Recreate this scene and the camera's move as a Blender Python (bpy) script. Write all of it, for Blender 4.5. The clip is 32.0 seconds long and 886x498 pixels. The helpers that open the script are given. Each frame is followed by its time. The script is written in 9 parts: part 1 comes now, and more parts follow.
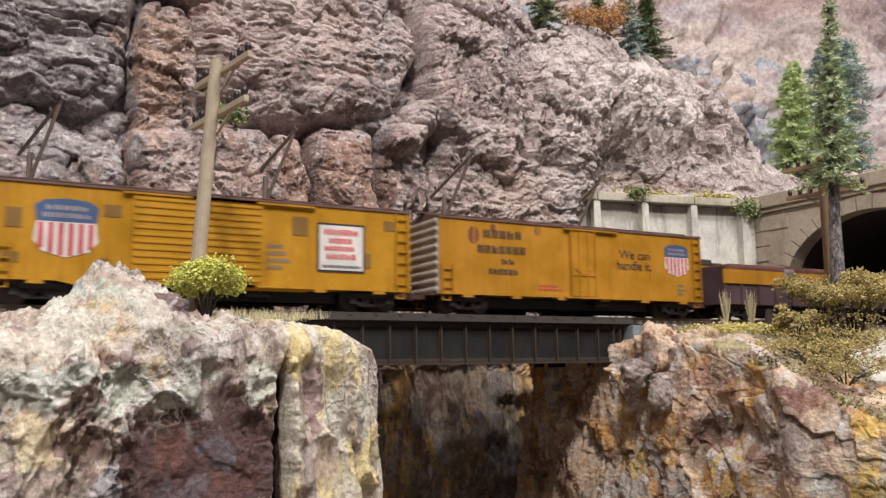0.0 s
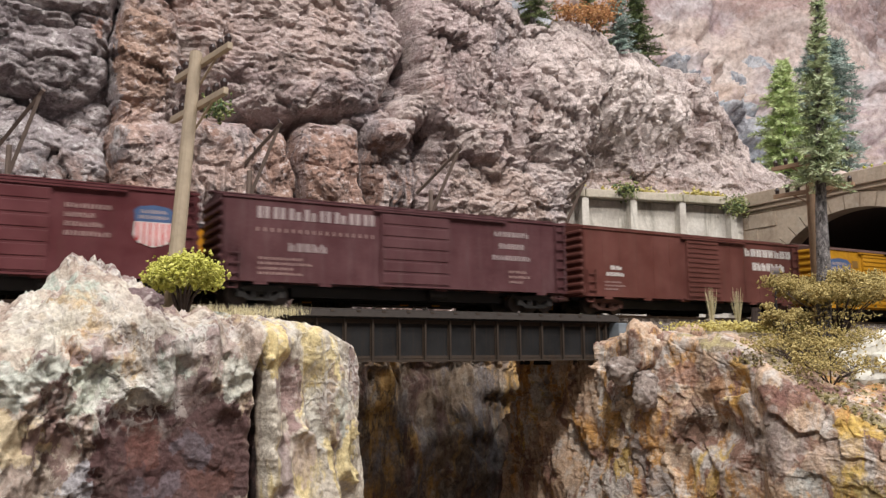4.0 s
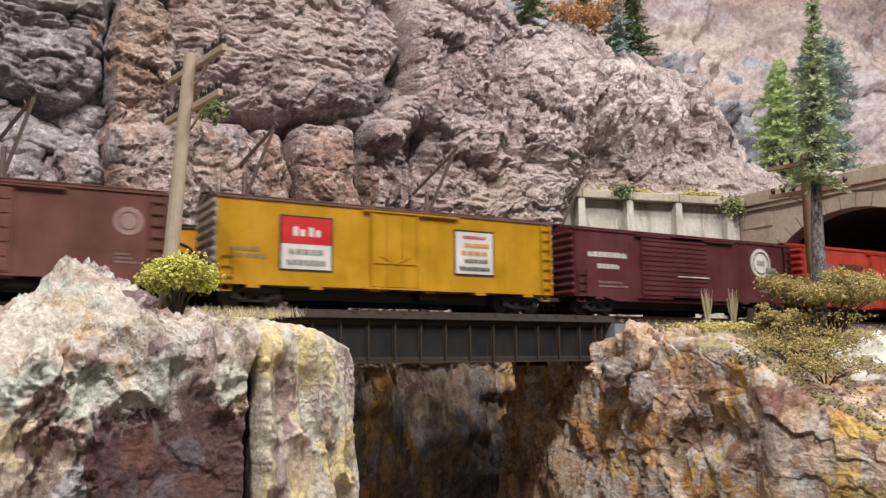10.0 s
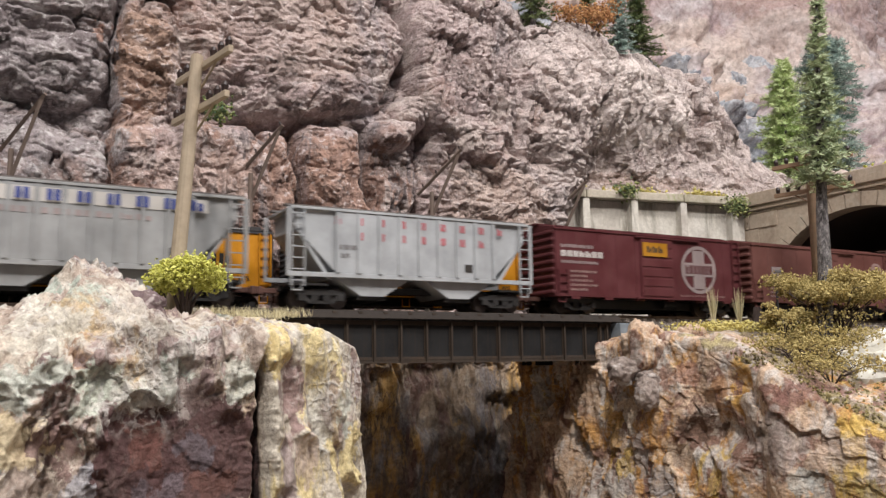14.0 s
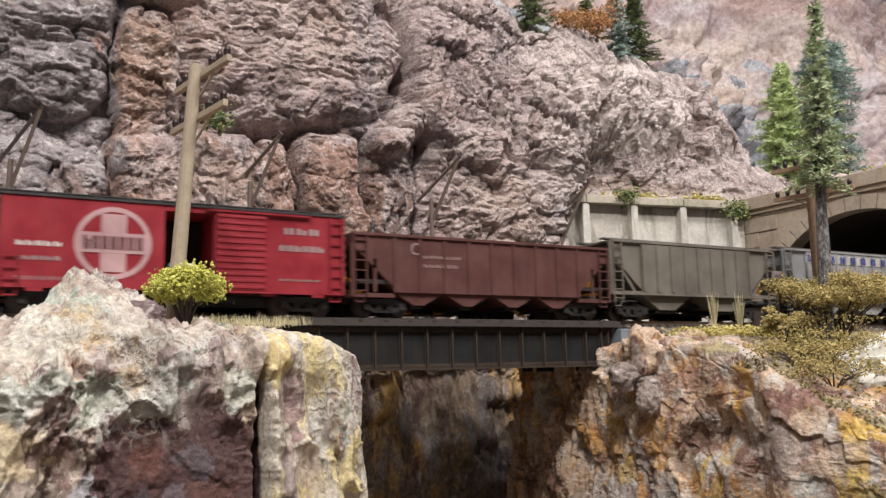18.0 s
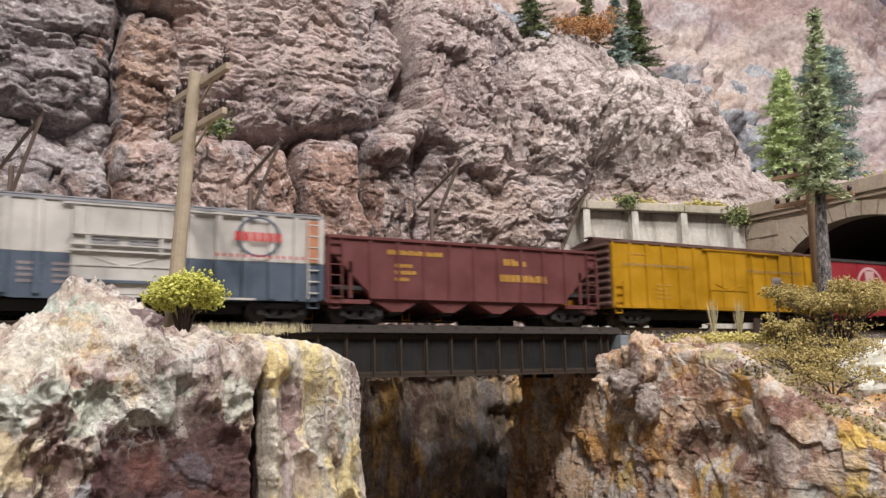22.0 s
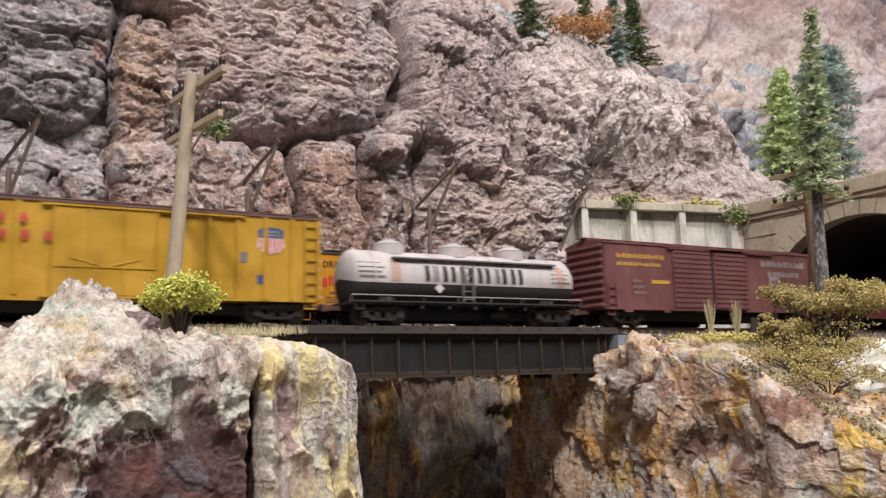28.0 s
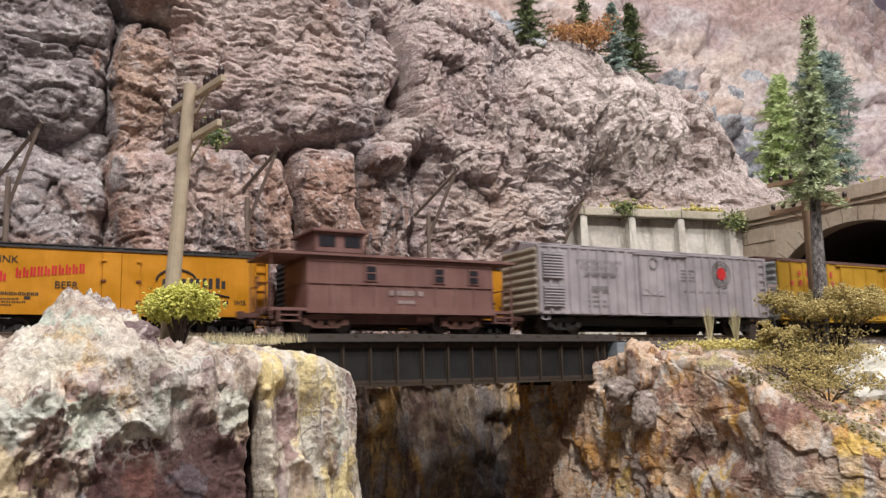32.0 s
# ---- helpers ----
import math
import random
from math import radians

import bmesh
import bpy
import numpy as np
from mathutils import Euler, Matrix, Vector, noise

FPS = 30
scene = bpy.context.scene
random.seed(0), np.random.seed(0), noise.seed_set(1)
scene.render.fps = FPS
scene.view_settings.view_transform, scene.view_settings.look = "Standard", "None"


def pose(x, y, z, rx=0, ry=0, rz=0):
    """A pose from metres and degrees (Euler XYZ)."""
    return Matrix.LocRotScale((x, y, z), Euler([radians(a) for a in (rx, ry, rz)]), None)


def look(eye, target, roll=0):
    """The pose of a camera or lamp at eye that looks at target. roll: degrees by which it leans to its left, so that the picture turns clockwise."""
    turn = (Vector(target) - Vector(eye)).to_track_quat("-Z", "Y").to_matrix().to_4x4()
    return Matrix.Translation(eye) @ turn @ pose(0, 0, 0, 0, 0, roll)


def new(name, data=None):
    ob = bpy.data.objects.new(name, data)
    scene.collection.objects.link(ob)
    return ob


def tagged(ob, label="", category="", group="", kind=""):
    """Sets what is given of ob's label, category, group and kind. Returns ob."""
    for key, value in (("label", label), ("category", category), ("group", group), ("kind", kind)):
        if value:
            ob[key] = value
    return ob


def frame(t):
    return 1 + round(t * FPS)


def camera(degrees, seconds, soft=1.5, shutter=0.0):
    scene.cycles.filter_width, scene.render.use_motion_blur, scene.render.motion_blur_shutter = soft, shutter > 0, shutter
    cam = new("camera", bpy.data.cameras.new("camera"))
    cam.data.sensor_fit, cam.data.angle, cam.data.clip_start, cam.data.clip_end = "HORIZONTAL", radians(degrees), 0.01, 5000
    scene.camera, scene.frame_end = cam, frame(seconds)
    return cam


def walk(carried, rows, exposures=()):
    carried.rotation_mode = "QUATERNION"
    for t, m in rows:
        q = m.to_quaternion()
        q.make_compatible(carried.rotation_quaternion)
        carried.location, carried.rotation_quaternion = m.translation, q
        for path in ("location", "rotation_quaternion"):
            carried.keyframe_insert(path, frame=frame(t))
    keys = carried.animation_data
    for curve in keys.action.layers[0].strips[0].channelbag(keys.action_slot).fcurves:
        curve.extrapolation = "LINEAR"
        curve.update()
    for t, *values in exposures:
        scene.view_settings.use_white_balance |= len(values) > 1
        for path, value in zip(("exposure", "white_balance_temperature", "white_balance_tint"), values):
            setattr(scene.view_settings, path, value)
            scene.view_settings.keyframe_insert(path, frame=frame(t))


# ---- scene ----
EXPOSURE = 0.0
cam = camera(56.32, 32.0, soft=1.4, shutter=0.5)
PATH = [
    (0.0, pose(-0.00591, -0.37687, -0.02572, 97.963, 0.732, -28.847)),
    (0.5, pose(-0.00569, -0.37718, -0.02599, 97.945, 0.709, -28.844)),
    (1.0, pose(-0.00483, -0.37695, -0.02606, 97.918, 0.655, -28.843)),
    (1.5, pose(-0.00482, -0.37702, -0.02623, 97.893, 0.574, -28.912)),
    (2.0, pose(-0.00373, -0.37580, -0.02654, 97.827, 0.525, -29.069)),
    (2.5, pose(-0.00233, -0.37519, -0.02633, 97.793, 0.398, -29.205)),
    (3.0, pose(-0.00123, -0.37477, -0.02676, 97.787, 0.380, -29.325)),
    (3.5, pose(-0.00101, -0.37513, -0.02613, 97.729, 0.411, -29.393)),
    (5.5, pose(-0.00018, -0.37574, -0.02495, 97.724, 0.676, -29.528)),
    (6.0, pose(-0.00057, -0.37581, -0.02502, 97.770, 0.690, -29.488)),
    (6.5, pose(-0.00050, -0.37648, -0.02467, 97.822, 0.621, -29.415)),
    (7.0, pose(-0.00061, -0.37598, -0.02505, 97.863, 0.587, -29.423)),
    (7.5, pose(-0.00036, -0.37583, -0.02468, 97.863, 0.547, -29.454)),
    (8.0, pose(0.00049, -0.37559, -0.02530, 97.901, 0.520, -29.440)),
    (8.5, pose(0.00016, -0.37559, -0.02550, 97.877, 0.544, -29.507)),
    (9.0, pose(-0.00001, -0.37598, -0.02485, 97.815, 0.550, -29.546)),
    (9.5, pose(0.00057, -0.37560, -0.02556, 97.749, 0.577, -29.580)),
    (10.0, pose(0.00006, -0.37580, -0.02478, 97.702, 0.574, -29.608)),
    (10.5, pose(0.00050, -0.37602, -0.02454, 97.686, 0.607, -29.548)),
    (11.0, pose(0.00083, -0.37598, -0.02499, 97.727, 0.585, -29.535)),
    (11.5, pose(0.00041, -0.37602, -0.02490, 97.771, 0.555, -29.515)),
    (12.0, pose(-0.00006, -0.37572, -0.02545, 97.790, 0.537, -29.460)),
    (12.5, pose(-0.00000, -0.37592, -0.02599, 97.776, 0.561, -29.437)),
    (13.0, pose(-0.00085, -0.37581, -0.02597, 97.763, 0.589, -29.413)),
    (13.5, pose(-0.00128, -0.37591, -0.02569, 97.775, 0.670, -29.374)),
    (14.0, pose(-0.00108, -0.37616, -0.02569, 97.817, 0.768, -29.301)),
    (14.5, pose(-0.00075, -0.37622, -0.02532, 97.864, 0.924, -29.180)),
    (16.5, pose(-0.00120, -0.37716, -0.02455, 98.039, 1.152, -29.019)),
    (17.0, pose(-0.00106, -0.37672, -0.02435, 98.108, 1.139, -29.099)),
    (17.5, pose(-0.00108, -0.37677, -0.02484, 98.175, 1.143, -29.173)),
    (18.0, pose(-0.00078, -0.37623, -0.02513, 98.221, 1.210, -29.212)),
    (18.5, pose(-0.00027, -0.37643, -0.02471, 98.285, 1.223, -29.182)),
    (19.0, pose(-0.00077, -0.37696, -0.02457, 98.304, 1.200, -29.171)),
    (19.5, pose(-0.00034, -0.37763, -0.02463, 98.358, 1.245, -29.093)),
    (20.0, pose(-0.00033, -0.37740, -0.02456, 98.365, 1.223, -29.050)),
    (20.5, pose(-0.00012, -0.37721, -0.02450, 98.364, 1.188, -29.032)),
    (21.0, pose(0.00033, -0.37716, -0.02426, 98.446, 1.159, -29.030)),
    (21.5, pose(0.00002, -0.37803, -0.02390, 98.419, 1.139, -29.014)),
    (22.0, pose(0.00026, -0.37765, -0.02373, 98.485, 1.140, -29.049)),
    (22.5, pose(0.00040, -0.37786, -0.02355, 98.471, 1.097, -29.027)),
    (23.0, pose(0.00048, -0.37934, -0.02306, 98.436, 1.151, -28.978)),
    (23.5, pose(0.00155, -0.37842, -0.02340, 98.355, 1.124, -29.006)),
    (24.0, pose(0.00145, -0.37808, -0.02332, 98.258, 1.116, -29.098)),
    (24.5, pose(0.00129, -0.37770, -0.02367, 98.199, 1.142, -29.223)),
    (25.0, pose(0.00155, -0.37747, -0.02375, 98.199, 1.089, -29.289)),
    (25.5, pose(0.00211, -0.37741, -0.02325, 98.262, 1.141, -29.303)),
    (27.5, pose(0.00140, -0.37940, -0.02246, 98.467, 1.348, -29.034)),
    (28.0, pose(0.00141, -0.37900, -0.02296, 98.412, 1.288, -28.997)),
    (28.5, pose(0.00203, -0.37821, -0.02285, 98.395, 1.318, -28.990)),
    (29.0, pose(0.00160, -0.37844, -0.02306, 98.378, 1.258, -29.014)),
    (29.5, pose(0.00159, -0.37830, -0.02263, 98.401, 1.219, -29.085)),
    (30.0, pose(0.00167, -0.37859, -0.02305, 98.446, 1.182, -29.092)),
    (30.5, pose(0.00305, -0.37846, -0.02242, 98.499, 1.196, -29.132)),
    (31.0, pose(0.00201, -0.37910, -0.02223, 98.577, 1.240, -29.179)),
    (31.5, pose(0.00187, -0.37950, -0.02227, 98.695, 1.322, -29.062)),
    (32.0, pose(0.00137, -0.37983, -0.02205, 98.826, 1.428, -29.005)),
]
walk(cam, PATH, exposures=((0.0, EXPOSURE), (32.0, EXPOSURE)))

# how far the train has run along the track, metres at seconds
RUN = [(0, 0.0124), (1, 0.1354), (2, 0.2585), (3, 0.3821), (6, 0.7549), (7, 0.8767), (8, 0.9991), (9, 1.1221), (10, 1.2466), (11, 1.3715), (12, 1.4966), (13, 1.6224), (14, 1.7459), (17, 2.1149), (18, 2.2389), (19, 2.3641), (20, 2.4885), (21, 2.6129), (22, 2.7382), (23, 2.8643), (24, 2.9903), (25, 3.1159), (28, 3.4903), (29, 3.6145), (30, 3.7379), (31, 3.8606), (32, 3.9830)]

# ---------------------------------------------------------------- light
world = bpy.data.worlds.new("room_air")
scene.world = world
world.use_nodes = True
world.node_tree.nodes["Background"].inputs[0].default_value = (0.75, 0.72, 0.80, 1)
world.node_tree.nodes["Background"].inputs[1].default_value = 0.19


def lamp(name, eye, target, watts, size, colour):
    data = bpy.data.lights.new(name, "AREA")
    data.shape, data.size, data.size_y = "RECTANGLE", size[0], size[1]
    data.energy, data.color = watts, colour
    ob = new(name, data)
    ob.matrix_world = look(eye, target)
    return ob


WARM = (1.0, 0.93, 0.86)
# unseen lamps: the first follows the crossarm shadows, the second is an added fill
LAMPS = [
    ((-0.24, -0.85, 1.02), (0.20, 0.0, 0.0), 13.0, (0.09, 0.09)),
    ((0.62, -0.70, 1.20), (0.45, 0.05, 0.1), 10.0, (0.14, 0.14)),
]
for n, (eye, target, watts, size) in enumerate(LAMPS):
    lamp("unseen_lamp", eye, target, watts, size, WARM)
# broad fill added overhead to lift the dark areas; no fitting is known there
lamp("unseen_ceiling_fill", (0.2, -1.0, 1.50), (0.2, -1.0, 0), 38.0, (3.0, 1.2), (0.96, 0.97, 1.0))

# ---------------------------------------------------------------- materials


def nodes(name):
    m = bpy.data.materials.new(name)
    m.use_nodes = True
    t = m.node_tree
    b = t.nodes["Principled BSDF"]
    return m, t, b


def nd(t, kind, **kw):
    n = t.nodes.new(kind)
    for k, v in kw.items():
        n.inputs[k].default_value = v
    return n


def coords(t, scale=(1, 1, 1)):
    m = t.nodes.new("ShaderNodeMapping")
    m.inputs["Scale"].default_value = scale
    c = t.nodes.new("ShaderNodeTexCoord")
    t.links.new(c.outputs["Object"], m.inputs[0])
    return m.outputs[0]


def ramp(t, fac, stops):
    r = t.nodes.new("ShaderNodeValToRGB")
    e = r.color_ramp.elements
    while len(e) < len(stops):
        e.new(0.5)
    for x, (p, c) in zip(e, stops):
        x.position, x.color = p, (*c, 1)
    t.links.new(fac, r.inputs[0])
    return r.outputs[0]


def mixc(t, fac, a, b, mode="MIX"):
    n = t.nodes.new("ShaderNodeMix")
    n.data_type, n.blend_type = "RGBA", mode
    for sock, v in ((n.inputs[0], fac), (n.inputs[6], a), (n.inputs[7], b)):
        if hasattr(v, "default_value"):
            t.links.new(v, sock)
        else:
            sock.default_value = v if isinstance(v, float) else (*v, 1)
    return n.outputs[2]


def noise_tex(t, vec, scale, detail=4.0, rough=0.6, distort=0.0):
    n = nd(t, "ShaderNodeTexNoise", Scale=scale, Detail=detail, Roughness=rough, Distortion=distort)
    t.links.new(vec, n.inputs["Vector"])
    return n.outputs[0]


def bumped(t, b, height, strength, dist):
    n = nd(t, "ShaderNodeBump", Strength=strength, Distance=dist)
    t.links.new(height, n.inputs["Height"])
    t.links.new(n.outputs[0], b.inputs["Normal"])


def paint(name, colour, rough=0.5, dirt=0.35, dirt_colour=(0.09, 0.06, 0.045), metal=0.0):
    """Weathered model paint: faded patches, fine grime and downward streaks."""
    m, t, b = nodes(name)
    c1 = noise_tex(t, coords(t, (60, 60, 60)), 1.0, 3)
    streak = noise_tex(t, coords(t, (420, 420, 26)), 1.0, 3)
    grain = noise_tex(t, coords(t, (900, 900, 900)), 1.0, 2)
    light = tuple(min(1, c * 1.10 + 0.008) for c in colour)
    dark = tuple(c * 0.84 for c in colour)
    col = mixc(t, ramp(t, c1, [(0.35, (0, 0, 0)), (0.65, (1, 1, 1))]), dark, light)
    s = ramp(t, streak, [(0.52, (0, 0, 0)), (0.78, (dirt, dirt, dirt))])
    col = mixc(t, s, col, dirt_colour)
    g = ramp(t, grain, [(0.5, (0, 0, 0)), (0.8, (dirt * 0.5,) * 3)])
    col = mixc(t, g, col, dirt_colour)
    t.links.new(col, b.inputs["Base Color"])
    r = ramp(t, c1, [(0.3, (rough - 0.1,) * 3), (0.7, (min(1, rough + 0.15),) * 3)])
    t.links.new(r, b.inputs["Roughness"])
    b.inputs["Metallic"].default_value = metal
    b.inputs["Specular IOR Level"].default_value = 0.2
    bumped(t, b, grain, 0.12, 0.0002)
    return m


def plain(name, colour, rough=0.6, metal=0.0, vary=0.15, scale=300):
    m, t, b = nodes(name)
    n = noise_tex(t, coords(t, (scale,) * 3), 1.0, 4)
    col = mixc(t, n, tuple(c * (1 - vary) for c in colour), tuple(min(1, c * (1 + vary)) for c in colour))
    t.links.new(col, b.inputs["Base Color"])
    b.inputs["Roughness"].default_value = rough
    b.inputs["Metallic"].default_value = metal
    return m


def stretch_of(t, axis, e0, e1):
    """0 to 1 between two places along an axis of the object, with a ragged edge."""
    sep = t.nodes.new("ShaderNodeSeparateXYZ")
    t.links.new(coords(t), sep.inputs[0])
    wob = t.nodes.new("ShaderNodeMath")
    wob.operation = "MULTIPLY_ADD"
    wob.inputs[1].default_value = min(0.016, 2.2 * abs(e1 - e0))
    t.links.new(noise_tex(t, coords(t, (90, 90, 60)), 1.0, 4), wob.inputs[0])
    t.links.new(sep.outputs["XYZ".index(axis.upper())], wob.inputs[2])
    r = nd(t, "ShaderNodeMapRange")
    shift = 0.5 * min(0.016, 2.2 * abs(e1 - e0))
    r.inputs["From Min"].default_value, r.inputs["From Max"].default_value = e0 + shift, e1 + shift
    t.links.new(wob.outputs[0], r.inputs["Value"])
    return r.outputs[0]


def rock(name, layers, bump=0.5, fine=420, rough=0.85, wash=34, veins=0.6, chalk=0.5, chalk_colour=(0.62, 0.57, 0.54), net=0, chips=0.0, speckle=1.0, cracks=None, net_zone=(), blots=(), plane="xz", net_where=0.52):
    """Cast plaster rock, washed and dry-brushed. layers: (scale xyz, threshold, softness, colour), the first being the ground coat."""
    m, t, b = nodes(name)
    col = None
    for scale, th, soft, c, *zone in layers:
        if col is None:
            n = noise_tex(t, coords(t, scale), 1.0, 6, 0.65)
            col = mixc(t, n, tuple(x * 0.75 for x in c), tuple(min(1, x * 1.25) for x in c))
            continue
        n = noise_tex(t, coords(t, scale), 1.0, 8, 0.68, 0.6)
        f = ramp(t, n, [(th - soft, (0, 0, 0)), (th + soft, (1, 1, 1))])
        for axis, e0, e1 in zone[0] if zone else ():
            f = mixc(t, 1.0, f, stretch_of(t, axis, e0, e1), "MULTIPLY")
        col = mixc(t, f, col, c)
    if blots:
        # brushed patches of colour: centre and radii in the plane of the face, colour, cover
        wander = nd(t, "ShaderNodeTexNoise", Scale=1.0, Detail=7.0, Roughness=0.66)
        t.links.new(coords(t, (110, 110, 80)), wander.inputs["Vector"])
        vec = t.nodes.new("ShaderNodeVectorMath")
        vec.operation = "MULTIPLY_ADD"
        vec.inputs[1].default_value = (0.030, 0.030, 0.030)
        t.links.new(wander.outputs["Color"], vec.inputs[0])
        t.links.new(coords(t), vec.inputs[2])
        worn = noise_tex(t, coords(t, (170, 170, 110)), 1.0, 6, 0.7)
        for ca, cb, ra, rb, colour, cover in blots:
            mp = t.nodes.new("ShaderNodeMapping")
            ia = "xyz".index(plane[0])
            size, place = [0.0, 0.0, 1 / rb], [0.0, 0.0, -(cb + 0.015) / rb]
            size[ia], place[ia] = 1 / ra, -(ca + 0.015) / ra
            mp.inputs["Scale"].default_value, mp.inputs["Location"].default_value = size, place
            t.links.new(vec.outputs[0], mp.inputs[0])
            ln = t.nodes.new("ShaderNodeVectorMath")
            ln.operation = "LENGTH"
            t.links.new(mp.outputs[0], ln.inputs[0])
            f = ramp(t, ln.outputs["Value"], [(0.86, (cover,) * 3), (1.0, (0, 0, 0))])
            f = mixc(t, 0.75 if cover < 0.9 else 0.25, f, ramp(t, worn, [(0.30, (0.25,) * 3), (0.50, (1, 1, 1))]), "MULTIPLY")
            col = mixc(t, f, col, colour)
    g = noise_tex(t, coords(t, (fine,) * 3), 1.0, 7, 0.66)
    speck = ramp(t, g, [(0.34, (1 - 0.34 * speckle, 1 - 0.37 * speckle, 1 - 0.39 * speckle)), (0.62, (1 + 0.16 * speckle,) * 3)])
    col = mixc(t, 1.0, col, speck, "MULTIPLY")
    # dark wash in streaks, chalky dry-brushed scuffs, and raised plaster ridges
    v = noise_tex(t, coords(t, (wash, wash, wash * 0.6)), 1.0, 6, 0.62, 0.4)
    col = mixc(t, veins, col, ramp(t, v, [(0.36, (0.45, 0.41, 0.40)), (0.50, (1, 1, 1))]), "MULTIPLY")
    c2 = noise_tex(t, coords(t, (fine * 0.32, fine * 0.32, fine * 0.42)), 1.0, 5, 0.6, 0.2)
    scuff = ramp(t, c2, [(0.57, (0, 0, 0)), (0.625, (chalk,) * 3)])
    for axis, e0, e1 in net_zone:
        scuff = mixc(t, 1.0, scuff, stretch_of(t, axis, e0, e1), "MULTIPLY")
    col = mixc(t, scuff, col, chalk_colour)
    if chips:
        k = t.nodes.new("ShaderNodeTexVoronoi")
        k.feature = "F1"
        k.inputs["Scale"].default_value = 1.0
        k.inputs["Detail"].default_value = 2.0
        t.links.new(coords(t, (fine * 0.55, fine * 0.55, fine * 0.75)), k.inputs["Vector"])
        g = mixc(t, chips, g, k.outputs["Distance"])
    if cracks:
        # fine cracks of the casting: dark wash and crevice shade put into the colour
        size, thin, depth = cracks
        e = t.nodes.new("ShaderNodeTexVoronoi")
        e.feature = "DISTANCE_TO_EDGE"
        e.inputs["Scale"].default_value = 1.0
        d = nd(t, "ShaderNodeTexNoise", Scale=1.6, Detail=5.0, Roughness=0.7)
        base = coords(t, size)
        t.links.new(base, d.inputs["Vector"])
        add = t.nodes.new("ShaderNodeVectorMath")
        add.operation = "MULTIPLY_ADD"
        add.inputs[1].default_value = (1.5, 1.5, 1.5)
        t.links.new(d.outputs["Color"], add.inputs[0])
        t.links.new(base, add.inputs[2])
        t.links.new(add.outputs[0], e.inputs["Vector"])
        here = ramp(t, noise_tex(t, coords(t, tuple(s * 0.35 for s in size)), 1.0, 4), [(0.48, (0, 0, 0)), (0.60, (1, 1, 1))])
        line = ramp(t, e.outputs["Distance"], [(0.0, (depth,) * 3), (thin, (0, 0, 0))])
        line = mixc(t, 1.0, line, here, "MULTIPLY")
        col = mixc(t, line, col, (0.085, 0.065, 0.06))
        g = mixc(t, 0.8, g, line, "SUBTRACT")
    if net:
        w = t.nodes.new("ShaderNodeTexVoronoi")
        w.feature = "DISTANCE_TO_EDGE"
        w.inputs["Scale"].default_value = 1.0
        d = nd(t, "ShaderNodeTexNoise", Scale=2.0, Detail=3.0)
        base = coords(t, (net, net, net * 0.8))
        t.links.new(base, d.inputs["Vector"])
        add = t.nodes.new("ShaderNodeVectorMath")
        add.operation = "MULTIPLY_ADD"
        add.inputs[1].default_value = (0.9, 0.9, 0.9)
        t.links.new(d.outputs["Color"], add.inputs[0])
        t.links.new(base, add.inputs[2])
        t.links.new(add.outputs[0], w.inputs["Vector"])
        where = ramp(t, noise_tex(t, coords(t, (30, 30, 30)), 1.0, 3), [(net_where, (0, 0, 0)), (net_where + 0.08, (1, 1, 1))])
        line = ramp(t, w.outputs["Distance"], [(0.02, (0.6, 0.6, 0.6)), (0.13, (0, 0, 0))])
        line = mixc(t, 1.0, line, where, "MULTIPLY")
        for axis, e0, e1 in net_zone:
            line = mixc(t, 1.0, line, stretch_of(t, axis, e0, e1), "MULTIPLY")
        col = mixc(t, line, col, (0.60, 0.57, 0.54))
        g = mixc(t, 0.7, g, line, "ADD")
    t.links.new(col, b.inputs["Base Color"])
    b.inputs["Roughness"].default_value = rough
    bumped(t, b, g, bump, 0.0022)
    return m


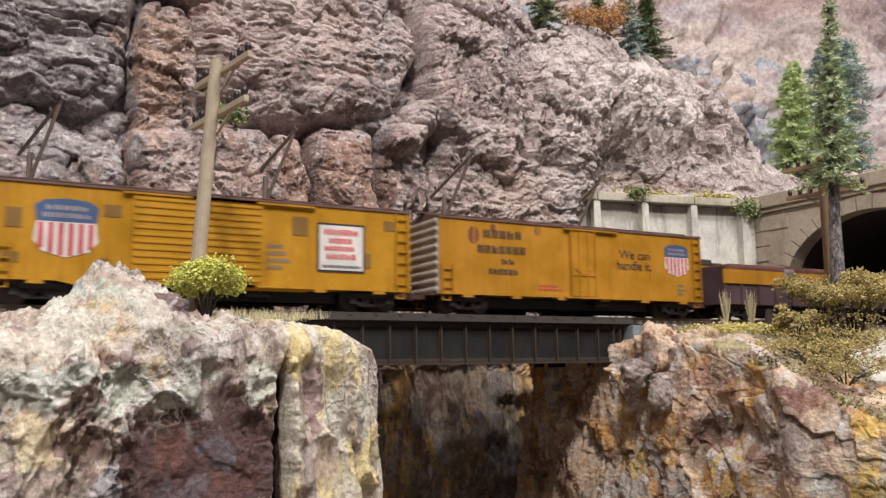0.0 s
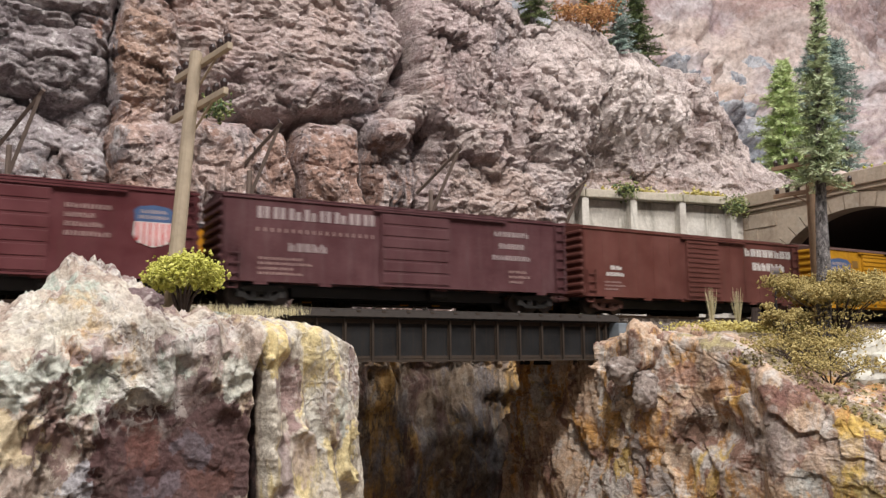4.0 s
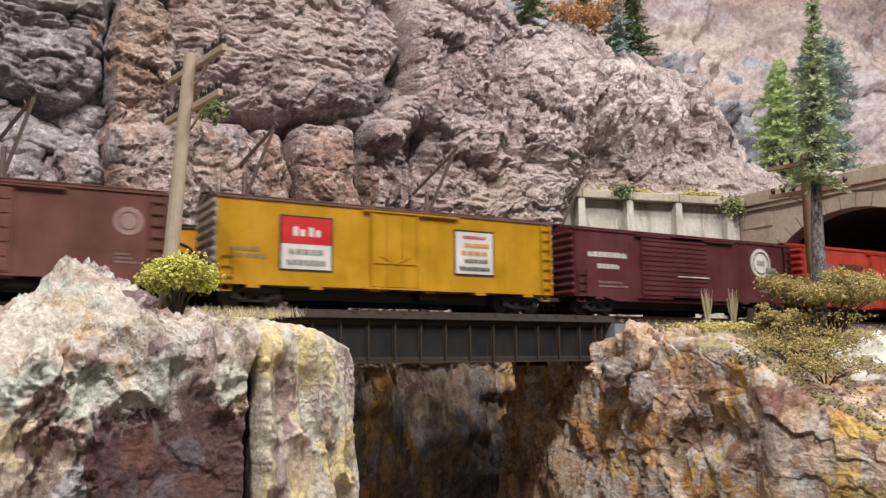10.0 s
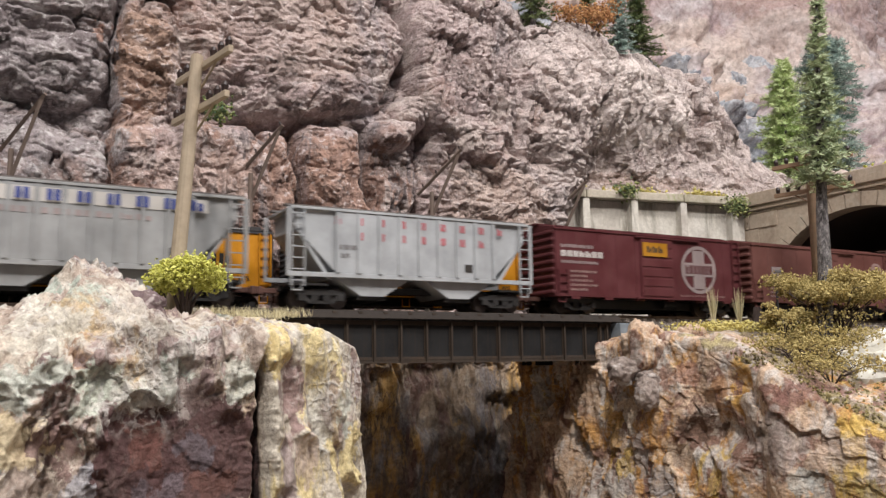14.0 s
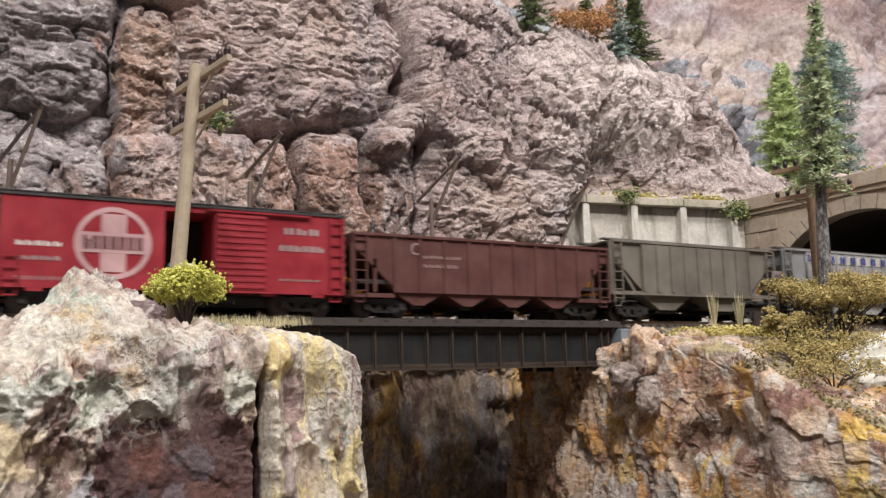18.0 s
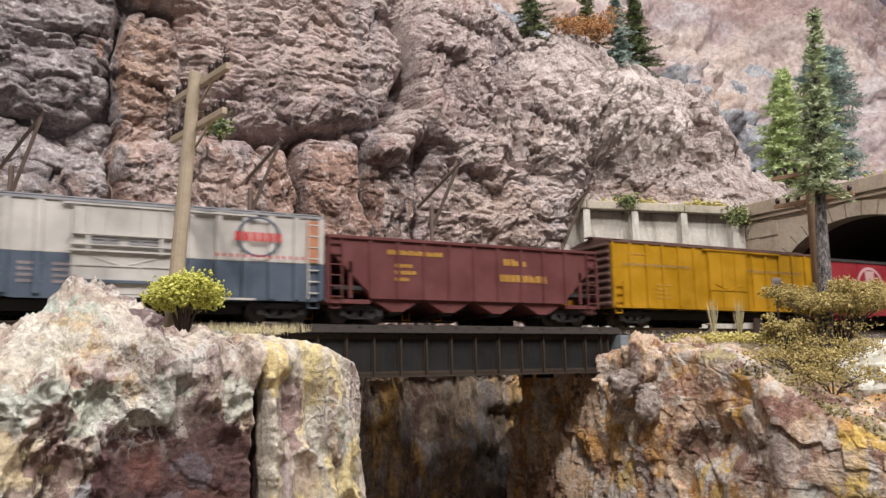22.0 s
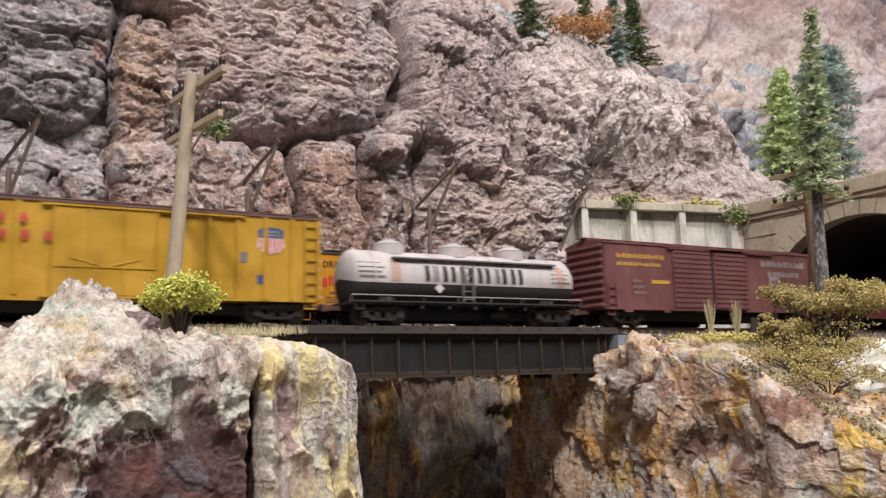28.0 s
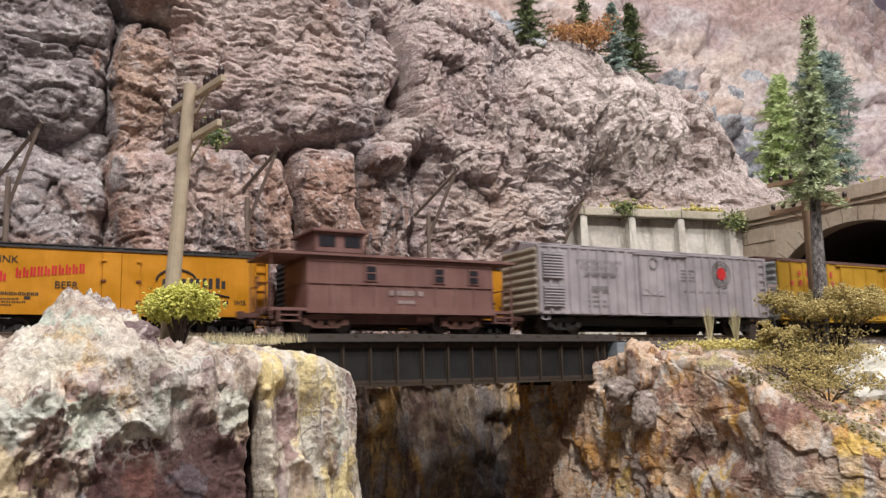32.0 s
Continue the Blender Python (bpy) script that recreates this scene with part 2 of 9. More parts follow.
MAT_CLIFF = rock("cliff_plaster", [
    ((6, 6, 6), 0, 0, (0.40, 0.31, 0.305)),
    ((12, 12, 16), 0.50, 0.08, (0.46, 0.375, 0.37)),
    ((9, 9, 7), 0.54, 0.06, (0.34, 0.215, 0.175)),
    ((30, 30, 40), 0.54, 0.08, (0.50, 0.425, 0.40)),
    ((16, 16, 9), 0.57, 0.06, (0.26, 0.23, 0.245)),
    ((70, 70, 12), 0.50, 0.05, (0.29, 0.185, 0.150), [("z", 0.128, 0.118), ("x", 0.085, 0.10), ("x", 0.30, 0.26)]),
    ((110, 110, 12), 0.55, 0.04, (0.20, 0.165, 0.165), [("z", 0.128, 0.118), ("x", 0.085, 0.10), ("x", 0.30, 0.26)]),
    ((26, 26, 18), 0.43, 0.08, (0.56, 0.485, 0.465), [("x", 0.31, 0.40)]),
    ((130, 130, 14), 0.57, 0.04, (0.27, 0.215, 0.21), [("x", 0.25, 0.28), ("z", 0.13, 0.16)]),
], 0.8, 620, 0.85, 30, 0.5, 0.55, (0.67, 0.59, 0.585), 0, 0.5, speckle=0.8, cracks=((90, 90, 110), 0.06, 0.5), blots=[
    (0.480, 0.195, 0.080, 0.042, (0.70, 0.625, 0.60), 0.85),
    (0.400, 0.200, 0.040, 0.050, (0.62, 0.535, 0.515), 0.75),
    (0.165, 0.190, 0.060, 0.040, (0.50, 0.40, 0.36), 0.5),
    (0.075, 0.150, 0.018, 0.036, (0.40, 0.27, 0.205), 0.8),
    (0.069, 0.106, 0.012, 0.012, (0.42, 0.29, 0.24), 0.7),
    (0.110, 0.085, 0.030, 0.020, (0.50, 0.39, 0.35), 0.6),
    (0.191, 0.080, 0.022, 0.040, (0.36, 0.225, 0.175), 0.75),
    (0.156, 0.080, 0.012, 0.040, (0.38, 0.25, 0.20), 0.7),
    (0.330, 0.090, 0.050, 0.034, (0.48, 0.37, 0.32), 0.6),
    (0.310, 0.180, 0.020, 0.040, (0.42, 0.335, 0.33), 0.6),
    (0.500, 0.128, 0.070, 0.008, (0.36, 0.25, 0.21), 0.6),
])
MAT_CLIFF_DARK = rock("cliff_plaster_dark", [
    ((6, 6, 6), 0, 0, (0.26, 0.225, 0.235)),
    ((22, 22, 26), 0.50, 0.08, (0.36, 0.32, 0.325)),
    ((12, 12, 16), 0.58, 0.06, (0.30, 0.21, 0.185)),
    ((60, 60, 60), 0.58, 0.05, (0.48, 0.45, 0.45)),
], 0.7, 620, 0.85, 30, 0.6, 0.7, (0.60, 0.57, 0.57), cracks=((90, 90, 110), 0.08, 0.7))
MAT_PINK = rock("mountain_plaster", [
    ((5, 5, 5), 0, 0, (0.50, 0.40, 0.385)),
    ((6, 6, 9), 0.48, 0.10, (0.54, 0.435, 0.38)),
    ((12, 12, 7), 0.55, 0.06, (0.43, 0.32, 0.29)),
    ((9, 9, 9), 0.42, 0.12, (0.36, 0.265, 0.265), [("z", 0.36, 0.50)]),
    ((9, 9, 9), 0.54, 0.08, (0.58, 0.54, 0.56)),
    ((14, 14, 14), 0.58, 0.06, (0.40, 0.32, 0.34)),
], 0.5, 150, 0.85, 10, 0.35, 0.3, blots=[
    (0.93, 0.42, 0.10, 0.075, (0.66, 0.575, 0.525), 0.7),
    (1.10, 0.46, 0.12, 0.06, (0.60, 0.495, 0.44), 0.6),
    (1.05, 0.56, 0.16, 0.05, (0.45, 0.33, 0.31), 0.7),
    (1.30, 0.60, 0.14, 0.08, (0.40, 0.30, 0.30), 0.6),
    (1.35, 0.42, 0.14, 0.06, (0.56, 0.45, 0.38), 0.6),
])
LEFT_BLOTS = [
    # the white and pale green crust, tan shoulders and the washed gully
    (0.029, -0.033, 0.0085, 0.0070, (0.55, 0.60, 0.51), 0.85),
    (0.007, -0.030, 0.0100, 0.0060, (0.50, 0.54, 0.49), 0.8),
    (0.009, -0.045, 0.0085, 0.0080, (0.66, 0.55, 0.36), 0.9),
    (0.012, -0.058, 0.0080, 0.0060, (0.36, 0.28, 0.24), 0.7),
    (0.0195, -0.041, 0.0042, 0.0135, (0.24, 0.15, 0.135), 0.88),
    (0.0330, -0.022, 0.0080, 0.0045, (0.40, 0.31, 0.29), 0.7),
    (0.0240, -0.022, 0.0030, 0.0060, (0.45, 0.29, 0.18), 0.7),
    (0.0170, -0.0140, 0.0120, 0.0070, (0.64, 0.61, 0.53), 0.8),
    (0.0380, -0.0070, 0.0060, 0.0080, (0.66, 0.61, 0.53), 0.8),
    (0.0470, -0.0150, 0.0090, 0.0040, (0.62, 0.57, 0.49), 0.8),
    (0.0180, -0.0260, 0.0060, 0.0050, (0.60, 0.63, 0.56), 0.8),
    (0.0400, -0.0330, 0.0050, 0.0050, (0.60, 0.60, 0.54), 0.8),
    (0.0600, -0.021, 0.0130, 0.0050, (0.47, 0.38, 0.36), 0.7),
    # the dark wine-red face and its paler stains
    (0.0500, -0.0550, 0.0270, 0.0205, (0.095, 0.046, 0.045), 1.0),
    (0.0655, -0.0530, 0.0140, 0.0225, (0.110, 0.058, 0.055), 1.0),
    (0.0420, -0.0480, 0.0060, 0.0075, (0.19, 0.075, 0.055), 0.55),
    (0.0580, -0.0500, 0.0070, 0.0040, (0.15, 0.125, 0.145), 0.8),
    (0.0640, -0.0600, 0.0060, 0.0070, (0.17, 0.075, 0.055), 0.5),
    (0.0500, -0.0620, 0.0060, 0.0050, (0.16, 0.13, 0.15), 0.7),
    (0.0560, -0.0330, 0.0072, 0.0055, (0.26, 0.185, 0.175), 0.9),
    (0.0700, -0.0300, 0.0060, 0.0065, (0.50, 0.52, 0.46), 0.8),
    (0.0470, -0.0300, 0.0055, 0.0060, (0.44, 0.42, 0.38), 0.7),
    (0.0245, -0.0590, 0.0055, 0.0055, (0.44, 0.44, 0.47), 0.8),
    # the cream end with yellow, brown and grey runs
    (0.0850, -0.0195, 0.0045, 0.0100, (0.74, 0.60, 0.29), 0.9),
    (0.0925, -0.0350, 0.0048, 0.0150, (0.30, 0.20, 0.19), 0.92),
    (0.0890, -0.0580, 0.0035, 0.0120, (0.36, 0.29, 0.28), 0.8),
    (0.1060, -0.0440, 0.0075, 0.0130, (0.62, 0.61, 0.56), 0.85),
    (0.0990, -0.0560, 0.0045, 0.0120, (0.55, 0.44, 0.40), 0.7),
    (0.1170, -0.0260, 0.0090, 0.0075, (0.74, 0.63, 0.35), 0.85),
    (0.1240, -0.0600, 0.0060, 0.0120, (0.72, 0.60, 0.30), 0.85),
    (0.1130, -0.0420, 0.0035, 0.0160, (0.33, 0.25, 0.23), 0.7),
    (0.1190, -0.0440, 0.0040, 0.0100, (0.56, 0.60, 0.54), 0.7),
]
MAT_BANK_LEFT = rock("pale_plaster_rock", [
    ((14, 14, 14), 0, 0, (0.43, 0.345, 0.29)),
    ((60, 60, 34), 0.50, 0.03, (0.58, 0.51, 0.43)),
    ((70, 70, 36), 0.55, 0.025, (0.26, 0.185, 0.175)),
    ((46, 46, 36), 0.56, 0.03, (0.46, 0.51, 0.45)),
    ((110, 110, 70), 0.60, 0.03, (0.70, 0.66, 0.60)),
    ((36, 36, 20), 0.59, 0.05, (0.54, 0.41, 0.25)),
    ((60, 60, 20), 0.10, 0.05, (0.56, 0.51, 0.43), [("x", 0.0795, 0.0805)]),
    ((54, 54, 10), 0.54, 0.03, (0.68, 0.57, 0.31), [("x", 0.0795, 0.0805)]),
    ((70, 70, 12), 0.56, 0.03, (0.34, 0.26, 0.245), [("x", 0.0805, 0.0825)]),
    # near-black coat inside the split: the shade of its depth put into the colour
    ((60, 60, 20), 0.10, 0.05, (0.030, 0.018, 0.017), [("x", 0.0772, 0.0777), ("x", 0.0800, 0.0796), ("z", -0.026, -0.034)]),
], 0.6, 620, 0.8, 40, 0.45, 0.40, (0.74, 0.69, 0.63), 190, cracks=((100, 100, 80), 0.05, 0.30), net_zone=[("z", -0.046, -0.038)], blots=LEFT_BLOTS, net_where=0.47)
MAT_GREY_STONE = rock("grey_stone", [
    ((40, 40, 40), 0, 0, (0.28, 0.23, 0.205)),
    ((60, 60, 60), 0.58, 0.06, (0.36, 0.31, 0.27)),
], 0.3, 500)
MAT_DARK_STONE = rock("dark_purple_stone", [
    ((60, 60, 60), 0, 0, (0.17, 0.12, 0.125)),
    ((90, 90, 90), 0.58, 0.06, (0.32, 0.27, 0.25)),
], 0.3, 500)
RIGHT_BLOTS = [
    (-0.120, -0.043, 0.012, 0.0060, (0.24, 0.120, 0.100), 0.85),
    (-0.093, -0.036, 0.0045, 0.0130, (0.56, 0.34, 0.10), 0.85),
    (-0.150, -0.056, 0.014, 0.0045, (0.62, 0.42, 0.11), 0.85),
    (-0.115, -0.064, 0.012, 0.0140, (0.45, 0.41, 0.385), 0.6),
    (-0.138, -0.068, 0.010, 0.0100, (0.44, 0.33, 0.26), 0.7),
    (-0.128, -0.080, 0.008, 0.0080, (0.38, 0.41, 0.40), 0.7),
    (-0.150, -0.082, 0.008, 0.0070, (0.50, 0.42, 0.16), 0.7),
    (-0.020, -0.060, 0.006, 0.0180, (0.56, 0.34, 0.12), 0.85),
    (-0.036, -0.052, 0.006, 0.0090, (0.58, 0.47, 0.36), 0.8),
    (-0.043, -0.075, 0.006, 0.0140, (0.42, 0.385, 0.37), 0.8),
    (-0.030, -0.080, 0.004, 0.0100, (0.56, 0.38, 0.09), 0.8),
    # the crevice: its shade put into the colour as a dark blot
    (-0.072, -0.058, 0.007, 0.0090, (0.14, 0.085, 0.06), 0.9),
    (-0.063, -0.034, 0.009, 0.0070, (0.31, 0.175, 0.13), 0.8),
    (-0.064, -0.074, 0.007, 0.0080, (0.50, 0.40, 0.30), 0.8),
    (-0.056, -0.086, 0.006, 0.0080, (0.40, 0.38, 0.38), 0.8),
    (-0.083, -0.045, 0.004, 0.0100, (0.43, 0.25, 0.13), 0.7),
    (-0.100, -0.052, 0.004, 0.0200, (0.52, 0.45, 0.41), 0.8),
]
MAT_BANK_RIGHT = rock("ochre_plaster_rock", [
    ((20, 20, 20), 0, 0, (0.56, 0.41, 0.295)),
    ((30, 30, 16), 0.52, 0.04, (0.53, 0.485, 0.45)),
    ((40, 40, 20), 0.54, 0.03, (0.50, 0.275, 0.095)),
    ((50, 50, 26), 0.54, 0.03, (0.25, 0.145, 0.11)),
    ((30, 30, 13), 0.62, 0.03, (0.58, 0.41, 0.13)),
    ((50, 50, 50), 0.61, 0.06, (0.52, 0.475, 0.44)),
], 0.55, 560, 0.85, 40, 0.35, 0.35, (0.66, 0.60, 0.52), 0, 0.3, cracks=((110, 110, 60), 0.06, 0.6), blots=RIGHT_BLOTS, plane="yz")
# brown gorge rock, its coats deepened to carry the shade under the bridges
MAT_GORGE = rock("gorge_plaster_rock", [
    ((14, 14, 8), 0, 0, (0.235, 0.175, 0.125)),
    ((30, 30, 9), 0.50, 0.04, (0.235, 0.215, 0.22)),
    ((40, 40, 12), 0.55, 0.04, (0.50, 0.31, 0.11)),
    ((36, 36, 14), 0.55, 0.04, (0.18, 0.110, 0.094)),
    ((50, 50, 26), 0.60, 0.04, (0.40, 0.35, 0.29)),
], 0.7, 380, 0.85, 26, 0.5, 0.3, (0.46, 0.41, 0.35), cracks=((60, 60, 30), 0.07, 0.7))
MAT_TALUS = rock("grey_talus", [
    ((14, 14, 14), 0, 0, (0.32, 0.345, 0.385)),
    ((40, 40, 40), 0.52, 0.04, (0.50, 0.52, 0.56)),
    ((34, 34, 34), 0.55, 0.04, (0.20, 0.205, 0.24)),
], 0.5, 240, 0.85, 20, 0.5, 0.4)
MAT_GROUND = rock("ground_scatter", [
    ((40, 40, 40), 0, 0, (0.30, 0.24, 0.17)),
    ((60, 60, 60), 0.52, 0.06, (0.45, 0.38, 0.20)),
    ((90, 90, 90), 0.60, 0.05, (0.20, 0.15, 0.10)),
], 0.8, 900)
MAT_BALLAST = rock("ballast", [
    ((120, 120, 120), 0, 0, (0.16, 0.13, 0.11)),
    ((500, 500, 500), 0.52, 0.08, (0.27, 0.23, 0.20)),
], 0.9, 1400)
MAT_CONCRETE = rock("cast_concrete", [
    ((10, 10, 10), 0, 0, (0.64, 0.61, 0.55)),
    ((60, 60, 14), 0.53, 0.08, (0.54, 0.505, 0.455)),
    ((22, 22, 16), 0.55, 0.08, (0.66, 0.635, 0.585)),
    ((40, 40, 10), 0.60, 0.06, (0.27, 0.255, 0.21)),
], 0.25, 300, 0.85, 40, 0.35, 0.0, speckle=0.4)
MAT_COPING = rock("coping_stone", [
    ((20, 20, 20), 0, 0, (0.50, 0.45, 0.37)),
    ((60, 60, 40), 0.54, 0.08, (0.36, 0.33, 0.24)),
    ((40, 40, 40), 0.60, 0.06, (0.33, 0.35, 0.18)),
], 0.3, 300, 0.85, 40, 0.3, 0.0, speckle=0.4)
MAT_PORTAL = rock("portal_stone", [
    ((12, 12, 12), 0, 0, (0.52, 0.435, 0.345)),
    ((30, 30, 12), 0.54, 0.10, (0.42, 0.335, 0.26)),
    ((60, 60, 60), 0.62, 0.08, (0.58, 0.52, 0.43)),
], 0.2, 300, 0.85, 20, 0.3, 0.0, speckle=0.4)
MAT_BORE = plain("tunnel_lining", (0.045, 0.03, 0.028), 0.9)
MAT_STEEL = paint("girder_steel", (0.0105, 0.0105, 0.0115), 0.7, 0.5, (0.035, 0.025, 0.017))
MAT_STEEL_RUST = paint("rusty_girder_steel", (0.040, 0.029, 0.022), 0.75, 0.5, (0.08, 0.046, 0.026))
MAT_RAIL = plain("rail_steel", (0.20, 0.15, 0.12), 0.4, 0.7)
MAT_TIE_DECK = plain("deck_tie_wood", (0.045, 0.037, 0.033), 0.9, 0, 0.4, 500)
MAT_TIE = plain("tie_wood", (0.09, 0.07, 0.055), 0.9, 0, 0.4, 500)
MAT_POLE = plain("pole_wood", (0.37, 0.30, 0.22), 0.8, 0, 0.3, 250)
MAT_POLE_BROWN = plain("pole_wood_brown", (0.30, 0.195, 0.125), 0.8, 0, 0.3, 250)
MAT_POLE_DARK = plain("pole_wood_dark", (0.15, 0.11, 0.09), 0.85, 0, 0.3, 250)
MAT_INSUL = plain("insulator_glaze", (0.035, 0.022, 0.02), 0.3)
MAT_BLACK = plain("truck_black", (0.022, 0.02, 0.02), 0.65, 0, 0.3)
MAT_TRUCK_RUST = plain("truck_rust", (0.10, 0.045, 0.035), 0.75, 0, 0.3)
MAT_WHEEL = plain("wheel_steel", (0.10, 0.08, 0.07), 0.4, 0.6)
MAT_BARK = rock("bark", [
    ((300, 300, 120), 0, 0, (0.15, 0.14, 0.145)),
    ((700, 700, 300), 0.52, 0.06, (0.34, 0.32, 0.32)),
    ((500, 500, 160), 0.56, 0.05, (0.05, 0.045, 0.045)),
], 0.9, 1200, 0.9, 200, 0.5, 0.2)
MAT_STEM = plain("stem", (0.07, 0.05, 0.045), 0.9, 0, 0.3, 600)
MAT_SKY = plain("backdrop_sky", (0.72, 0.62, 0.78), 0.9, 0, 0.05, 2)
MAT_WALL = plain("room_wall", (0.42, 0.40, 0.40), 0.9, 0, 0.05, 3)
MAT_FLOOR = plain("room_floor", (0.20, 0.19, 0.18), 0.7, 0, 0.2, 4)
MAT_CEIL = plain("room_ceiling", (0.75, 0.75, 0.75), 0.9, 0, 0.05, 3)


def leafy(name, a, b_):
    m, t, b = nodes(name)
    n = noise_tex(t, coords(t, (160,) * 3), 1.0, 3)
    g = t.nodes.new("ShaderNodeNewGeometry")
    f = mixc(t, 0.5, n, g.outputs["Random Per Island"])
    t.links.new(mixc(t, ramp(t, f, [(0.3, (0, 0, 0)), (0.7, (1, 1, 1))]), a, b_), b.inputs["Base Color"])
    b.inputs["Roughness"].default_value = 0.85
    return m


MAT_FIR = leafy("fir_needles", (0.31, 0.38, 0.23), (0.58, 0.64, 0.42))
MAT_FIR_PALE = leafy("fir_needles_pale", (0.38, 0.50, 0.21), (0.70, 0.78, 0.44))
MAT_FIR_BLUE = leafy("fir_needles_blue", (0.22, 0.31, 0.28), (0.48, 0.58, 0.53))
MAT_SHRUB = leafy("shrub_leaf", (0.42, 0.42, 0.07), (0.58, 0.57, 0.15))
MAT_OLIVE = leafy("olive_leaf", (0.31, 0.245, 0.085), (0.50, 0.40, 0.165))
MAT_RUST_LEAF = leafy("rust_leaf", (0.30, 0.13, 0.05), (0.50, 0.28, 0.12))
MAT_MOSS = leafy("moss", (0.08, 0.13, 0.06), (0.30, 0.32, 0.12))
MAT_YELLOW_GRASS = leafy("yellow_grass", (0.45, 0.37, 0.10), (0.62, 0.55, 0.22))
MAT_STRAW = leafy("straw", (0.42, 0.36, 0.20), (0.66, 0.60, 0.40))
MAT_SNOW = plain("white_plaster", (0.70, 0.68, 0.62), 0.9, 0, 0.12, 200)
MAT_FIR_DARK = leafy("fir_needles_dark", (0.08, 0.12, 0.05), (0.20, 0.24, 0.10))
MAT_SCRUB = leafy("scrub", (0.14, 0.115, 0.055), (0.36, 0.30, 0.13))

# ---------------------------------------------------------------- mesh tools


def mesh_from(name, verts, faces, material, smooth=False):
    me = bpy.data.meshes.new(name)
    me.from_pydata([tuple(v) for v in verts], [], faces)
    me.materials.append(material)
    if smooth:
        me.polygons.foreach_set("use_smooth", np.ones(len(me.polygons), dtype=bool))
    me.update()
    return me


def grid_mesh(name, P, material, smooth=True):
    """A sheet from an array of points of shape (rows, columns, 3)."""
    a, b = P.shape[:2]
    me = bpy.data.meshes.new(name)
    i = np.arange(a * b).reshape(a, b)
    quads = np.stack([i[:-1, :-1], i[:-1, 1:], i[1:, 1:], i[1:, :-1]], -1).reshape(-1, 4)
    me.vertices.add(a * b)
    me.vertices.foreach_set("co", P.reshape(-1).astype(np.float32))
    me.loops.add(quads.size)
    me.loops.foreach_set("vertex_index", quads.reshape(-1).astype(np.int32))
    me.polygons.add(len(quads))
    me.polygons.foreach_set("loop_start", (np.arange(len(quads)) * 4).astype(np.int32))
    me.polygons.foreach_set("use_smooth", np.full(len(quads), smooth))
    me.materials.append(material)
    me.update(calc_edges=True)
    me.validate()
    return me


def part(name, data, material, parent=None, label="", m=None):
    """One mesh object, under a thing or a part. data: a bmesh or a mesh."""
    if isinstance(data, bmesh.types.BMesh):
        me = bpy.data.meshes.new(name)
        data.to_mesh(me)
        data.free()
        me.materials.append(material)
        data = me
    ob = new(name, data)
    if parent is not None:
        ob.parent = parent
    if m is not None:
        ob.matrix_local = m
    if label:
        ob["label"] = label
    return ob


def add_box(bm, x0, x1, y0, y1, z0, z1, bevel=0.0):
    r = bmesh.ops.create_cube(bm, size=1.0, matrix=Matrix.Translation(((x0 + x1) / 2, (y0 + y1) / 2, (z0 + z1) / 2)) @ Matrix.Diagonal((x1 - x0, y1 - y0, z1 - z0, 1)))
    if bevel:
        es = list({e for v in r["verts"] for e in v.link_edges})
        bmesh.ops.bevel(bm, geom=es, offset=bevel, segments=2, affect="EDGES", profile=0.6)
    return r


def box(x0, x1, y0, y1, z0, z1, bevel=0.0):
    bm = bmesh.new()
    add_box(bm, x0, x1, y0, y1, z0, z1, bevel)
    return bm


def add_rod(bm, a, b, r0, r1=None, seg=8):
    a, b = Vector(a), Vector(b)
    d = b - a
    r1 = r0 if r1 is None else r1
    q = d.to_track_quat("Z", "Y").to_matrix().to_4x4()
    bmesh.ops.create_cone(bm, cap_ends=True, segments=seg, radius1=r0, radius2=r1, depth=d.length, matrix=Matrix.Translation((a + b) / 2) @ q)


def prism(pts, y0, y1):
    """A plate with the outline pts (x, z), from y0 to y1."""
    bm = bmesh.new()
    f = [bm.verts.new((x, y0, z)) for x, z in pts]
    g = [bm.verts.new((x, y1, z)) for x, z in pts]
    bm.faces.new(f)
    bm.faces.new(g[::-1])
    n = len(pts)
    for k in range(n):
        bm.faces.new((f[k], g[k], g[(k + 1) % n], f[(k + 1) % n]))
    bmesh.ops.recalc_face_normals(bm, faces=bm.faces[:])
    return bm


def thing(name, label, category, m=None, group="", kind=""):
    ob = new(name)
    ob.empty_display_size = 0.01
    if m is not None:
        ob.matrix_basis = m
    return tagged(ob, label, category, group, kind)


def word_mesh(text, size):
    c = bpy.data.curves.new("words", "FONT")
    c.body, c.size, c.extrude, c.align_x = text, size, 0.00008, "LEFT"
    o = new("words", c)
    me = bpy.data.meshes.new_from_object(o.evaluated_get(bpy.context.evaluated_depsgraph_get()))
    bpy.data.objects.remove(o)
    me.materials.clear()
    return me


WORDS = {w: word_mesh(w, s) for w, s in (("We can", 0.0072), ("handle it.", 0.0072), ("DRINK", 0.0046), ("BEER", 0.0046), ("WIS.", 0.0034))}

# lattice noise on arrays of points
RNG = np.random.RandomState(7)
PERM = RNG.permutation(256)
PERM = np.concatenate([PERM, PERM, PERM])
VALS = RNG.rand(256) * 2 - 1


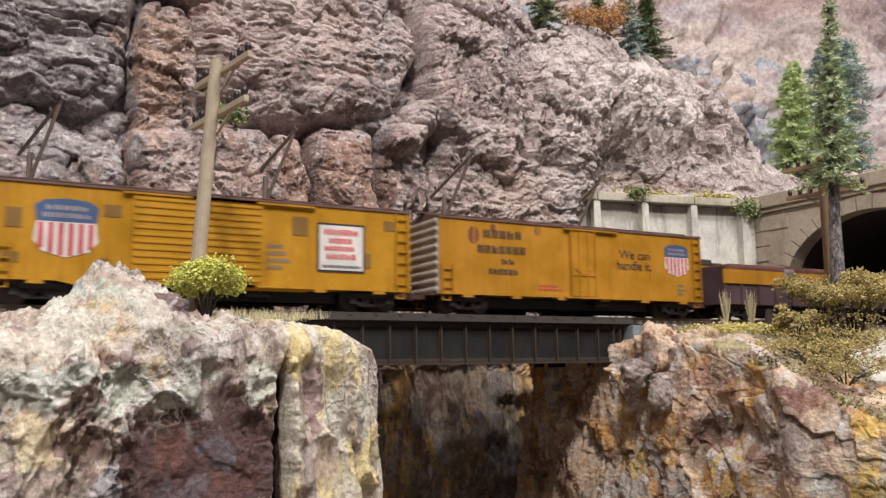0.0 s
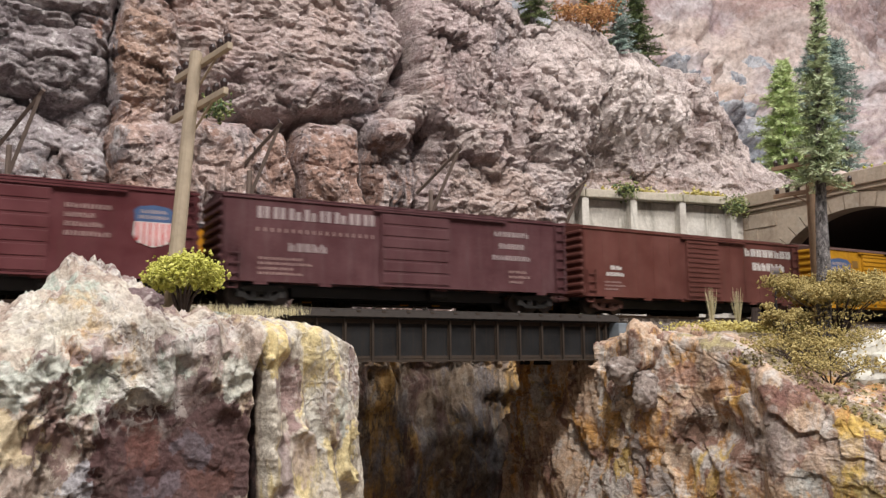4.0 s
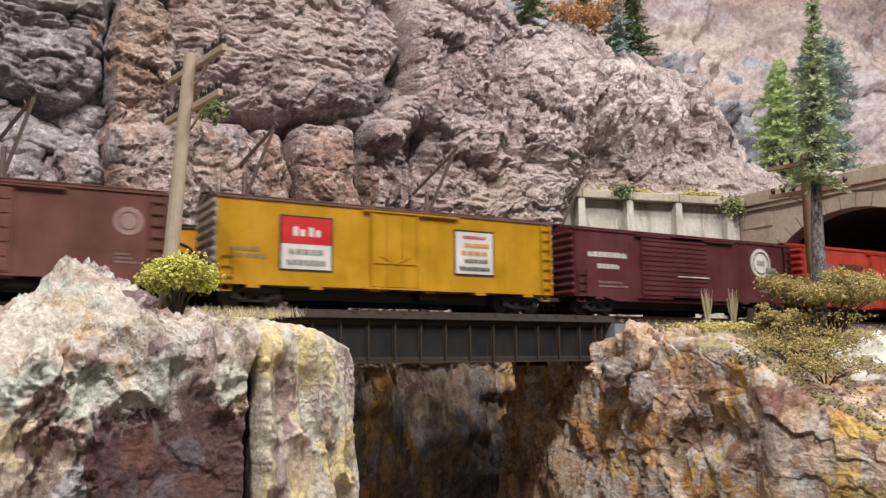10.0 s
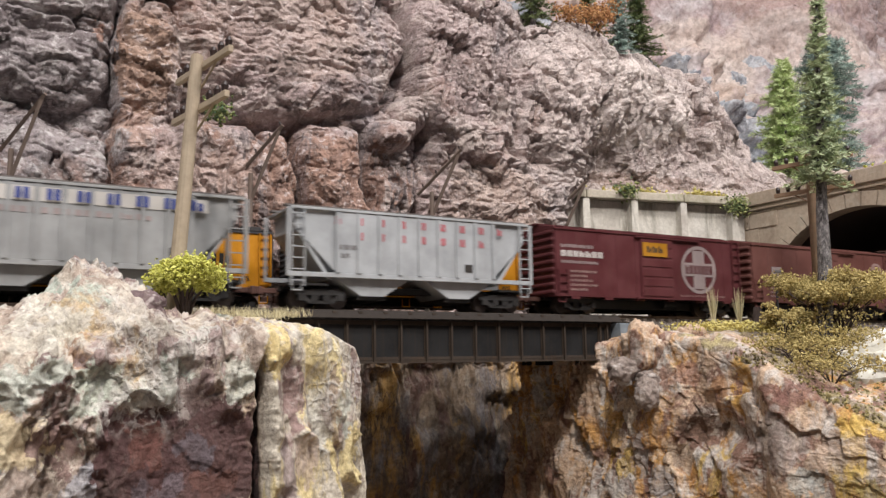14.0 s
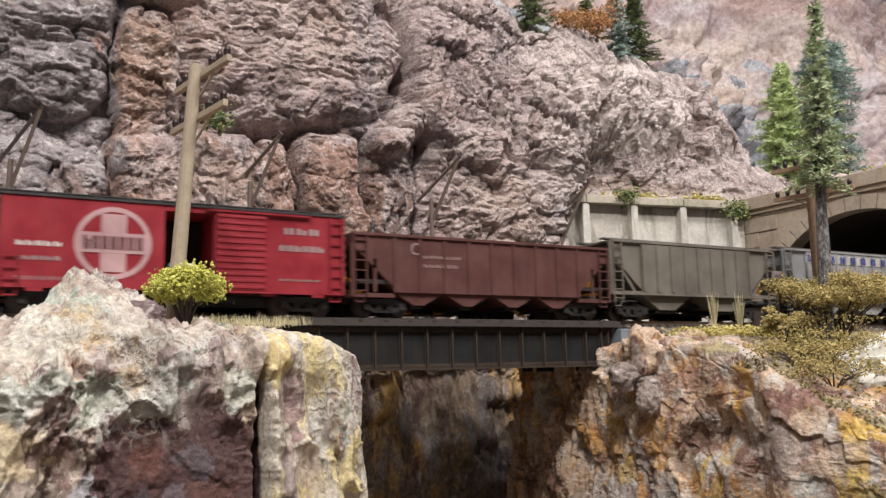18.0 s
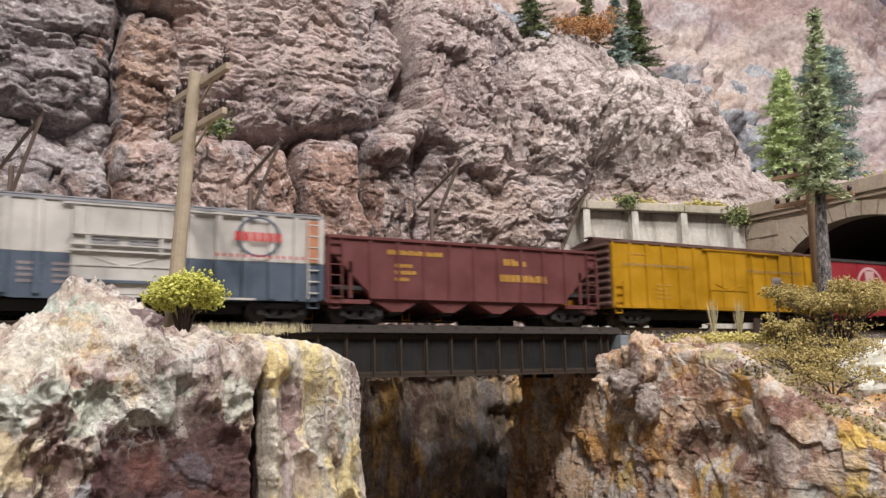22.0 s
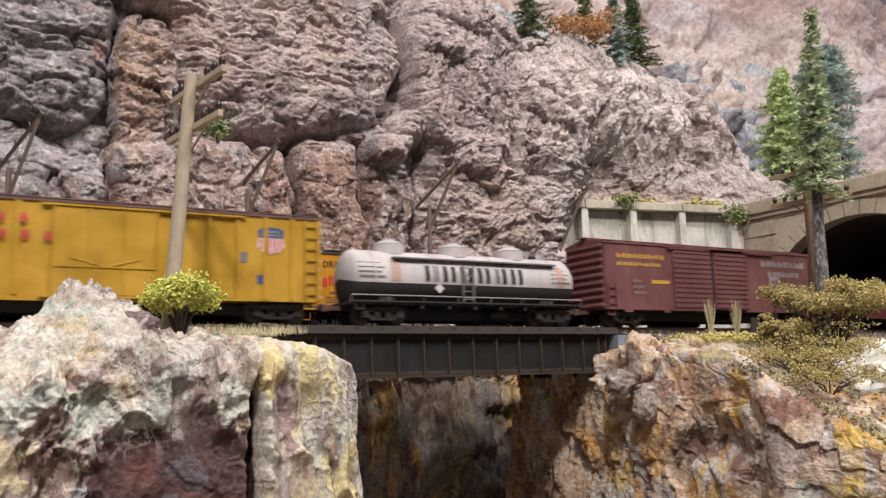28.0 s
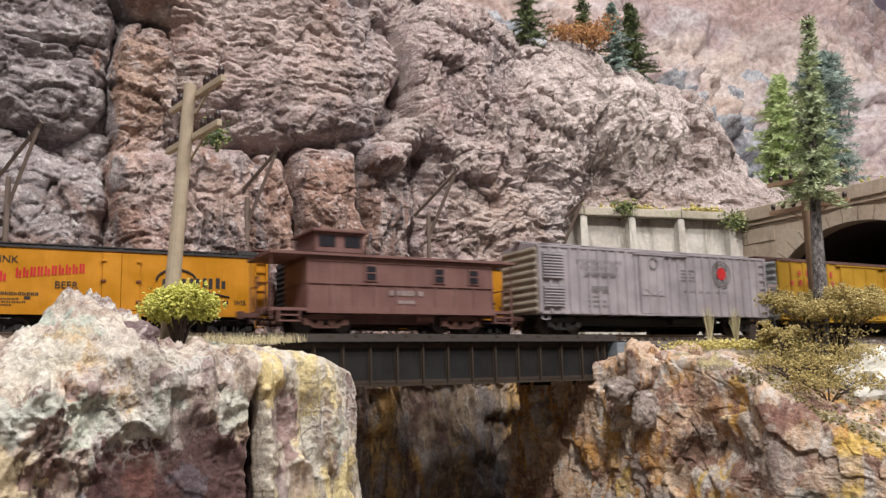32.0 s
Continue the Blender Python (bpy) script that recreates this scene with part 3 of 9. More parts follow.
def vnoise(p):
    i = np.floor(p).astype(int)
    f = p - i
    f = f * f * f * (f * (f * 6 - 15) + 10)
    i &= 255
    out = 0
    for dx in (0, 1):
        wx = f[..., 0] if dx else 1 - f[..., 0]
        for dy in (0, 1):
            wy = f[..., 1] if dy else 1 - f[..., 1]
            for dz in (0, 1):
                wz = f[..., 2] if dz else 1 - f[..., 2]
                h = PERM[PERM[PERM[(i[..., 0] + dx) & 255] + ((i[..., 1] + dy) & 255)] + ((i[..., 2] + dz) & 255)]
                out = out + wx * wy * wz * VALS[h]
    return out


def fbm(p, octaves=5, gain=0.5, ridged=False):
    a, s, out = 1.0, 1.0, 0
    for k in range(octaves):
        n = vnoise(p * s + 17.3 * k)
        out = out + a * ((1 - np.abs(n) * 2) if ridged else n)
        a *= gain
        s *= 2.03
    return out


def cells(p, seed=0):
    """Distances to the nearest and second nearest of scattered points, the nearest one's number and the way from it."""
    i = np.floor(p).astype(int)
    d1 = np.full(p.shape[:-1], 9.0)
    d2 = d1.copy()
    who = np.zeros(p.shape[:-1])
    off = np.zeros(p.shape)
    for a in (-1, 0, 1):
        for b in (-1, 0, 1):
            for c in (-1, 0, 1):
                j = i + np.array([a, b, c])
                h = PERM[PERM[PERM[(j[..., 0] + seed) & 255] + (j[..., 1] & 255)] + (j[..., 2] & 255)]
                q = p - (j + 0.5 + 0.42 * np.stack([VALS[h], VALS[(h + 85) & 255], VALS[(h + 170) & 255]], -1))
                d = np.sqrt((q * q).sum(-1))
                near = d < d1
                d2 = np.where(near, d1, np.minimum(d2, d))
                who = np.where(near, h, who)
                off = np.where(near[..., None], q, off)
                d1 = np.minimum(d1, d)
    return d1, d2, who.astype(int), off


def facets(p, seed=0, tilt=0.9):
    """Broken faces: each cell a plane with its own height and tilt, about -1 to 1."""
    d1, d2, who, off = cells(p, seed)
    t = np.stack([VALS[(who + 11) & 255], VALS[(who + 97) & 255], VALS[(who + 191) & 255]], -1)
    return 0.55 * VALS[(who + 40) & 255] + tilt * (off * t).sum(-1), np.clip((d2 - d1) * 6, 0, 1)


def smooth(a, b, x):
    t = np.clip((x - a) / (b - a), 0, 1)
    return t * t * (3 - 2 * t)


def normals(P):
    du = np.gradient(P, axis=1)
    dv = np.gradient(P, axis=0)
    n = np.cross(du, dv)
    return n / (np.linalg.norm(n, axis=-1, keepdims=True) + 1e-12)


# ---------------------------------------------------------------- room round the layout
def room():
    x0, x1, y0, y1, z0, z1 = -5.2, 5.6, -2.6, 1.2, -1.05, 1.6
    for name, b, mat, label in (
        ("floor", (x0, x1, y0, y1, z0 - 0.05, z0), MAT_FLOOR, "plain grey room floor under the layout"),
        ("wall_north", (x0, x1, y1, y1 + 0.05, z0, z1), MAT_SKY, "lilac painted sky wall behind the layout"),
        ("wall_south", (x0, x1, y0 - 0.05, y0, z0, z1), MAT_WALL, "plain grey room wall"),
        ("wall_east", (x1, x1 + 0.05, y0, y1, z0, z1), MAT_WALL, "plain grey room wall"),
        ("wall_west", (x0 - 0.05, x0, y0, y1, z0, z1), MAT_WALL, "plain grey room wall"),
        ("ceiling", (x0, x1, y0, y1, z1, z1 + 0.05), MAT_CEIL, "plain white room ceiling"),
    ):
        tagged(part(name, box(*b), mat), label, name.split("_")[0], kind="structure")


room()

# ---------------------------------------------------------------- the cliff behind the tracks
# boulders and blocks of the face: centre x, z, half width, half height, how far it stands out, squareness, tilt in degrees
BLOCKS = [
    (0.002, 0.195, 0.054, 0.078, 0.022, 5.0, 4),
    (0.004, 0.072, 0.054, 0.044, 0.014, 4.0, -12),
    (0.0790, 0.150, 0.0200, 0.045, 0.024, 3.4, 3),
    (0.0690, 0.106, 0.0100, 0.0105, 0.020, 2.2, 0),
    (0.0750, 0.218, 0.0200, 0.0215, 0.034, 2.6, 0),
    (0.1720, 0.202, 0.0860, 0.078, 0.033, 2.7, 12),
    (0.1900, 0.1560, 0.0560, 0.0330, 0.030, 2.6, 4),
    (0.1200, 0.245, 0.0500, 0.055, 0.029, 3.0, 0),
    (0.1080, 0.074, 0.0450, 0.047, 0.030, 5.0, 6),
    (0.1560, 0.075, 0.0105, 0.046, 0.026, 4.0, 0),
    (0.1910, 0.076, 0.0230, 0.0530, 0.036, 6.0, 0),
    (0.2350, 0.1275, 0.0215, 0.0125, 0.036, 2.2, 10),
    (0.2575, 0.147, 0.0135, 0.014, 0.022, 2.2, 0),
    (0.3180, 0.195, 0.0570, 0.076, 0.034, 3.2, -4),
    (0.3080, 0.080, 0.0420, 0.064, 0.020, 3.2, 6),
    (0.3690, 0.105, 0.0400, 0.074, 0.028, 3.4, 6),
    (0.3830, 0.185, 0.0360, 0.066, 0.040, 2.8, -18),
    (0.4080, 0.165, 0.0420, 0.064, 0.036, 3.0, -12),
    (0.2380, 0.082, 0.0230, 0.044, 0.018, 4.0, 0),
    (0.4350, 0.192, 0.0480, 0.066, 0.040, 3.2, -14),
    (0.4900, 0.184, 0.0460, 0.066, 0.036, 3.2, -10),
    (0.5500, 0.178, 0.0480, 0.070, 0.026, 3.4, -6),
    (0.5940, 0.160, 0.0260, 0.056, 0.022, 2.8, -20),
]


# from (x, z), to (x, z), half width, depth
CREVICES = [
    ((0.2620, 0.238), (0.2610, 0.186), 0.0034, 0.018),
    ((0.2610, 0.186), (0.2380, 0.150), 0.0050, 0.018),
    ((0.2380, 0.146), (0.1620, 0.1245), 0.0030, 0.007),
    ((0.2700, 0.134), (0.2720, 0.108), 0.0045, 0.010),
    ((0.0615, 0.230), (0.0600, 0.055), 0.0011, 0.008),
    ((0.2140, 0.112), (0.2150, 0.060), 0.0028, 0.012),
    ((0.1690, 0.120), (0.1670, 0.060), 0.0022, 0.010),
    ((0.3750, 0.235), (0.3780, 0.175), 0.0022, 0.008),
    ((0.5690, 0.2240), (0.5695, 0.2241), 0.0055, 0.045),
]


def ridge_line(x):
    xs = [-5, -0.3, 0.15, 0.25, 0.33, 0.364, 0.409, 0.455, 0.509, 0.565, 0.5775, 0.596, 0.610, 0.626, 0.642, 0.67, 6]
    zs = [0.30, 0.30, 0.295, 0.29, 0.284, 0.275, 0.254, 0.239, 0.2325, 0.234, 0.234, 0.225, 0.190, 0.160, 0.142, 0.125, 0.125]
    return np.interp(x, xs, zs)


def face_line(x):
    return np.interp(x, [-5, -0.2, 0, 0.25, 0.40, 0.62, 0.70, 6], [0.20, 0.12, 0.105, 0.122, 0.142, 0.142, 0.150, 0.170])


def cliff():
    xs = np.concatenate([np.linspace(-4.4, -0.25, 60)[:-1], np.linspace(-0.25, -0.06, 80)[:-1], np.linspace(-0.06, 0.68, 900)])
    v = np.concatenate([np.concatenate([np.linspace(0, 0.42, 60)[:-1], np.linspace(0.42, 1, 440)]), 1 + np.linspace(0.004, 0.6, 70)])
    X, V = np.meshgrid(xs, v)
    R = ridge_line(X) + 0.006 * fbm(np.stack([X * 22, X * 0, X * 0 + 3], -1), 4)
    low = -0.26
    Z = low + np.clip(V, 0, 1) * (R - low)
    back = np.clip(V - 1, 0, 1)
    Z = Z + back * 0.10 * smooth(0.6, 0.3, X) - 0.02 * back
    Y = face_line(X) + 0.035 * (Z / 0.25) * (Z > 0) + back * 0.45
    lean = np.stack([X, Y, Z], -1)
    warp = fbm(lean * 26, 3) * 0.006
    out = np.zeros_like(X)
    for cx, cz, hw, hh, d, p, tilt in BLOCKS:
        c, s = math.cos(radians(tilt)), math.sin(radians(tilt))
        dx, dz = X - cx + warp, Z - cz + warp * 0.7
        a, b = (dx * c + dz * s) / hw, (-dx * s + dz * c) / hh
        r = (np.abs(a) ** p + np.abs(b) ** p) ** (1 / p)
        h = d * (np.clip(1 - r ** 2.2, 0, 1) ** 0.5 if p < 2.8 else np.clip(1 - r ** 4.0, 0, 1) ** 0.36)
        out = np.maximum(out, h)
    face = smooth(1.03, 0.97, V)
    # fracture relief: broad faces, ledges, chips and grain
    w3 = np.stack([fbm(lean * 45, 3), fbm(lean * 45 + 31, 3), fbm(lean * 45 + 67, 3)], -1)
    q = lean + 0.0045 * w3
    big = fbm(q * 14, 4)
    col = smooth(0.120, 0.095, Z) * smooth(0.06, 0.08, X) * smooth(0.30, 0.24, X)
    f1, g1 = facets(q * np.array([24, 24, 34]), 0)
    f2, g2 = facets(q * np.array([62, 62, 110]) + 5, 11)
    f2v, g2v = facets(q * np.array([120, 60, 34]) + 2, 17)
    f3, g3 = facets(q * np.array([170, 170, 260]) + 9, 23)
    fine = fbm(q * 300 + 3, 4, 0.6, True)
    f2 = f2 * (1 - col) + f2v * col
    ribs = fbm(q * np.array([230, 60, 30]), 4)
    strata = fbm(q * np.array([40, 40, 230]) + 12, 3) * np.maximum(smooth(0.27, 0.25, X) * smooth(0.115, 0.135, Z), 0.8 * smooth(0.25, 0.28, X) * smooth(0.165, 0.145, Z))
    out = out + 0.006 * big + 0.0058 * f1 * (1 - 0.5 * col) + 0.0018 * f2 + 0.0009 * f3 + 0.0006 * fine + 0.0019 * strata
    calm = 1 - 0.6 * smooth(0.40, 0.44, X) * smooth(0.125, 0.150, Z)
    out = out - (1 - calm) * (0.0058 * f1 * 0.5 + 0.0018 * f2 + 0.0008 * f3)
    drip = fbm(q * np.array([95, 30, 20]) + np.stack([Z * 40, Z * 0, Z * 0], -1) + 8, 3, 0.5, True)
    out = out + (1 - calm) * 0.0075 * (drip - 0.4)
    out = out + 0.0014 * ribs * (0.5 + 1.8 * col + 0.9 * smooth(0.26, 0.30, X))
    out = out - 0.0018 * (1 - g1) - 0.0012 * (1 - g2) - 0.0005 * (1 - g3)
    hatch = fbm(q * np.array([430, 80, 42]), 3) * smooth(0.25, 0.29, X) * smooth(0.14, 0.165, Z)
    out = out + 0.0034 * hatch
    # crevices between the great boulders, and a hole near the ridge
    for (xa, za), (xb, zb), wd, dp in CREVICES:
        k = np.clip(((X - xa) * (xb - xa) + (Z - za) * (zb - za)) / ((xb - xa) ** 2 + (zb - za) ** 2), 0, 1)
        d = np.hypot(X - xa - k * (xb - xa) + warp * 0.6, Z - za - k * (zb - za) + warp * 0.4)
        out = out - dp * np.exp(-(d / wd) ** 2)
    # clear of the second track
    Y2 = Y - out * (face * 0.85 + 0.15)
    Y2 = np.where(Z < 0.075, np.maximum(Y2, 0.0785 + 0.0012 * fine + 0.0015 * f2), Y2)
    Y2 = Y2 + 0.010 * smooth(-0.003, -0.020, Z)
    # the rock sits on top of the retaining wall here
    wall = 0.1728 - 0.218 * (X - 0.395)
    on = smooth(0.205, 0.123, Z) * smooth(0.396, 0.458, X + 2 * warp)
    Y2 = Y2 * (1 - on) + (wall + 0.0010 - 0.0025 * f2 - 0.005 * f1 - 0.0022 * ribs - 0.001 * f3 - 0.0012 * hatch + 0.22 * (Z - 0.117)) * on
    Y2 = np.where((Z < 0.1160) & (X > 0.412), np.maximum(Y2, wall + 0.0140), Y2)
    Z2 = Z + (1 - face) * out * 0.8
    P = np.stack([X + 0.003 * fbm(lean * 40 + 7, 3), Y2, Z2], -1)
    me = grid_mesh("cliff", P, MAT_CLIFF)
    me.materials.append(MAT_CLIFF_DARK)
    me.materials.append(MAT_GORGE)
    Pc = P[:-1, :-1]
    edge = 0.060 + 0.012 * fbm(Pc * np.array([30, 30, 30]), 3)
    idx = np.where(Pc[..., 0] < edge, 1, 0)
    # below track level the cliff takes the deepened gorge coats, shade included
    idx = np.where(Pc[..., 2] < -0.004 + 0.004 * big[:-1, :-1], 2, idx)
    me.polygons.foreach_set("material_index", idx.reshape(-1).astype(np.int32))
    tagged(part("cliff", me, None), "tall pinkish grey plaster rock cliff behind the tracks", "cliff", kind="structure")


cliff()


def mountain():
    """The far slope of pale pink rock behind the cliff and over the tunnel."""
    xs = np.concatenate([np.linspace(-1.2, 0.3, 60)[:-1], np.linspace(0.3, 1.7, 330), np.linspace(1.75, 4.9, 60)])
    v = np.linspace(0, 1, 260)
    X, V = np.meshgrid(xs, v)
    top = np.interp(X, [-1.2, 0.5, 0.9, 1.25, 1.5, 1.6, 1.75, 4.9], [0.95, 0.95, 0.93, 0.88, 0.82, 0.77, 0.80, 0.7])
    Z = 0.105 + V * (top - 0.105)
    Y = 0.24 + 0.42 * V + 0.10 * smooth(0.62, 0.9, X) * (1 - V) - 0.30 * smooth(0.75, 1.6, X) * (1 - V)
    q = np.stack([X, Y, Z], -1)
    f1, g1 = facets(q * np.array([9, 9, 13]) + 3)
    f2, g2 = facets(q * 32, 4)
    scree = smooth(1.08, 0.98, X) * smooth(0.44, 0.36, Z)
    f3, g3 = facets(q * 60 + 7, 9)
    out = 0.05 * fbm(q * 5, 4) + 0.014 * f1 + 0.006 * f2 + 0.004 * fbm(q * 90, 3) + scree * (0.012 * f2 + 0.008 * f3)
    P = np.stack([X, Y - out, Z + 0.3 * out], -1)
    me = grid_mesh("mountain", P, MAT_PINK)
    me.materials.append(MAT_TALUS)
    c = P[:-1, :-1]
    near = (c[..., 0] + 0.05 * fbm(c * 12, 3) < 1.06) & (c[..., 2] + 0.06 * fbm(c * 9 + 4, 3) < 0.39)
    me.polygons.foreach_set("material_index", near.astype(np.int32).reshape(-1))
    tagged(part("mountain", me, None), "pale pink plaster mountain slope in the distance", "mountain", kind="structure")


mountain()


def hillside():
    """The ground over the tunnel, behind the portal."""
    xs = np.concatenate([np.linspace(0.615, 1.1, 150)[:-1], np.linspace(1.1, 4.9, 80)])
    ys = np.concatenate([np.linspace(-0.45, -0.2, 20)[:-1], np.linspace(-0.2, 0.35, 150)])
    X, Y = np.meshgrid(xs, ys)
    q = np.stack([X, Y, X * 0], -1)
    Z = 0.1125 + 0.22 * (X - 0.615) * smooth(1.6, 0.6, X) + 0.25 * np.clip(Y - 0.10, 0, 1) + 0.010 * fbm(q * 18, 4) * smooth(0.62, 0.70, X) + 0.004 * fbm(q * 90, 3) * smooth(0.615, 0.64, X)
    Z = np.maximum(Z, 0.1115)
    tagged(part("hillside", grid_mesh("hillside", np.stack([X, Y, Z], -1), MAT_PINK), None), "rocky hillside above the tunnel portal", "hillside", kind="structure")


hillside()


# ---------------------------------------------------------------- banks of the gorge
def resample(pts, n):
    pts = np.array(pts, float)
    d = np.concatenate([[0], np.cumsum(np.linalg.norm(np.diff(pts[:, :2], axis=0), axis=1))])
    s = np.linspace(0, d[-1], 400)
    fine = np.stack([np.interp(s, d, pts[:, k]) for k in range(pts.shape[1])], 1)
    k = np.ones(9) / 9
    for _ in range(3):
        pad = np.concatenate([fine[:1].repeat(4, 0), fine, fine[-1:].repeat(4, 0)])
        fine = np.stack([np.convolve(pad[:, c], k, "valid") for c in range(fine.shape[1])], 1)
    return np.stack([np.interp(np.linspace(0, d[-1], n), s, fine[:, c]) for c in range(pts.shape[1])], 1)


def bank(rim, spine, n, low, round_off, relief, mid=-0.10, side=230, cap=120, flare=0.02):
    """A rock bank: its side rises from low to the rim (x, y, z), rounds over and runs in to the spine (x, y, z)."""
    rim, spine = resample(rim, n), resample(spine, n)
    inward_dir = (spine - rim)[:, :2] / np.linalg.norm((spine - rim)[:, :2], axis=1)[:, None]
    reach = np.linalg.norm((spine - rim)[:, :2], axis=1)
    rows = []
    for z in np.concatenate([np.linspace(low, mid, 24)[:-1], mid + np.linspace(0, 1, side)]):
        p = rim.copy()
        v = z - mid
        zz = np.full(n, z) if z < mid else mid + (rim[:, 2] - mid) * v
        under = np.clip((rim[:, 2] - zz) / round_off, 0, 1)
        back = round_off * (1 - np.sqrt(np.clip(1 - (1 - under) ** 2, 0, 1)))
        p[:, :2] += inward_dir * (back - flare * np.clip((rim[:, 2] - zz) / 0.2, 0, 1))[:, None]
        p[:, 2] = zz
        rows.append(p)
    last = rows[-1]
    for v in np.linspace(0, 1, cap + 1)[1:]:
        rows.append(last + (spine - last) * v)
    P = np.stack(rows)
    N = normals(P)
    if N[len(rows) - cap // 2, :, 2].mean() < 0:
        N = -N
    return P + N * relief(P, N)[..., None]


SCRUB = []
LEFT_FAR_RIM = [(-4.3, -0.20, -0.01), (-0.5, -0.17, -0.01), (-0.10, -0.150, -0.012), (-0.058, -0.146, -0.012)]
LEFT_FAR_SPINE = [(-4.3, -0.02, -0.0048), (-0.5, -0.02, -0.0048), (-0.10, -0.02, -0.0048), (-0.058, -0.02, -0.0048)]
LEFT_RIM = [(-0.06, -0.146, -0.014), (0.0, -0.126, -0.016), (0.05, -0.114, -0.0135), (0.087, -0.108, -0.0125),
            (0.112, -0.086, -0.0125), (0.127, -0.064, -0.0135), (0.137, -0.040, -0.0145), (0.143, -0.012, -0.0145), (0.145, 0.03, -0.015), (0.145, 0.10, -0.015)]
LEFT_SPINE = [(-0.06, -0.024, -0.0060), (0.0, -0.024, -0.0060), (0.05, -0.024, -0.0060), (0.075, -0.024, -0.0060),
              (0.088, -0.024, -0.0060), (0.098, -0.022, -0.0060), (0.105, -0.015, -0.0065), (0.108, 0.0, -0.0075), (0.110, 0.03, -0.0075), (0.110, 0.10, -0.0075)]
RIGHT_RIM = [(0.322, 0.10, -0.016), (0.314, 0.04, -0.016), (0.309, 0.0, -0.014), (0.307, -0.03, -0.0105), (0.309, -0.055, -0.0105), (0.316, -0.080, -0.016),
             (0.327, -0.110, -0.031), (0.336, -0.150, -0.052), (0.342, -0.20, -0.085), (0.36, -0.30, -0.14)]
RIGHT_SPINE = [(0.37, 0.10, -0.0075), (0.37, 0.04, -0.0075), (0.37, 0.0, -0.0070), (0.40, -0.024, -0.0060), (0.44, -0.026, -0.0060), (0.48, -0.030, -0.0065),
               (0.52, -0.040, -0.008), (0.60, -0.06, -0.012), (0.80, -0.10, -0.02), (1.2, -0.2, -0.03)]


def peak(P, x, y, rx, ry, h):
    d = np.hypot((P[..., 0] - x) / rx, (P[..., 1] - y) / ry)
    return h * np.clip(1 - d * d, 0, 1) ** 0.7


def broken(P, freq, seed, amp):
    w3 = np.stack([fbm(P * 50, 3), fbm(P * 50 + 31, 3), fbm(P * 50 + 67, 3)], -1)
    q = P + 0.004 * w3
    f1, g1 = facets(q * freq, seed)
    f2, g2 = facets(q * freq * 2.7 + 5, seed + 6)
    f3, g3 = facets(q * freq * 6.5 + 9, seed + 12)
    return amp * (f1 + 0.40 * f2 + 0.08 * f3 - 0.12 * (1 - g1) - 0.05 * (1 - g2)) + 0.0004 * fbm(q * 300, 3, 0.55, True) + amp * 0.9 * fbm(q * 16, 3)


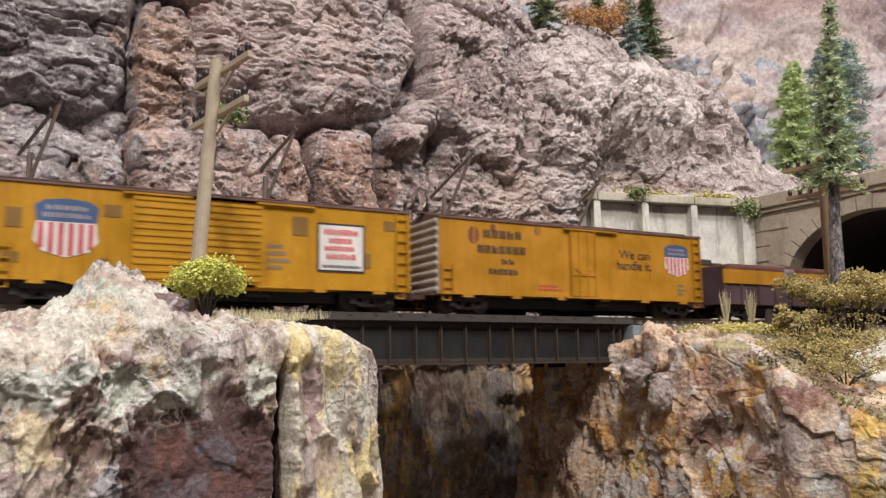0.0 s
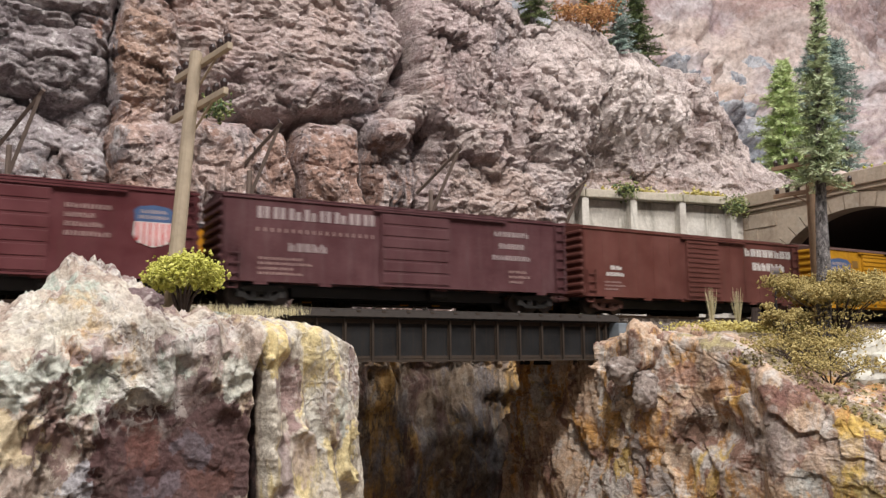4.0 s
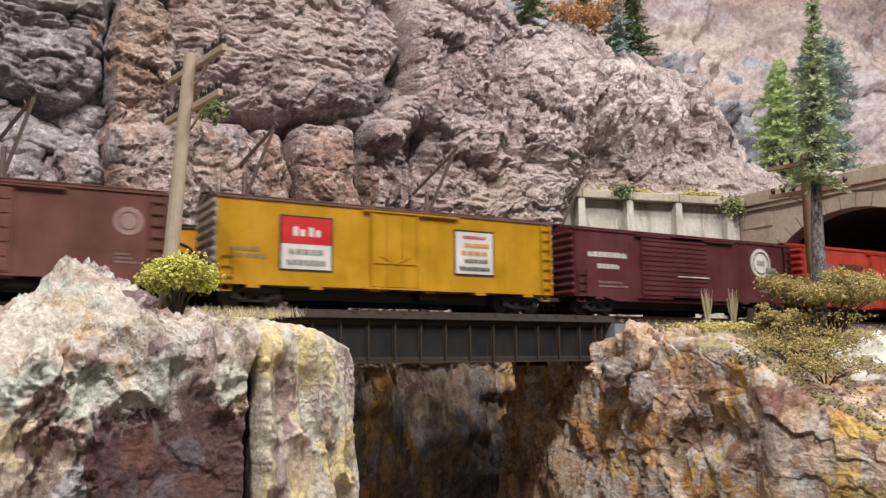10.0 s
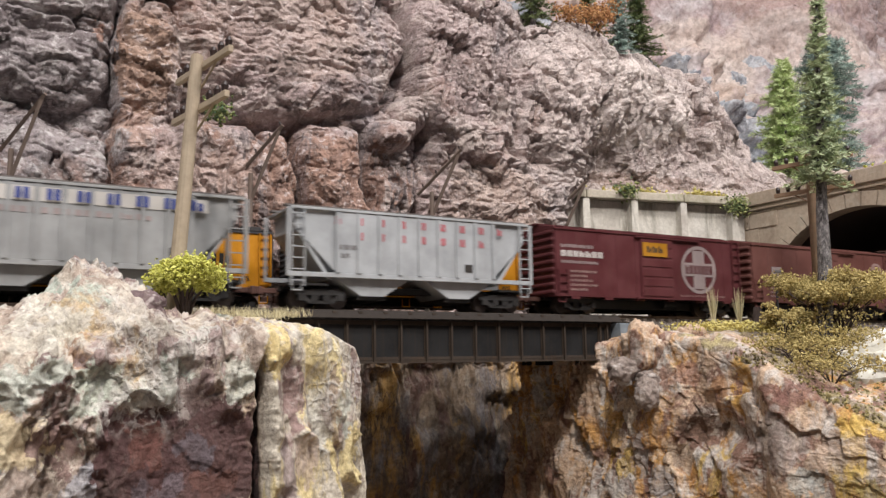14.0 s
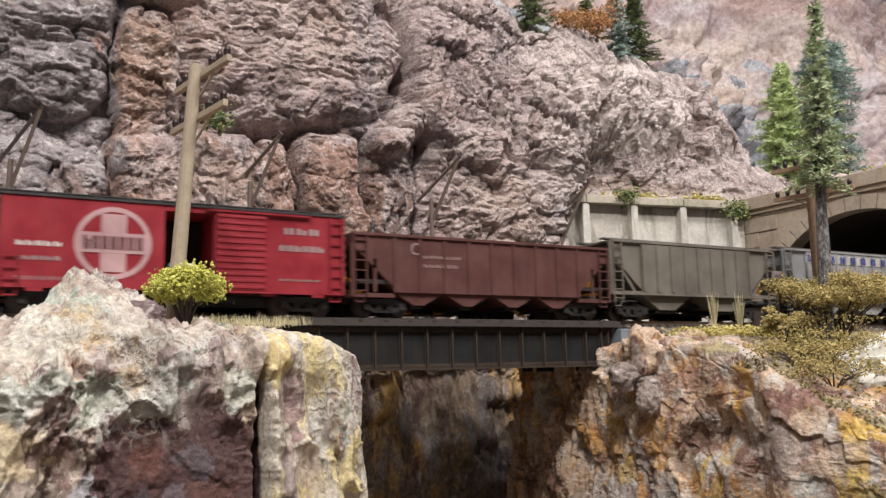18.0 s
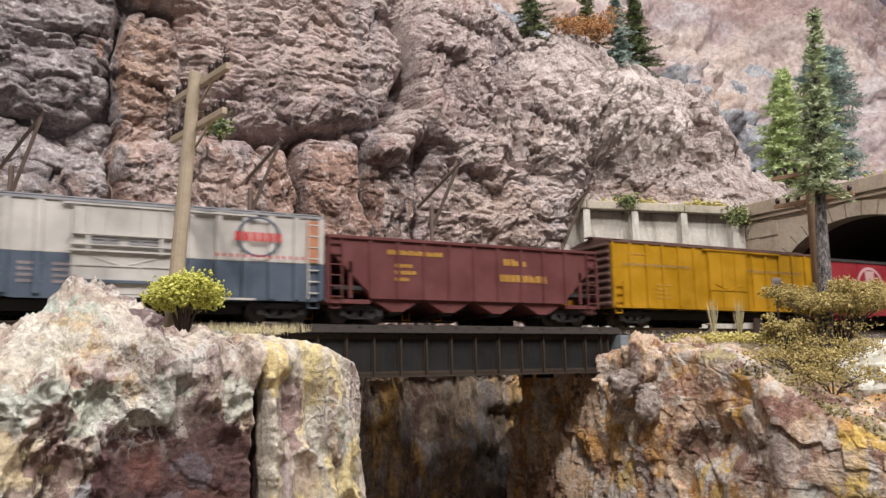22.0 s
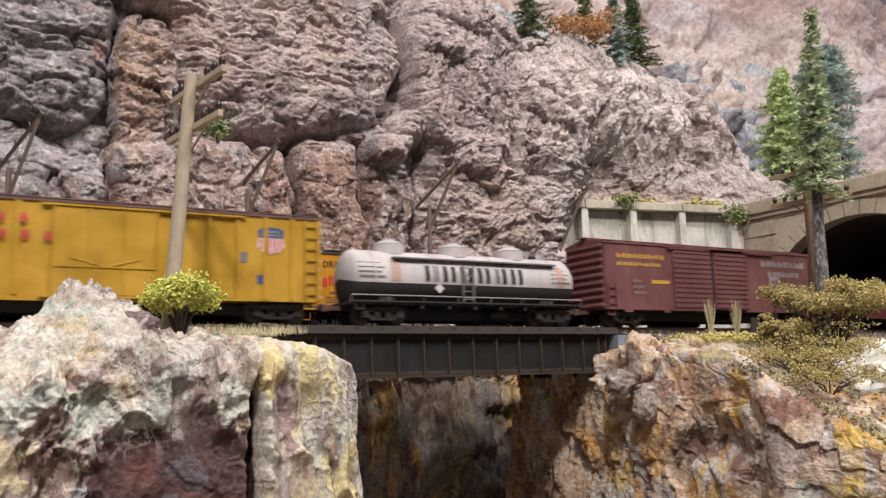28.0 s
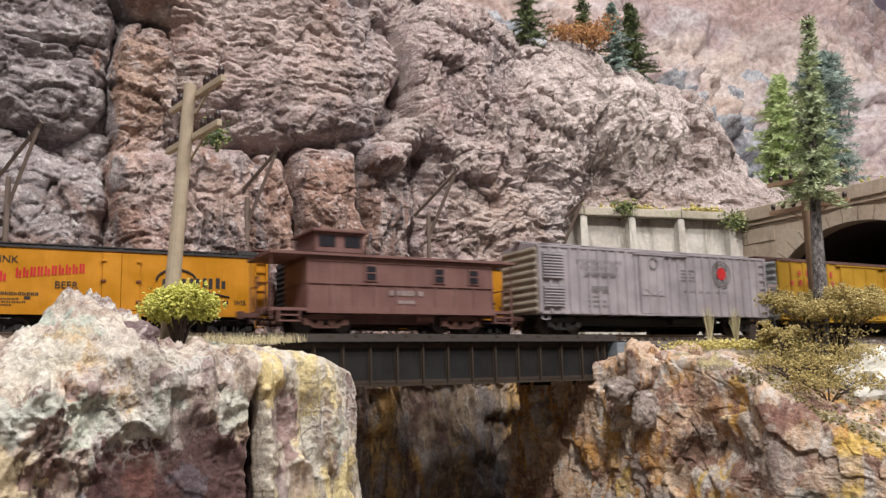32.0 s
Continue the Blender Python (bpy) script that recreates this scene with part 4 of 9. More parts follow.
def left_relief(P, N):
    x, y, z = P[..., 0], P[..., 1], P[..., 2]
    flat = smooth(0.3, 0.9, N[..., 2])
    w3 = np.stack([fbm(P * 50, 3), fbm(P * 50 + 31, 3), fbm(P * 50 + 67, 3)], -1)
    q = P + 0.005 * w3
    f1, g1 = facets(q * np.array([30, 30, 22]), 5)
    f2, g2 = facets(q * np.array([80, 80, 56]) + 5, 9)
    # soft runs of plaster with sharp crests, and wrinkles
    slant = smooth(0.045, 0.02, x)
    skew = np.stack([(q[..., 0] - (0.55 * slant - 0.10) * q[..., 2]) * 74, q[..., 1] * 40, q[..., 2] * 22], -1)
    runs = fbm(skew + 12, 4, 0.5, True)
    wrinkle = fbm(q * np.array([210, 210, 150]) + 3, 3, 0.6, True) * smooth(-0.2, 0.3, fbm(P * 55 + 9, 2))
    f3, g3 = facets(q * np.array([190, 190, 120]) + 2, 15)
    r = (0.0024 * f1 + 0.0016 * f2 + 0.0006 * f3 - 0.0006 * (1 - g2)) * (1 - 0.92 * smooth(0.079, 0.084, x)) + 0.0042 * (runs - 0.4) * (1 - 0.8 * smooth(0.079, 0.084, x)) + 0.0020 * wrinkle * (1 - 0.8 * smooth(0.079, 0.084, x)) + 0.003 * fbm(P * 16, 3)
    wob = 0.0025 * fbm(P * 70, 3)
    # a smooth sunken face with a deep split beside it, and a washed gully
    panel = smooth(-0.030, -0.046, z + 3.0 * wob) * smooth(0.027, 0.035, x + 2 * wob) * smooth(0.0782, 0.0770, x)
    r = r * (1 - 0.72 * panel) - 0.0004 * panel + 0.0006 * panel * fbm(P * np.array([160, 160, 40]), 3)
    side = 1 - flat
    r = r - 0.024 * np.exp(-((x - 0.0787 - 0.15 * wob) / 0.0013) ** 2) * smooth(-0.019, -0.032, z) * side
    r = r - 0.0050 * np.exp(-((x - 0.0170 - 0.10 * (z + 0.05) - wob) / 0.0042) ** 2) * smooth(-0.030, -0.042, z)
    # flowing folds on the cream end
    end = smooth(0.0800, 0.0830, x) * side
    u = np.hypot(x - 0.08, y + 0.11)
    fold = fbm(np.stack([u * 66 + z * 14, z * 9, z * 0 + 5], -1) + 3 * w3[..., :1] * 0.10, 3, 0.42, True)
    r = r + end * (0.0042 * (fold - 0.45)) - 0.0050 * np.exp(-((x - 0.0885 - wob) / 0.0042) ** 2) * smooth(-0.020, -0.028, z) * smooth(-0.075, -0.050, z) * side
    ridge = np.interp(x, [-0.06, -0.01, 0.007, 0.016, 0.022, 0.0255, 0.028, 0.036, 0.040, 0.0465, 0.050], [-0.004, -0.002, 0.001, 0.0055, 0.0105, 0.0145, 0.0150, 0.0150, 0.0122, 0.0085, 0.0])
    across = np.clip(1 - ((y + 0.090) / 0.027) ** 2, 0, 1) ** 0.6
    up = ridge * across * (1 + 0.16 * fbm(P * 80 + 3, 4)) + 0.0016 * across * fbm(P * 190, 3)
    near_track = smooth(-0.055, -0.035, y) * flat
    return r * (1 - 0.85 * near_track) * (1 - 0.4 * flat) + up * smooth(0.1, 0.6, N[..., 2])


def right_relief(P, N):
    x, y, z = P[..., 0], P[..., 1], P[..., 2]
    r = broken(P, np.array([30, 30, 19]), 9, 0.0052)
    r = r + 0.0009 * fbm(P * np.array([150, 150, 26]), 3)
    flat = smooth(0.3, 0.9, N[..., 2])
    # a deep crevice and the smooth buttress that runs down beside it
    wob = 0.004 * fbm(P * 60 + 5, 3)
    cre = np.exp(-(((z + 0.058 + wob) / 0.012) ** 2 + ((y + 0.083 + wob) / 0.011) ** 2) ** 1.4)
    r = r - 0.014 * cre
    line = y + 0.108 - 0.20 * (z + 0.03) + wob
    butt = np.exp(-(line / 0.011) ** 2) * smooth(-0.020, -0.034, z) * (1 - flat)
    r = r * (1 - 0.55 * butt) + 0.0085 * butt
    r = r - 0.005 * np.exp(-((line - 0.017) / 0.005) ** 2) * smooth(-0.025, -0.036, z) * (1 - flat)
    # ledges and upright ribs of the wall under the bridges
    inner = smooth(-0.03, -0.005, y) * (1 - flat)
    g, gg = facets((P + 0.004 * fbm(P * 40, 3)[..., None]) * np.array([60, 60, 22]), 31)
    r = r + inner * (0.0060 * g + 0.0030 * fbm(P * np.array([110, 110, 14]), 3, 0.5, True))
    near_track = smooth(-0.075, -0.045, y) * flat
    return r * (1 - 0.85 * near_track) * (1 - 0.35 * flat)


def far_relief(P, N):
    return 0.008 * fbm(P * 20, 3)


def banks():
    lab = "pale weathered plaster rock bank beside the gorge"
    P = bank(LEFT_RIM, LEFT_SPINE, 720, -0.30, 0.010, left_relief)
    me = grid_mesh("rock_bank", P, MAT_BANK_LEFT)
    tagged(part("rock_bank", me, None), lab, "rock bank", kind="structure")
    P = bank(LEFT_FAR_RIM, LEFT_FAR_SPINE, 160, -0.30, 0.012, far_relief, side=30, cap=20)
    tagged(part("rock_bank", grid_mesh("rock_bank", P, MAT_BANK_LEFT), None), lab, "rock bank", kind="structure")
    P = bank(RIGHT_RIM, RIGHT_SPINE, 700, -0.30, 0.008, right_relief)
    me = grid_mesh("rock_bank", P, MAT_BANK_RIGHT)
    me.materials.append(MAT_GROUND)
    c = P[:-1, :-1]
    row = np.arange(c.shape[0])[:, None] + 0 * c[..., 0]
    ground = row + 26 * fbm(c * 60, 4) > 266
    me.polygons.foreach_set("material_index", ground.astype(np.int32).reshape(-1))
    tagged(part("rock_bank", me, None), "ochre and grey plaster rock bank beside the gorge", "rock bank", kind="structure")
    rs = np.random.RandomState(31)
    r = (244 + np.abs(rs.normal(0, 30, 5200))).astype(int).clip(0, P.shape[0] - 1)
    k = rs.randint(330, 640, 5200)
    SCRUB.extend(P[r, k] + rs.normal(0, 0.0006, (5200, 3)))


banks()


def boulder(label, x, y, z, r, squash, seed, material):
    bm = bmesh.new()
    bmesh.ops.create_icosphere(bm, subdivisions=5, radius=1.0)
    co = np.array([v.co[:] for v in bm.verts])
    f, g = facets(co * 1.6 + seed * 3.1, seed)
    k = 1 + 0.16 * f + 0.10 * fbm(co * 2.3 + seed, 4) + 0.03 * fbm(co * 9 + seed, 3)
    co = co * k[:, None] * np.array(squash) * r
    for v, c in zip(bm.verts, co):
        v.co = c
    for fc in bm.faces:
        fc.smooth = True
    tagged(part("boulder", bm, material, m=pose(x, y, z, 0, 0, seed * 40)), label, "boulder", "boulders on the bank")


boulder("pinkish tan boulder at the end of the bridge", 0.3090, -0.0430, -0.0200, 0.0140, (1.05, 0.8, 1.05), 1, MAT_BANK_RIGHT)
boulder("rusty brown boulder on the bank", 0.3330, -0.0520, -0.0175, 0.0110, (1.1, 0.9, 0.9), 2, MAT_BANK_RIGHT)
boulder("dark purple brown boulder beside the white peak", 0.0435, -0.1060, -0.0080, 0.0068, (1.0, 0.9, 0.85), 8, MAT_DARK_STONE)
boulder("smooth grey boulder below the bridge end", 0.2930, -0.0430, -0.0311, 0.0078, (1.0, 0.9, 0.9), 3, MAT_GREY_STONE)
boulder("smooth grey boulder below the bridge end", 0.3030, -0.0500, -0.0365, 0.0074, (0.9, 0.9, 0.8), 4, MAT_GREY_STONE)
boulder("smooth grey boulder below the bridge end", 0.2985, -0.0540, -0.0430, 0.0070, (0.8, 0.9, 1.2), 6, MAT_GREY_STONE)


def gorge_floor():
    xs, ys = np.linspace(-0.1, 0.6, 120), np.linspace(-0.6, 0.2, 120)
    X, Y = np.meshgrid(xs, ys)
    Z = -0.235 + 0.02 * fbm(np.stack([X, Y, X * 0], -1) * 20, 4)
    tagged(part("ground", grid_mesh("ground", np.stack([X, Y, Z], -1), MAT_GORGE), None), "dark rocky floor of the gorge", "ground", kind="structure")


gorge_floor()

# ---------------------------------------------------------------- roadbed, track and bridges
TRACK2 = 0.0508
BRIDGE_X0, BRIDGE_X1 = 0.098, 0.3125


def roadbed():
    for x0, x1 in ((-4.3, 0.108), (0.335, 4.85)):
        xs = np.linspace(x0, x1, 240 if x1 < 1 else 300)
        ys = np.array([-0.034, -0.030, -0.024, -0.018, -0.012, 0.0, 0.0254, 0.045, 0.063, 0.069, 0.074, 0.080, 0.1])
        X, Y = np.meshgrid(xs, ys)
        Z = np.interp(Y, [-0.034, -0.024, -0.016, 0.066, 0.08, 0.1], [-0.010, -0.0060, -0.0038, -0.0038, -0.006, -0.006])
        Z = Z + 0.0006 * fbm(np.stack([X, Y, X * 0], -1) * 180, 3)
        tagged(part("roadbed", grid_mesh("roadbed", np.stack([X, Y, Z], -1), MAT_BALLAST), None), "brown ballast roadbed under two tracks", "roadbed", kind="structure")
    # grains of ballast scattered beside the near rail
    rs = np.random.RandomState(3)
    verts, faces = [], []
    for k in range(2600):
        right = k % 2
        x = rs.uniform(0.318, 0.62) if right else rs.uniform(0.0, 0.112)
        y = rs.choice([rs.uniform(-0.030, -0.010), rs.uniform(0.010, 0.03)], p=[0.75, 0.25])
        s = rs.uniform(0.0004, 0.0009)
        c = np.array([x, y, -0.0036 - 0.22 * max(0, -0.016 - y)])
        b = len(verts)
        for d in ((1, 0, 0), (-1, 0, 0), (0, 1, 0), (0, -1, 0), (0, 0, 1), (0, 0, -1)):
            verts.append(c + np.array(d) * s * rs.uniform(0.6, 1.2))
        for f in ((0, 2, 4), (2, 1, 4), (1, 3, 4), (3, 0, 4), (2, 0, 5), (1, 2, 5), (3, 1, 5), (0, 3, 5)):
            faces.append([b + i for i in f])
    tagged(part("ballast_stones", mesh_from("ballast_stones", verts, faces, MAT_BALLAST), None), "loose brown ballast stones along the rails", "ballast", kind="stuff")


roadbed()


def rail_mesh(x0, x1):
    pts = [(-0.0011, -0.0021), (0.0011, -0.0021), (0.0011, -0.0018), (0.0003, -0.0015), (0.0003, -0.0006), (0.0006, -0.0005), (0.0006, 0.0), (-0.0006, 0.0), (-0.0006, -0.0005), (-0.0003, -0.0006), (-0.0003, -0.0015), (-0.0011, -0.0018)]
    v = [(x, y, z) for x in (x0, x1) for y, z in pts]
    n = len(pts)
    f = [[i, (i + 1) % n, n + (i + 1) % n, n + i] for i in range(n)] + [list(range(n))[::-1], list(range(n, 2 * n))]
    return mesh_from("rail", v, f, MAT_RAIL)


def track(y, name):
    t = thing(name, "brown weathered model railway track on the roadbed", "track", pose(0, y, 0), kind="structure")
    for s in (-0.00825, 0.00825):
        part("rail", rail_mesh(-4.3, 4.8), None, t, m=pose(0, s, 0))
    tie = bmesh.new()
    add_box(tie, -0.0014, 0.0014, -0.0150, 0.0150, -0.0046, -0.0021, 0.0002)
    me = bpy.data.meshes.new("tie")
    tie.to_mesh(me)
    tie.free()
    me.materials.append(MAT_TIE)
    deck = me.copy()
    deck.materials.clear()
    deck.materials.append(MAT_TIE_DECK)
    for i in range(int(0.72 / 0.0066)):
        x = -0.06 + i * 0.0066
        part("tie", deck if BRIDGE_X0 < x < BRIDGE_X1 else me, None, t, m=pose(x, 0, 0.0, 0, 0, random.uniform(-1, 1)))
    v, f = [], []
    for i in range(int(4.2 / 0.0066)):
        for x in (-0.06 - (i + 1) * 0.0066, -0.06 + 0.72 + i * 0.0066):
            if -4.3 < x < 4.8:
                k = len(v)
                v += [(x + dx, dy, dz) for dz in (-0.0046, -0.0021) for dx, dy in ((-0.0014, -0.015), (0.0014, -0.015), (0.0014, 0.015), (-0.0014, 0.015))]
                f += [[k + j for j in q] for q in ((0, 3, 2, 1), (4, 5, 6, 7), (0, 1, 5, 4), (1, 2, 6, 5), (2, 3, 7, 6), (3, 0, 4, 7))]
    tagged(part("far_ties", mesh_from("far_ties", v, f, MAT_TIE), None, t), kind="stuff")


track(0.0, "railway_track")
track(TRACK2, "railway_track")


def bridge(y):
    b = thing("girder_bridge", "dark weathered steel plate girder railway bridge across the gorge", "bridge", pose(0, y, 0), "bridges over the gorge")
    x0, x1 = BRIDGE_X0, BRIDGE_X1
    zt, zb = -0.0046, -0.0257
    stiff_x = [x0 + 0.003] + [0.1512 + 0.0142 * k for k in range(-3, 11)] + [x1 - 0.0085, x1 - 0.0035]
    rivet = bmesh.new()
    bmesh.ops.create_icosphere(rivet, subdivisions=1, radius=0.00036)
    rme = bpy.data.meshes.new("rivet")
    rivet.to_mesh(rme)
    rivet.free()
    rco = np.array([v.co[:] for v in rme.vertices])
    rfa = [list(p.vertices) for p in rme.polygons]
    for s in (-1, 1):
        yf = s * 0.0115
        g = part("girder", box(x0, x1, yf - 0.0004, yf + 0.0004, zb, zt), MAT_STEEL, b)
        o0, o1 = (yf - 0.0022, yf + 0.0022)
        part("top_flange", box(x0, x1, o0, o1, zt - 0.0006, zt, 0.0001), MAT_STEEL, g)
        part("bottom_flange", box(x0, x1, o0, o1, zb, zb + 0.0007, 0.0001), MAT_STEEL_RUST, g)
        part("bottom_angle", box(x0, x1, yf - 0.0009, yf + 0.0009, zb + 0.0007, zb + 0.0030, 0.0001), MAT_STEEL_RUST, g)
        part("top_angle", box(x0, x1, yf - 0.0009, yf + 0.0009, zt - 0.0026, zt - 0.0006, 0.0001), MAT_STEEL_RUST, g)
        me = bpy.data.meshes.new("stiffener")
        st = box(-0.0005, 0.0005, -0.0021, 0.0021, zb + 0.0007, zt - 0.0006, 0.0001)
        add_box(st, -0.0011, 0.0011, -0.0008, 0.0008, zb + 0.003, zt - 0.0026)
        st.to_mesh(me)
        st.free()
        me.materials.append(MAT_STEEL_RUST)
        for x in stiff_x:
            part("stiffener", me, None, g, m=pose(x, yf, 0))
        vs, fs = [], []
        spots = [(x, zb + 0.0018) for x in np.arange(x0 + 0.001, x1, 0.0013)] + [(x, zt - 0.0016) for x in np.arange(x0 + 0.001, x1, 0.0013)]
        deep = [(x - 0.0009, z) for x in stiff_x for z in np.arange(zb + 0.0038, zt - 0.003, 0.0014)]
        for side in (-1, 1):
            for (x, z), d in [(q, 0.0009) for q in spots] + [(q, 0.0008) for q in deep]:
                n = len(vs)
                vs.extend(rco + np.array([x, yf + side * d, z]))
                fs.extend([[n + i for i in f] for f in rfa])
        tagged(part("rivets", mesh_from("rivets", vs, fs, MAT_STEEL_RUST), None, g), kind="stuff")
    for x in np.linspace(x0 + 0.004, x1 - 0.004, 8):
        part("cross_frame", box(x - 0.0006, x + 0.0006, -0.011, 0.011, zb + 0.002, zt - 0.002), MAT_STEEL, b)
    for x in (x0 + 0.004, x1 - 0.004):
        part("bearing", box(x - 0.004, x + 0.004, -0.0145, 0.0145, zb - 0.0025, zb, 0.0003), MAT_STEEL, b)
    # edge boards over the tie ends, with pale clips, and timber guard beams
    for s in (-1, 1):
        e = part("edge_board", box(x0, x1 + 0.004, s * 0.0155 - 0.0004, s * 0.0155 + 0.0004, -0.0043, -0.0015, 0.0001), MAT_TIE_DECK, b)
        for x in np.arange(x0 + 0.006, x1, 0.0132):
            part("clip", box(x - 0.0010, x + 0.0010, s * 0.0155 - 0.0006, s * 0.0155 + 0.0006, -0.0022, -0.0012, 0.0001), MAT_STEEL_RUST, e)
    for s in (-1, 1):
        part("guard_timber", box(x0, x1 + 0.004, s * 0.0136 - 0.0009, s * 0.0136 + 0.0009, -0.0021, -0.0006, 0.0002), MAT_TIE_DECK, b)
    return b


bridge(0.0)
bridge(TRACK2)

# abutments under the ends of both bridges
for x0, x1, lab in ((0.085, 0.0965, "grey cast bridge abutment"), (0.3140, 0.330, "blue grey cast bridge abutment")):
    a = thing("bridge_abutment", lab, "abutment", kind="structure")
    part("backwall", box(x0, x1, -0.0185, 0.071, -0.034, -0.0050, 0.0006), plain("abutment_grey", (0.17, 0.20, 0.23), 0.8, 0, 0.35, 200), a)
    part("seat", box(x0 - 0.006, x1 + 0.006, -0.017, 0.070, -0.040, -0.0285, 0.0006), MAT_GORGE, a)


# ---------------------------------------------------------------- retaining wall and tunnel portal
def retaining_wall():
    a, b = Vector((0.395, 0.1728, 0)), Vector((0.597, 0.1287, 0))
    d = (b - a)
    n = d.length
    m = Matrix.Translation(a) @ Matrix.Rotation(math.atan2(d.y, d.x), 4, "Z")
    w = thing("retaining_wall", "pale grey concrete retaining wall with pilasters below the cliff", "retaining wall", m, kind="structure")
    edges = [0.0, 0.0455, 0.0911, 0.1390, 0.1905, n]
    for i in range(len(edges) - 1):
        part("panel", box(edges[i] + 0.0006, edges[i + 1] - 0.0006, 0.0030, 0.012, -0.008, 0.1097, 0.0006), MAT_CONCRETE, w)
    for x in edges[1:-1]:
        bm = prism([(x - 0.0042, -0.008), (x + 0.0042, -0.008), (x + 0.0030, 0.1097), (x - 0.0030, 0.1097)], -0.0052, 0.006)
        part("pilaster", bm, MAT_CONCRETE, w)
    for i in range(len(edges) - 1):
        part("coping", box(edges[i] + 0.0004, edges[i + 1] - 0.0004, -0.0065, 0.012, 0.1099, 0.1168, 0.0008), MAT_COPING, w)


retaining_wall()


def arch_z(y):
    c, hw, z0, h = 0.0254, 0.078, 0.035, 0.0570
    k = max(0.0, 1 - ((y - c) / hw) ** 2)
    return z0 + h * math.sqrt(k)


def portal():
    p = thing("tunnel_portal", "tan cut stone tunnel portal with an arched double track opening", "tunnel portal", kind="structure")
    c, hw = 0.0254, 0.078
    X = 0.600
    # wall with the arched opening
    n = 40
    ys = [c + hw - 2 * hw * i / n for i in range(n + 1)]
    bm = bmesh.new()
    def quad(pts):
        f = [bm.verts.new((X, y, z)) for y, z in pts]
        g = [bm.verts.new((X + 0.014, y, z)) for y, z in pts]
        bm.faces.new(f)
        bm.faces.new(g[::-1])
        k = len(pts)
        for i in range(k):
            bm.faces.new((f[i], g[i], g[(i + 1) % k], f[(i + 1) % k]))
    top = 0.1125
    quad([(0.150, -0.008), (c + hw, -0.008), (c + hw, top), (0.150, top)])
    quad([(c - hw, -0.008), (-0.30, -0.008), (-0.30, top), (c - hw, top)])
    for y0, y1 in zip(ys, ys[1:]):
        quad([(y0, arch_z(y0)), (y1, arch_z(y1)), (y1, top), (y0, top)])
    bmesh.ops.recalc_face_normals(bm, faces=bm.faces[:])
    part("wall", bm, MAT_PORTAL, p)
    # ring stones
    ang = [math.pi * i / 19 for i in range(20)]
    for a0, a1 in zip(ang, ang[1:]):
        g = 0.006
        a0, a1 = a0 + g, a1 - g
        e = lambda a, r: (c + (hw + r) * math.cos(a), 0.035 + (0.0570 + r) * math.sin(a))
        pts = [e(a0, 0.0), e(a1, 0.0), e(a1, 0.0115), e(a0, 0.0115)]
        bm = bmesh.new()
        f = [bm.verts.new((X - 0.0022, y, z)) for y, z in pts]
        h = [bm.verts.new((X + 0.003, y, z)) for y, z in pts]
        bm.faces.new(f)
        bm.faces.new(h[::-1])
        for i in range(4):
            bm.faces.new((f[i], h[i], h[(i + 1) % 4], f[(i + 1) % 4]))
        bmesh.ops.recalc_face_normals(bm, faces=bm.faces[:])
        part("ring_stone", bm, MAT_PORTAL, p)
    # courses of wall stones
    rs = random.Random(4)
    z = -0.006
    row = 0
    while z < 0.104:
        h = 0.0135
        for lo, hi in ((-0.11, 0.148),):
            y = lo + (row % 2) * 0.014
            while y < hi - 0.004:
                w = rs.choice((0.024, 0.028, 0.030))
                y2 = min(y + w, hi)
                inside = [((yy - c) / (hw + 0.0125)) ** 2 + ((max(zz, 0.035) - 0.035) / (0.0570 + 0.0125)) ** 2 < 1 for yy in (y, y2, (y + y2) / 2) for zz in (z, z + h)]
                if not any(inside):
                    part("stone", box(X - 0.0010 - rs.uniform(0, 0.0005), X + 0.002, y + 0.0004, y2 - 0.0004, z + 0.0004, min(z + h, 0.1045) - 0.0004, 0.0004), MAT_PORTAL, p)
                y = y2
        z += h
        row += 1
    part("cornice", box(X - 0.0035, X + 0.014, -0.30, 0.150, 0.1048, 0.1085, 0.0005), MAT_PORTAL, p)
    part("parapet", box(X - 0.0060, X + 0.016, -0.30, 0.150, 0.1087, 0.1200, 0.0008), MAT_PORTAL, p)
    # lining of the bore
    yy = [c - hw] + [c - hw * math.cos(math.pi * i / 24) for i in range(25)] + [c + hw]
    zz = [-0.008] + [0.035 + 0.0570 * math.sin(math.pi * i / 24) for i in range(25)] + [-0.008]
    P = np.array([[(x, y, z_) for y, z_ in zip(yy, zz)] for x in (X + 0.0145, 1.2, 4.84)])
    Q = np.array([[(x, c + (y - c) * 1.06, z_ + (0.004 if z_ > 0 else 0)) for y, z_ in zip(yy, zz)] for x in (X + 0.0145, 1.2, 4.84)])
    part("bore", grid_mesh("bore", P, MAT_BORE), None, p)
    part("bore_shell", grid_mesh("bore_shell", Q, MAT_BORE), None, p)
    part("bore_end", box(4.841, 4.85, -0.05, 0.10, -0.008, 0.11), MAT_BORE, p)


portal()

# ---------------------------------------------------------------- rolling stock
W = 0.0350           # width over the side of a car
PLATE = 0.00022      # how far lettering stands off the side


def shared(name, bm, material):
    me = bpy.data.meshes.new(name)
    bm.to_mesh(me)
    bm.free()
    me.materials.append(material)
    return me


def bar_prism(bm, pts, y0, y1):
    t = prism(pts, y0, y1)
    me = bpy.data.meshes.new("tmp")
    t.to_mesh(me)
    t.free()
    bm.from_mesh(me)
    bpy.data.meshes.remove(me)


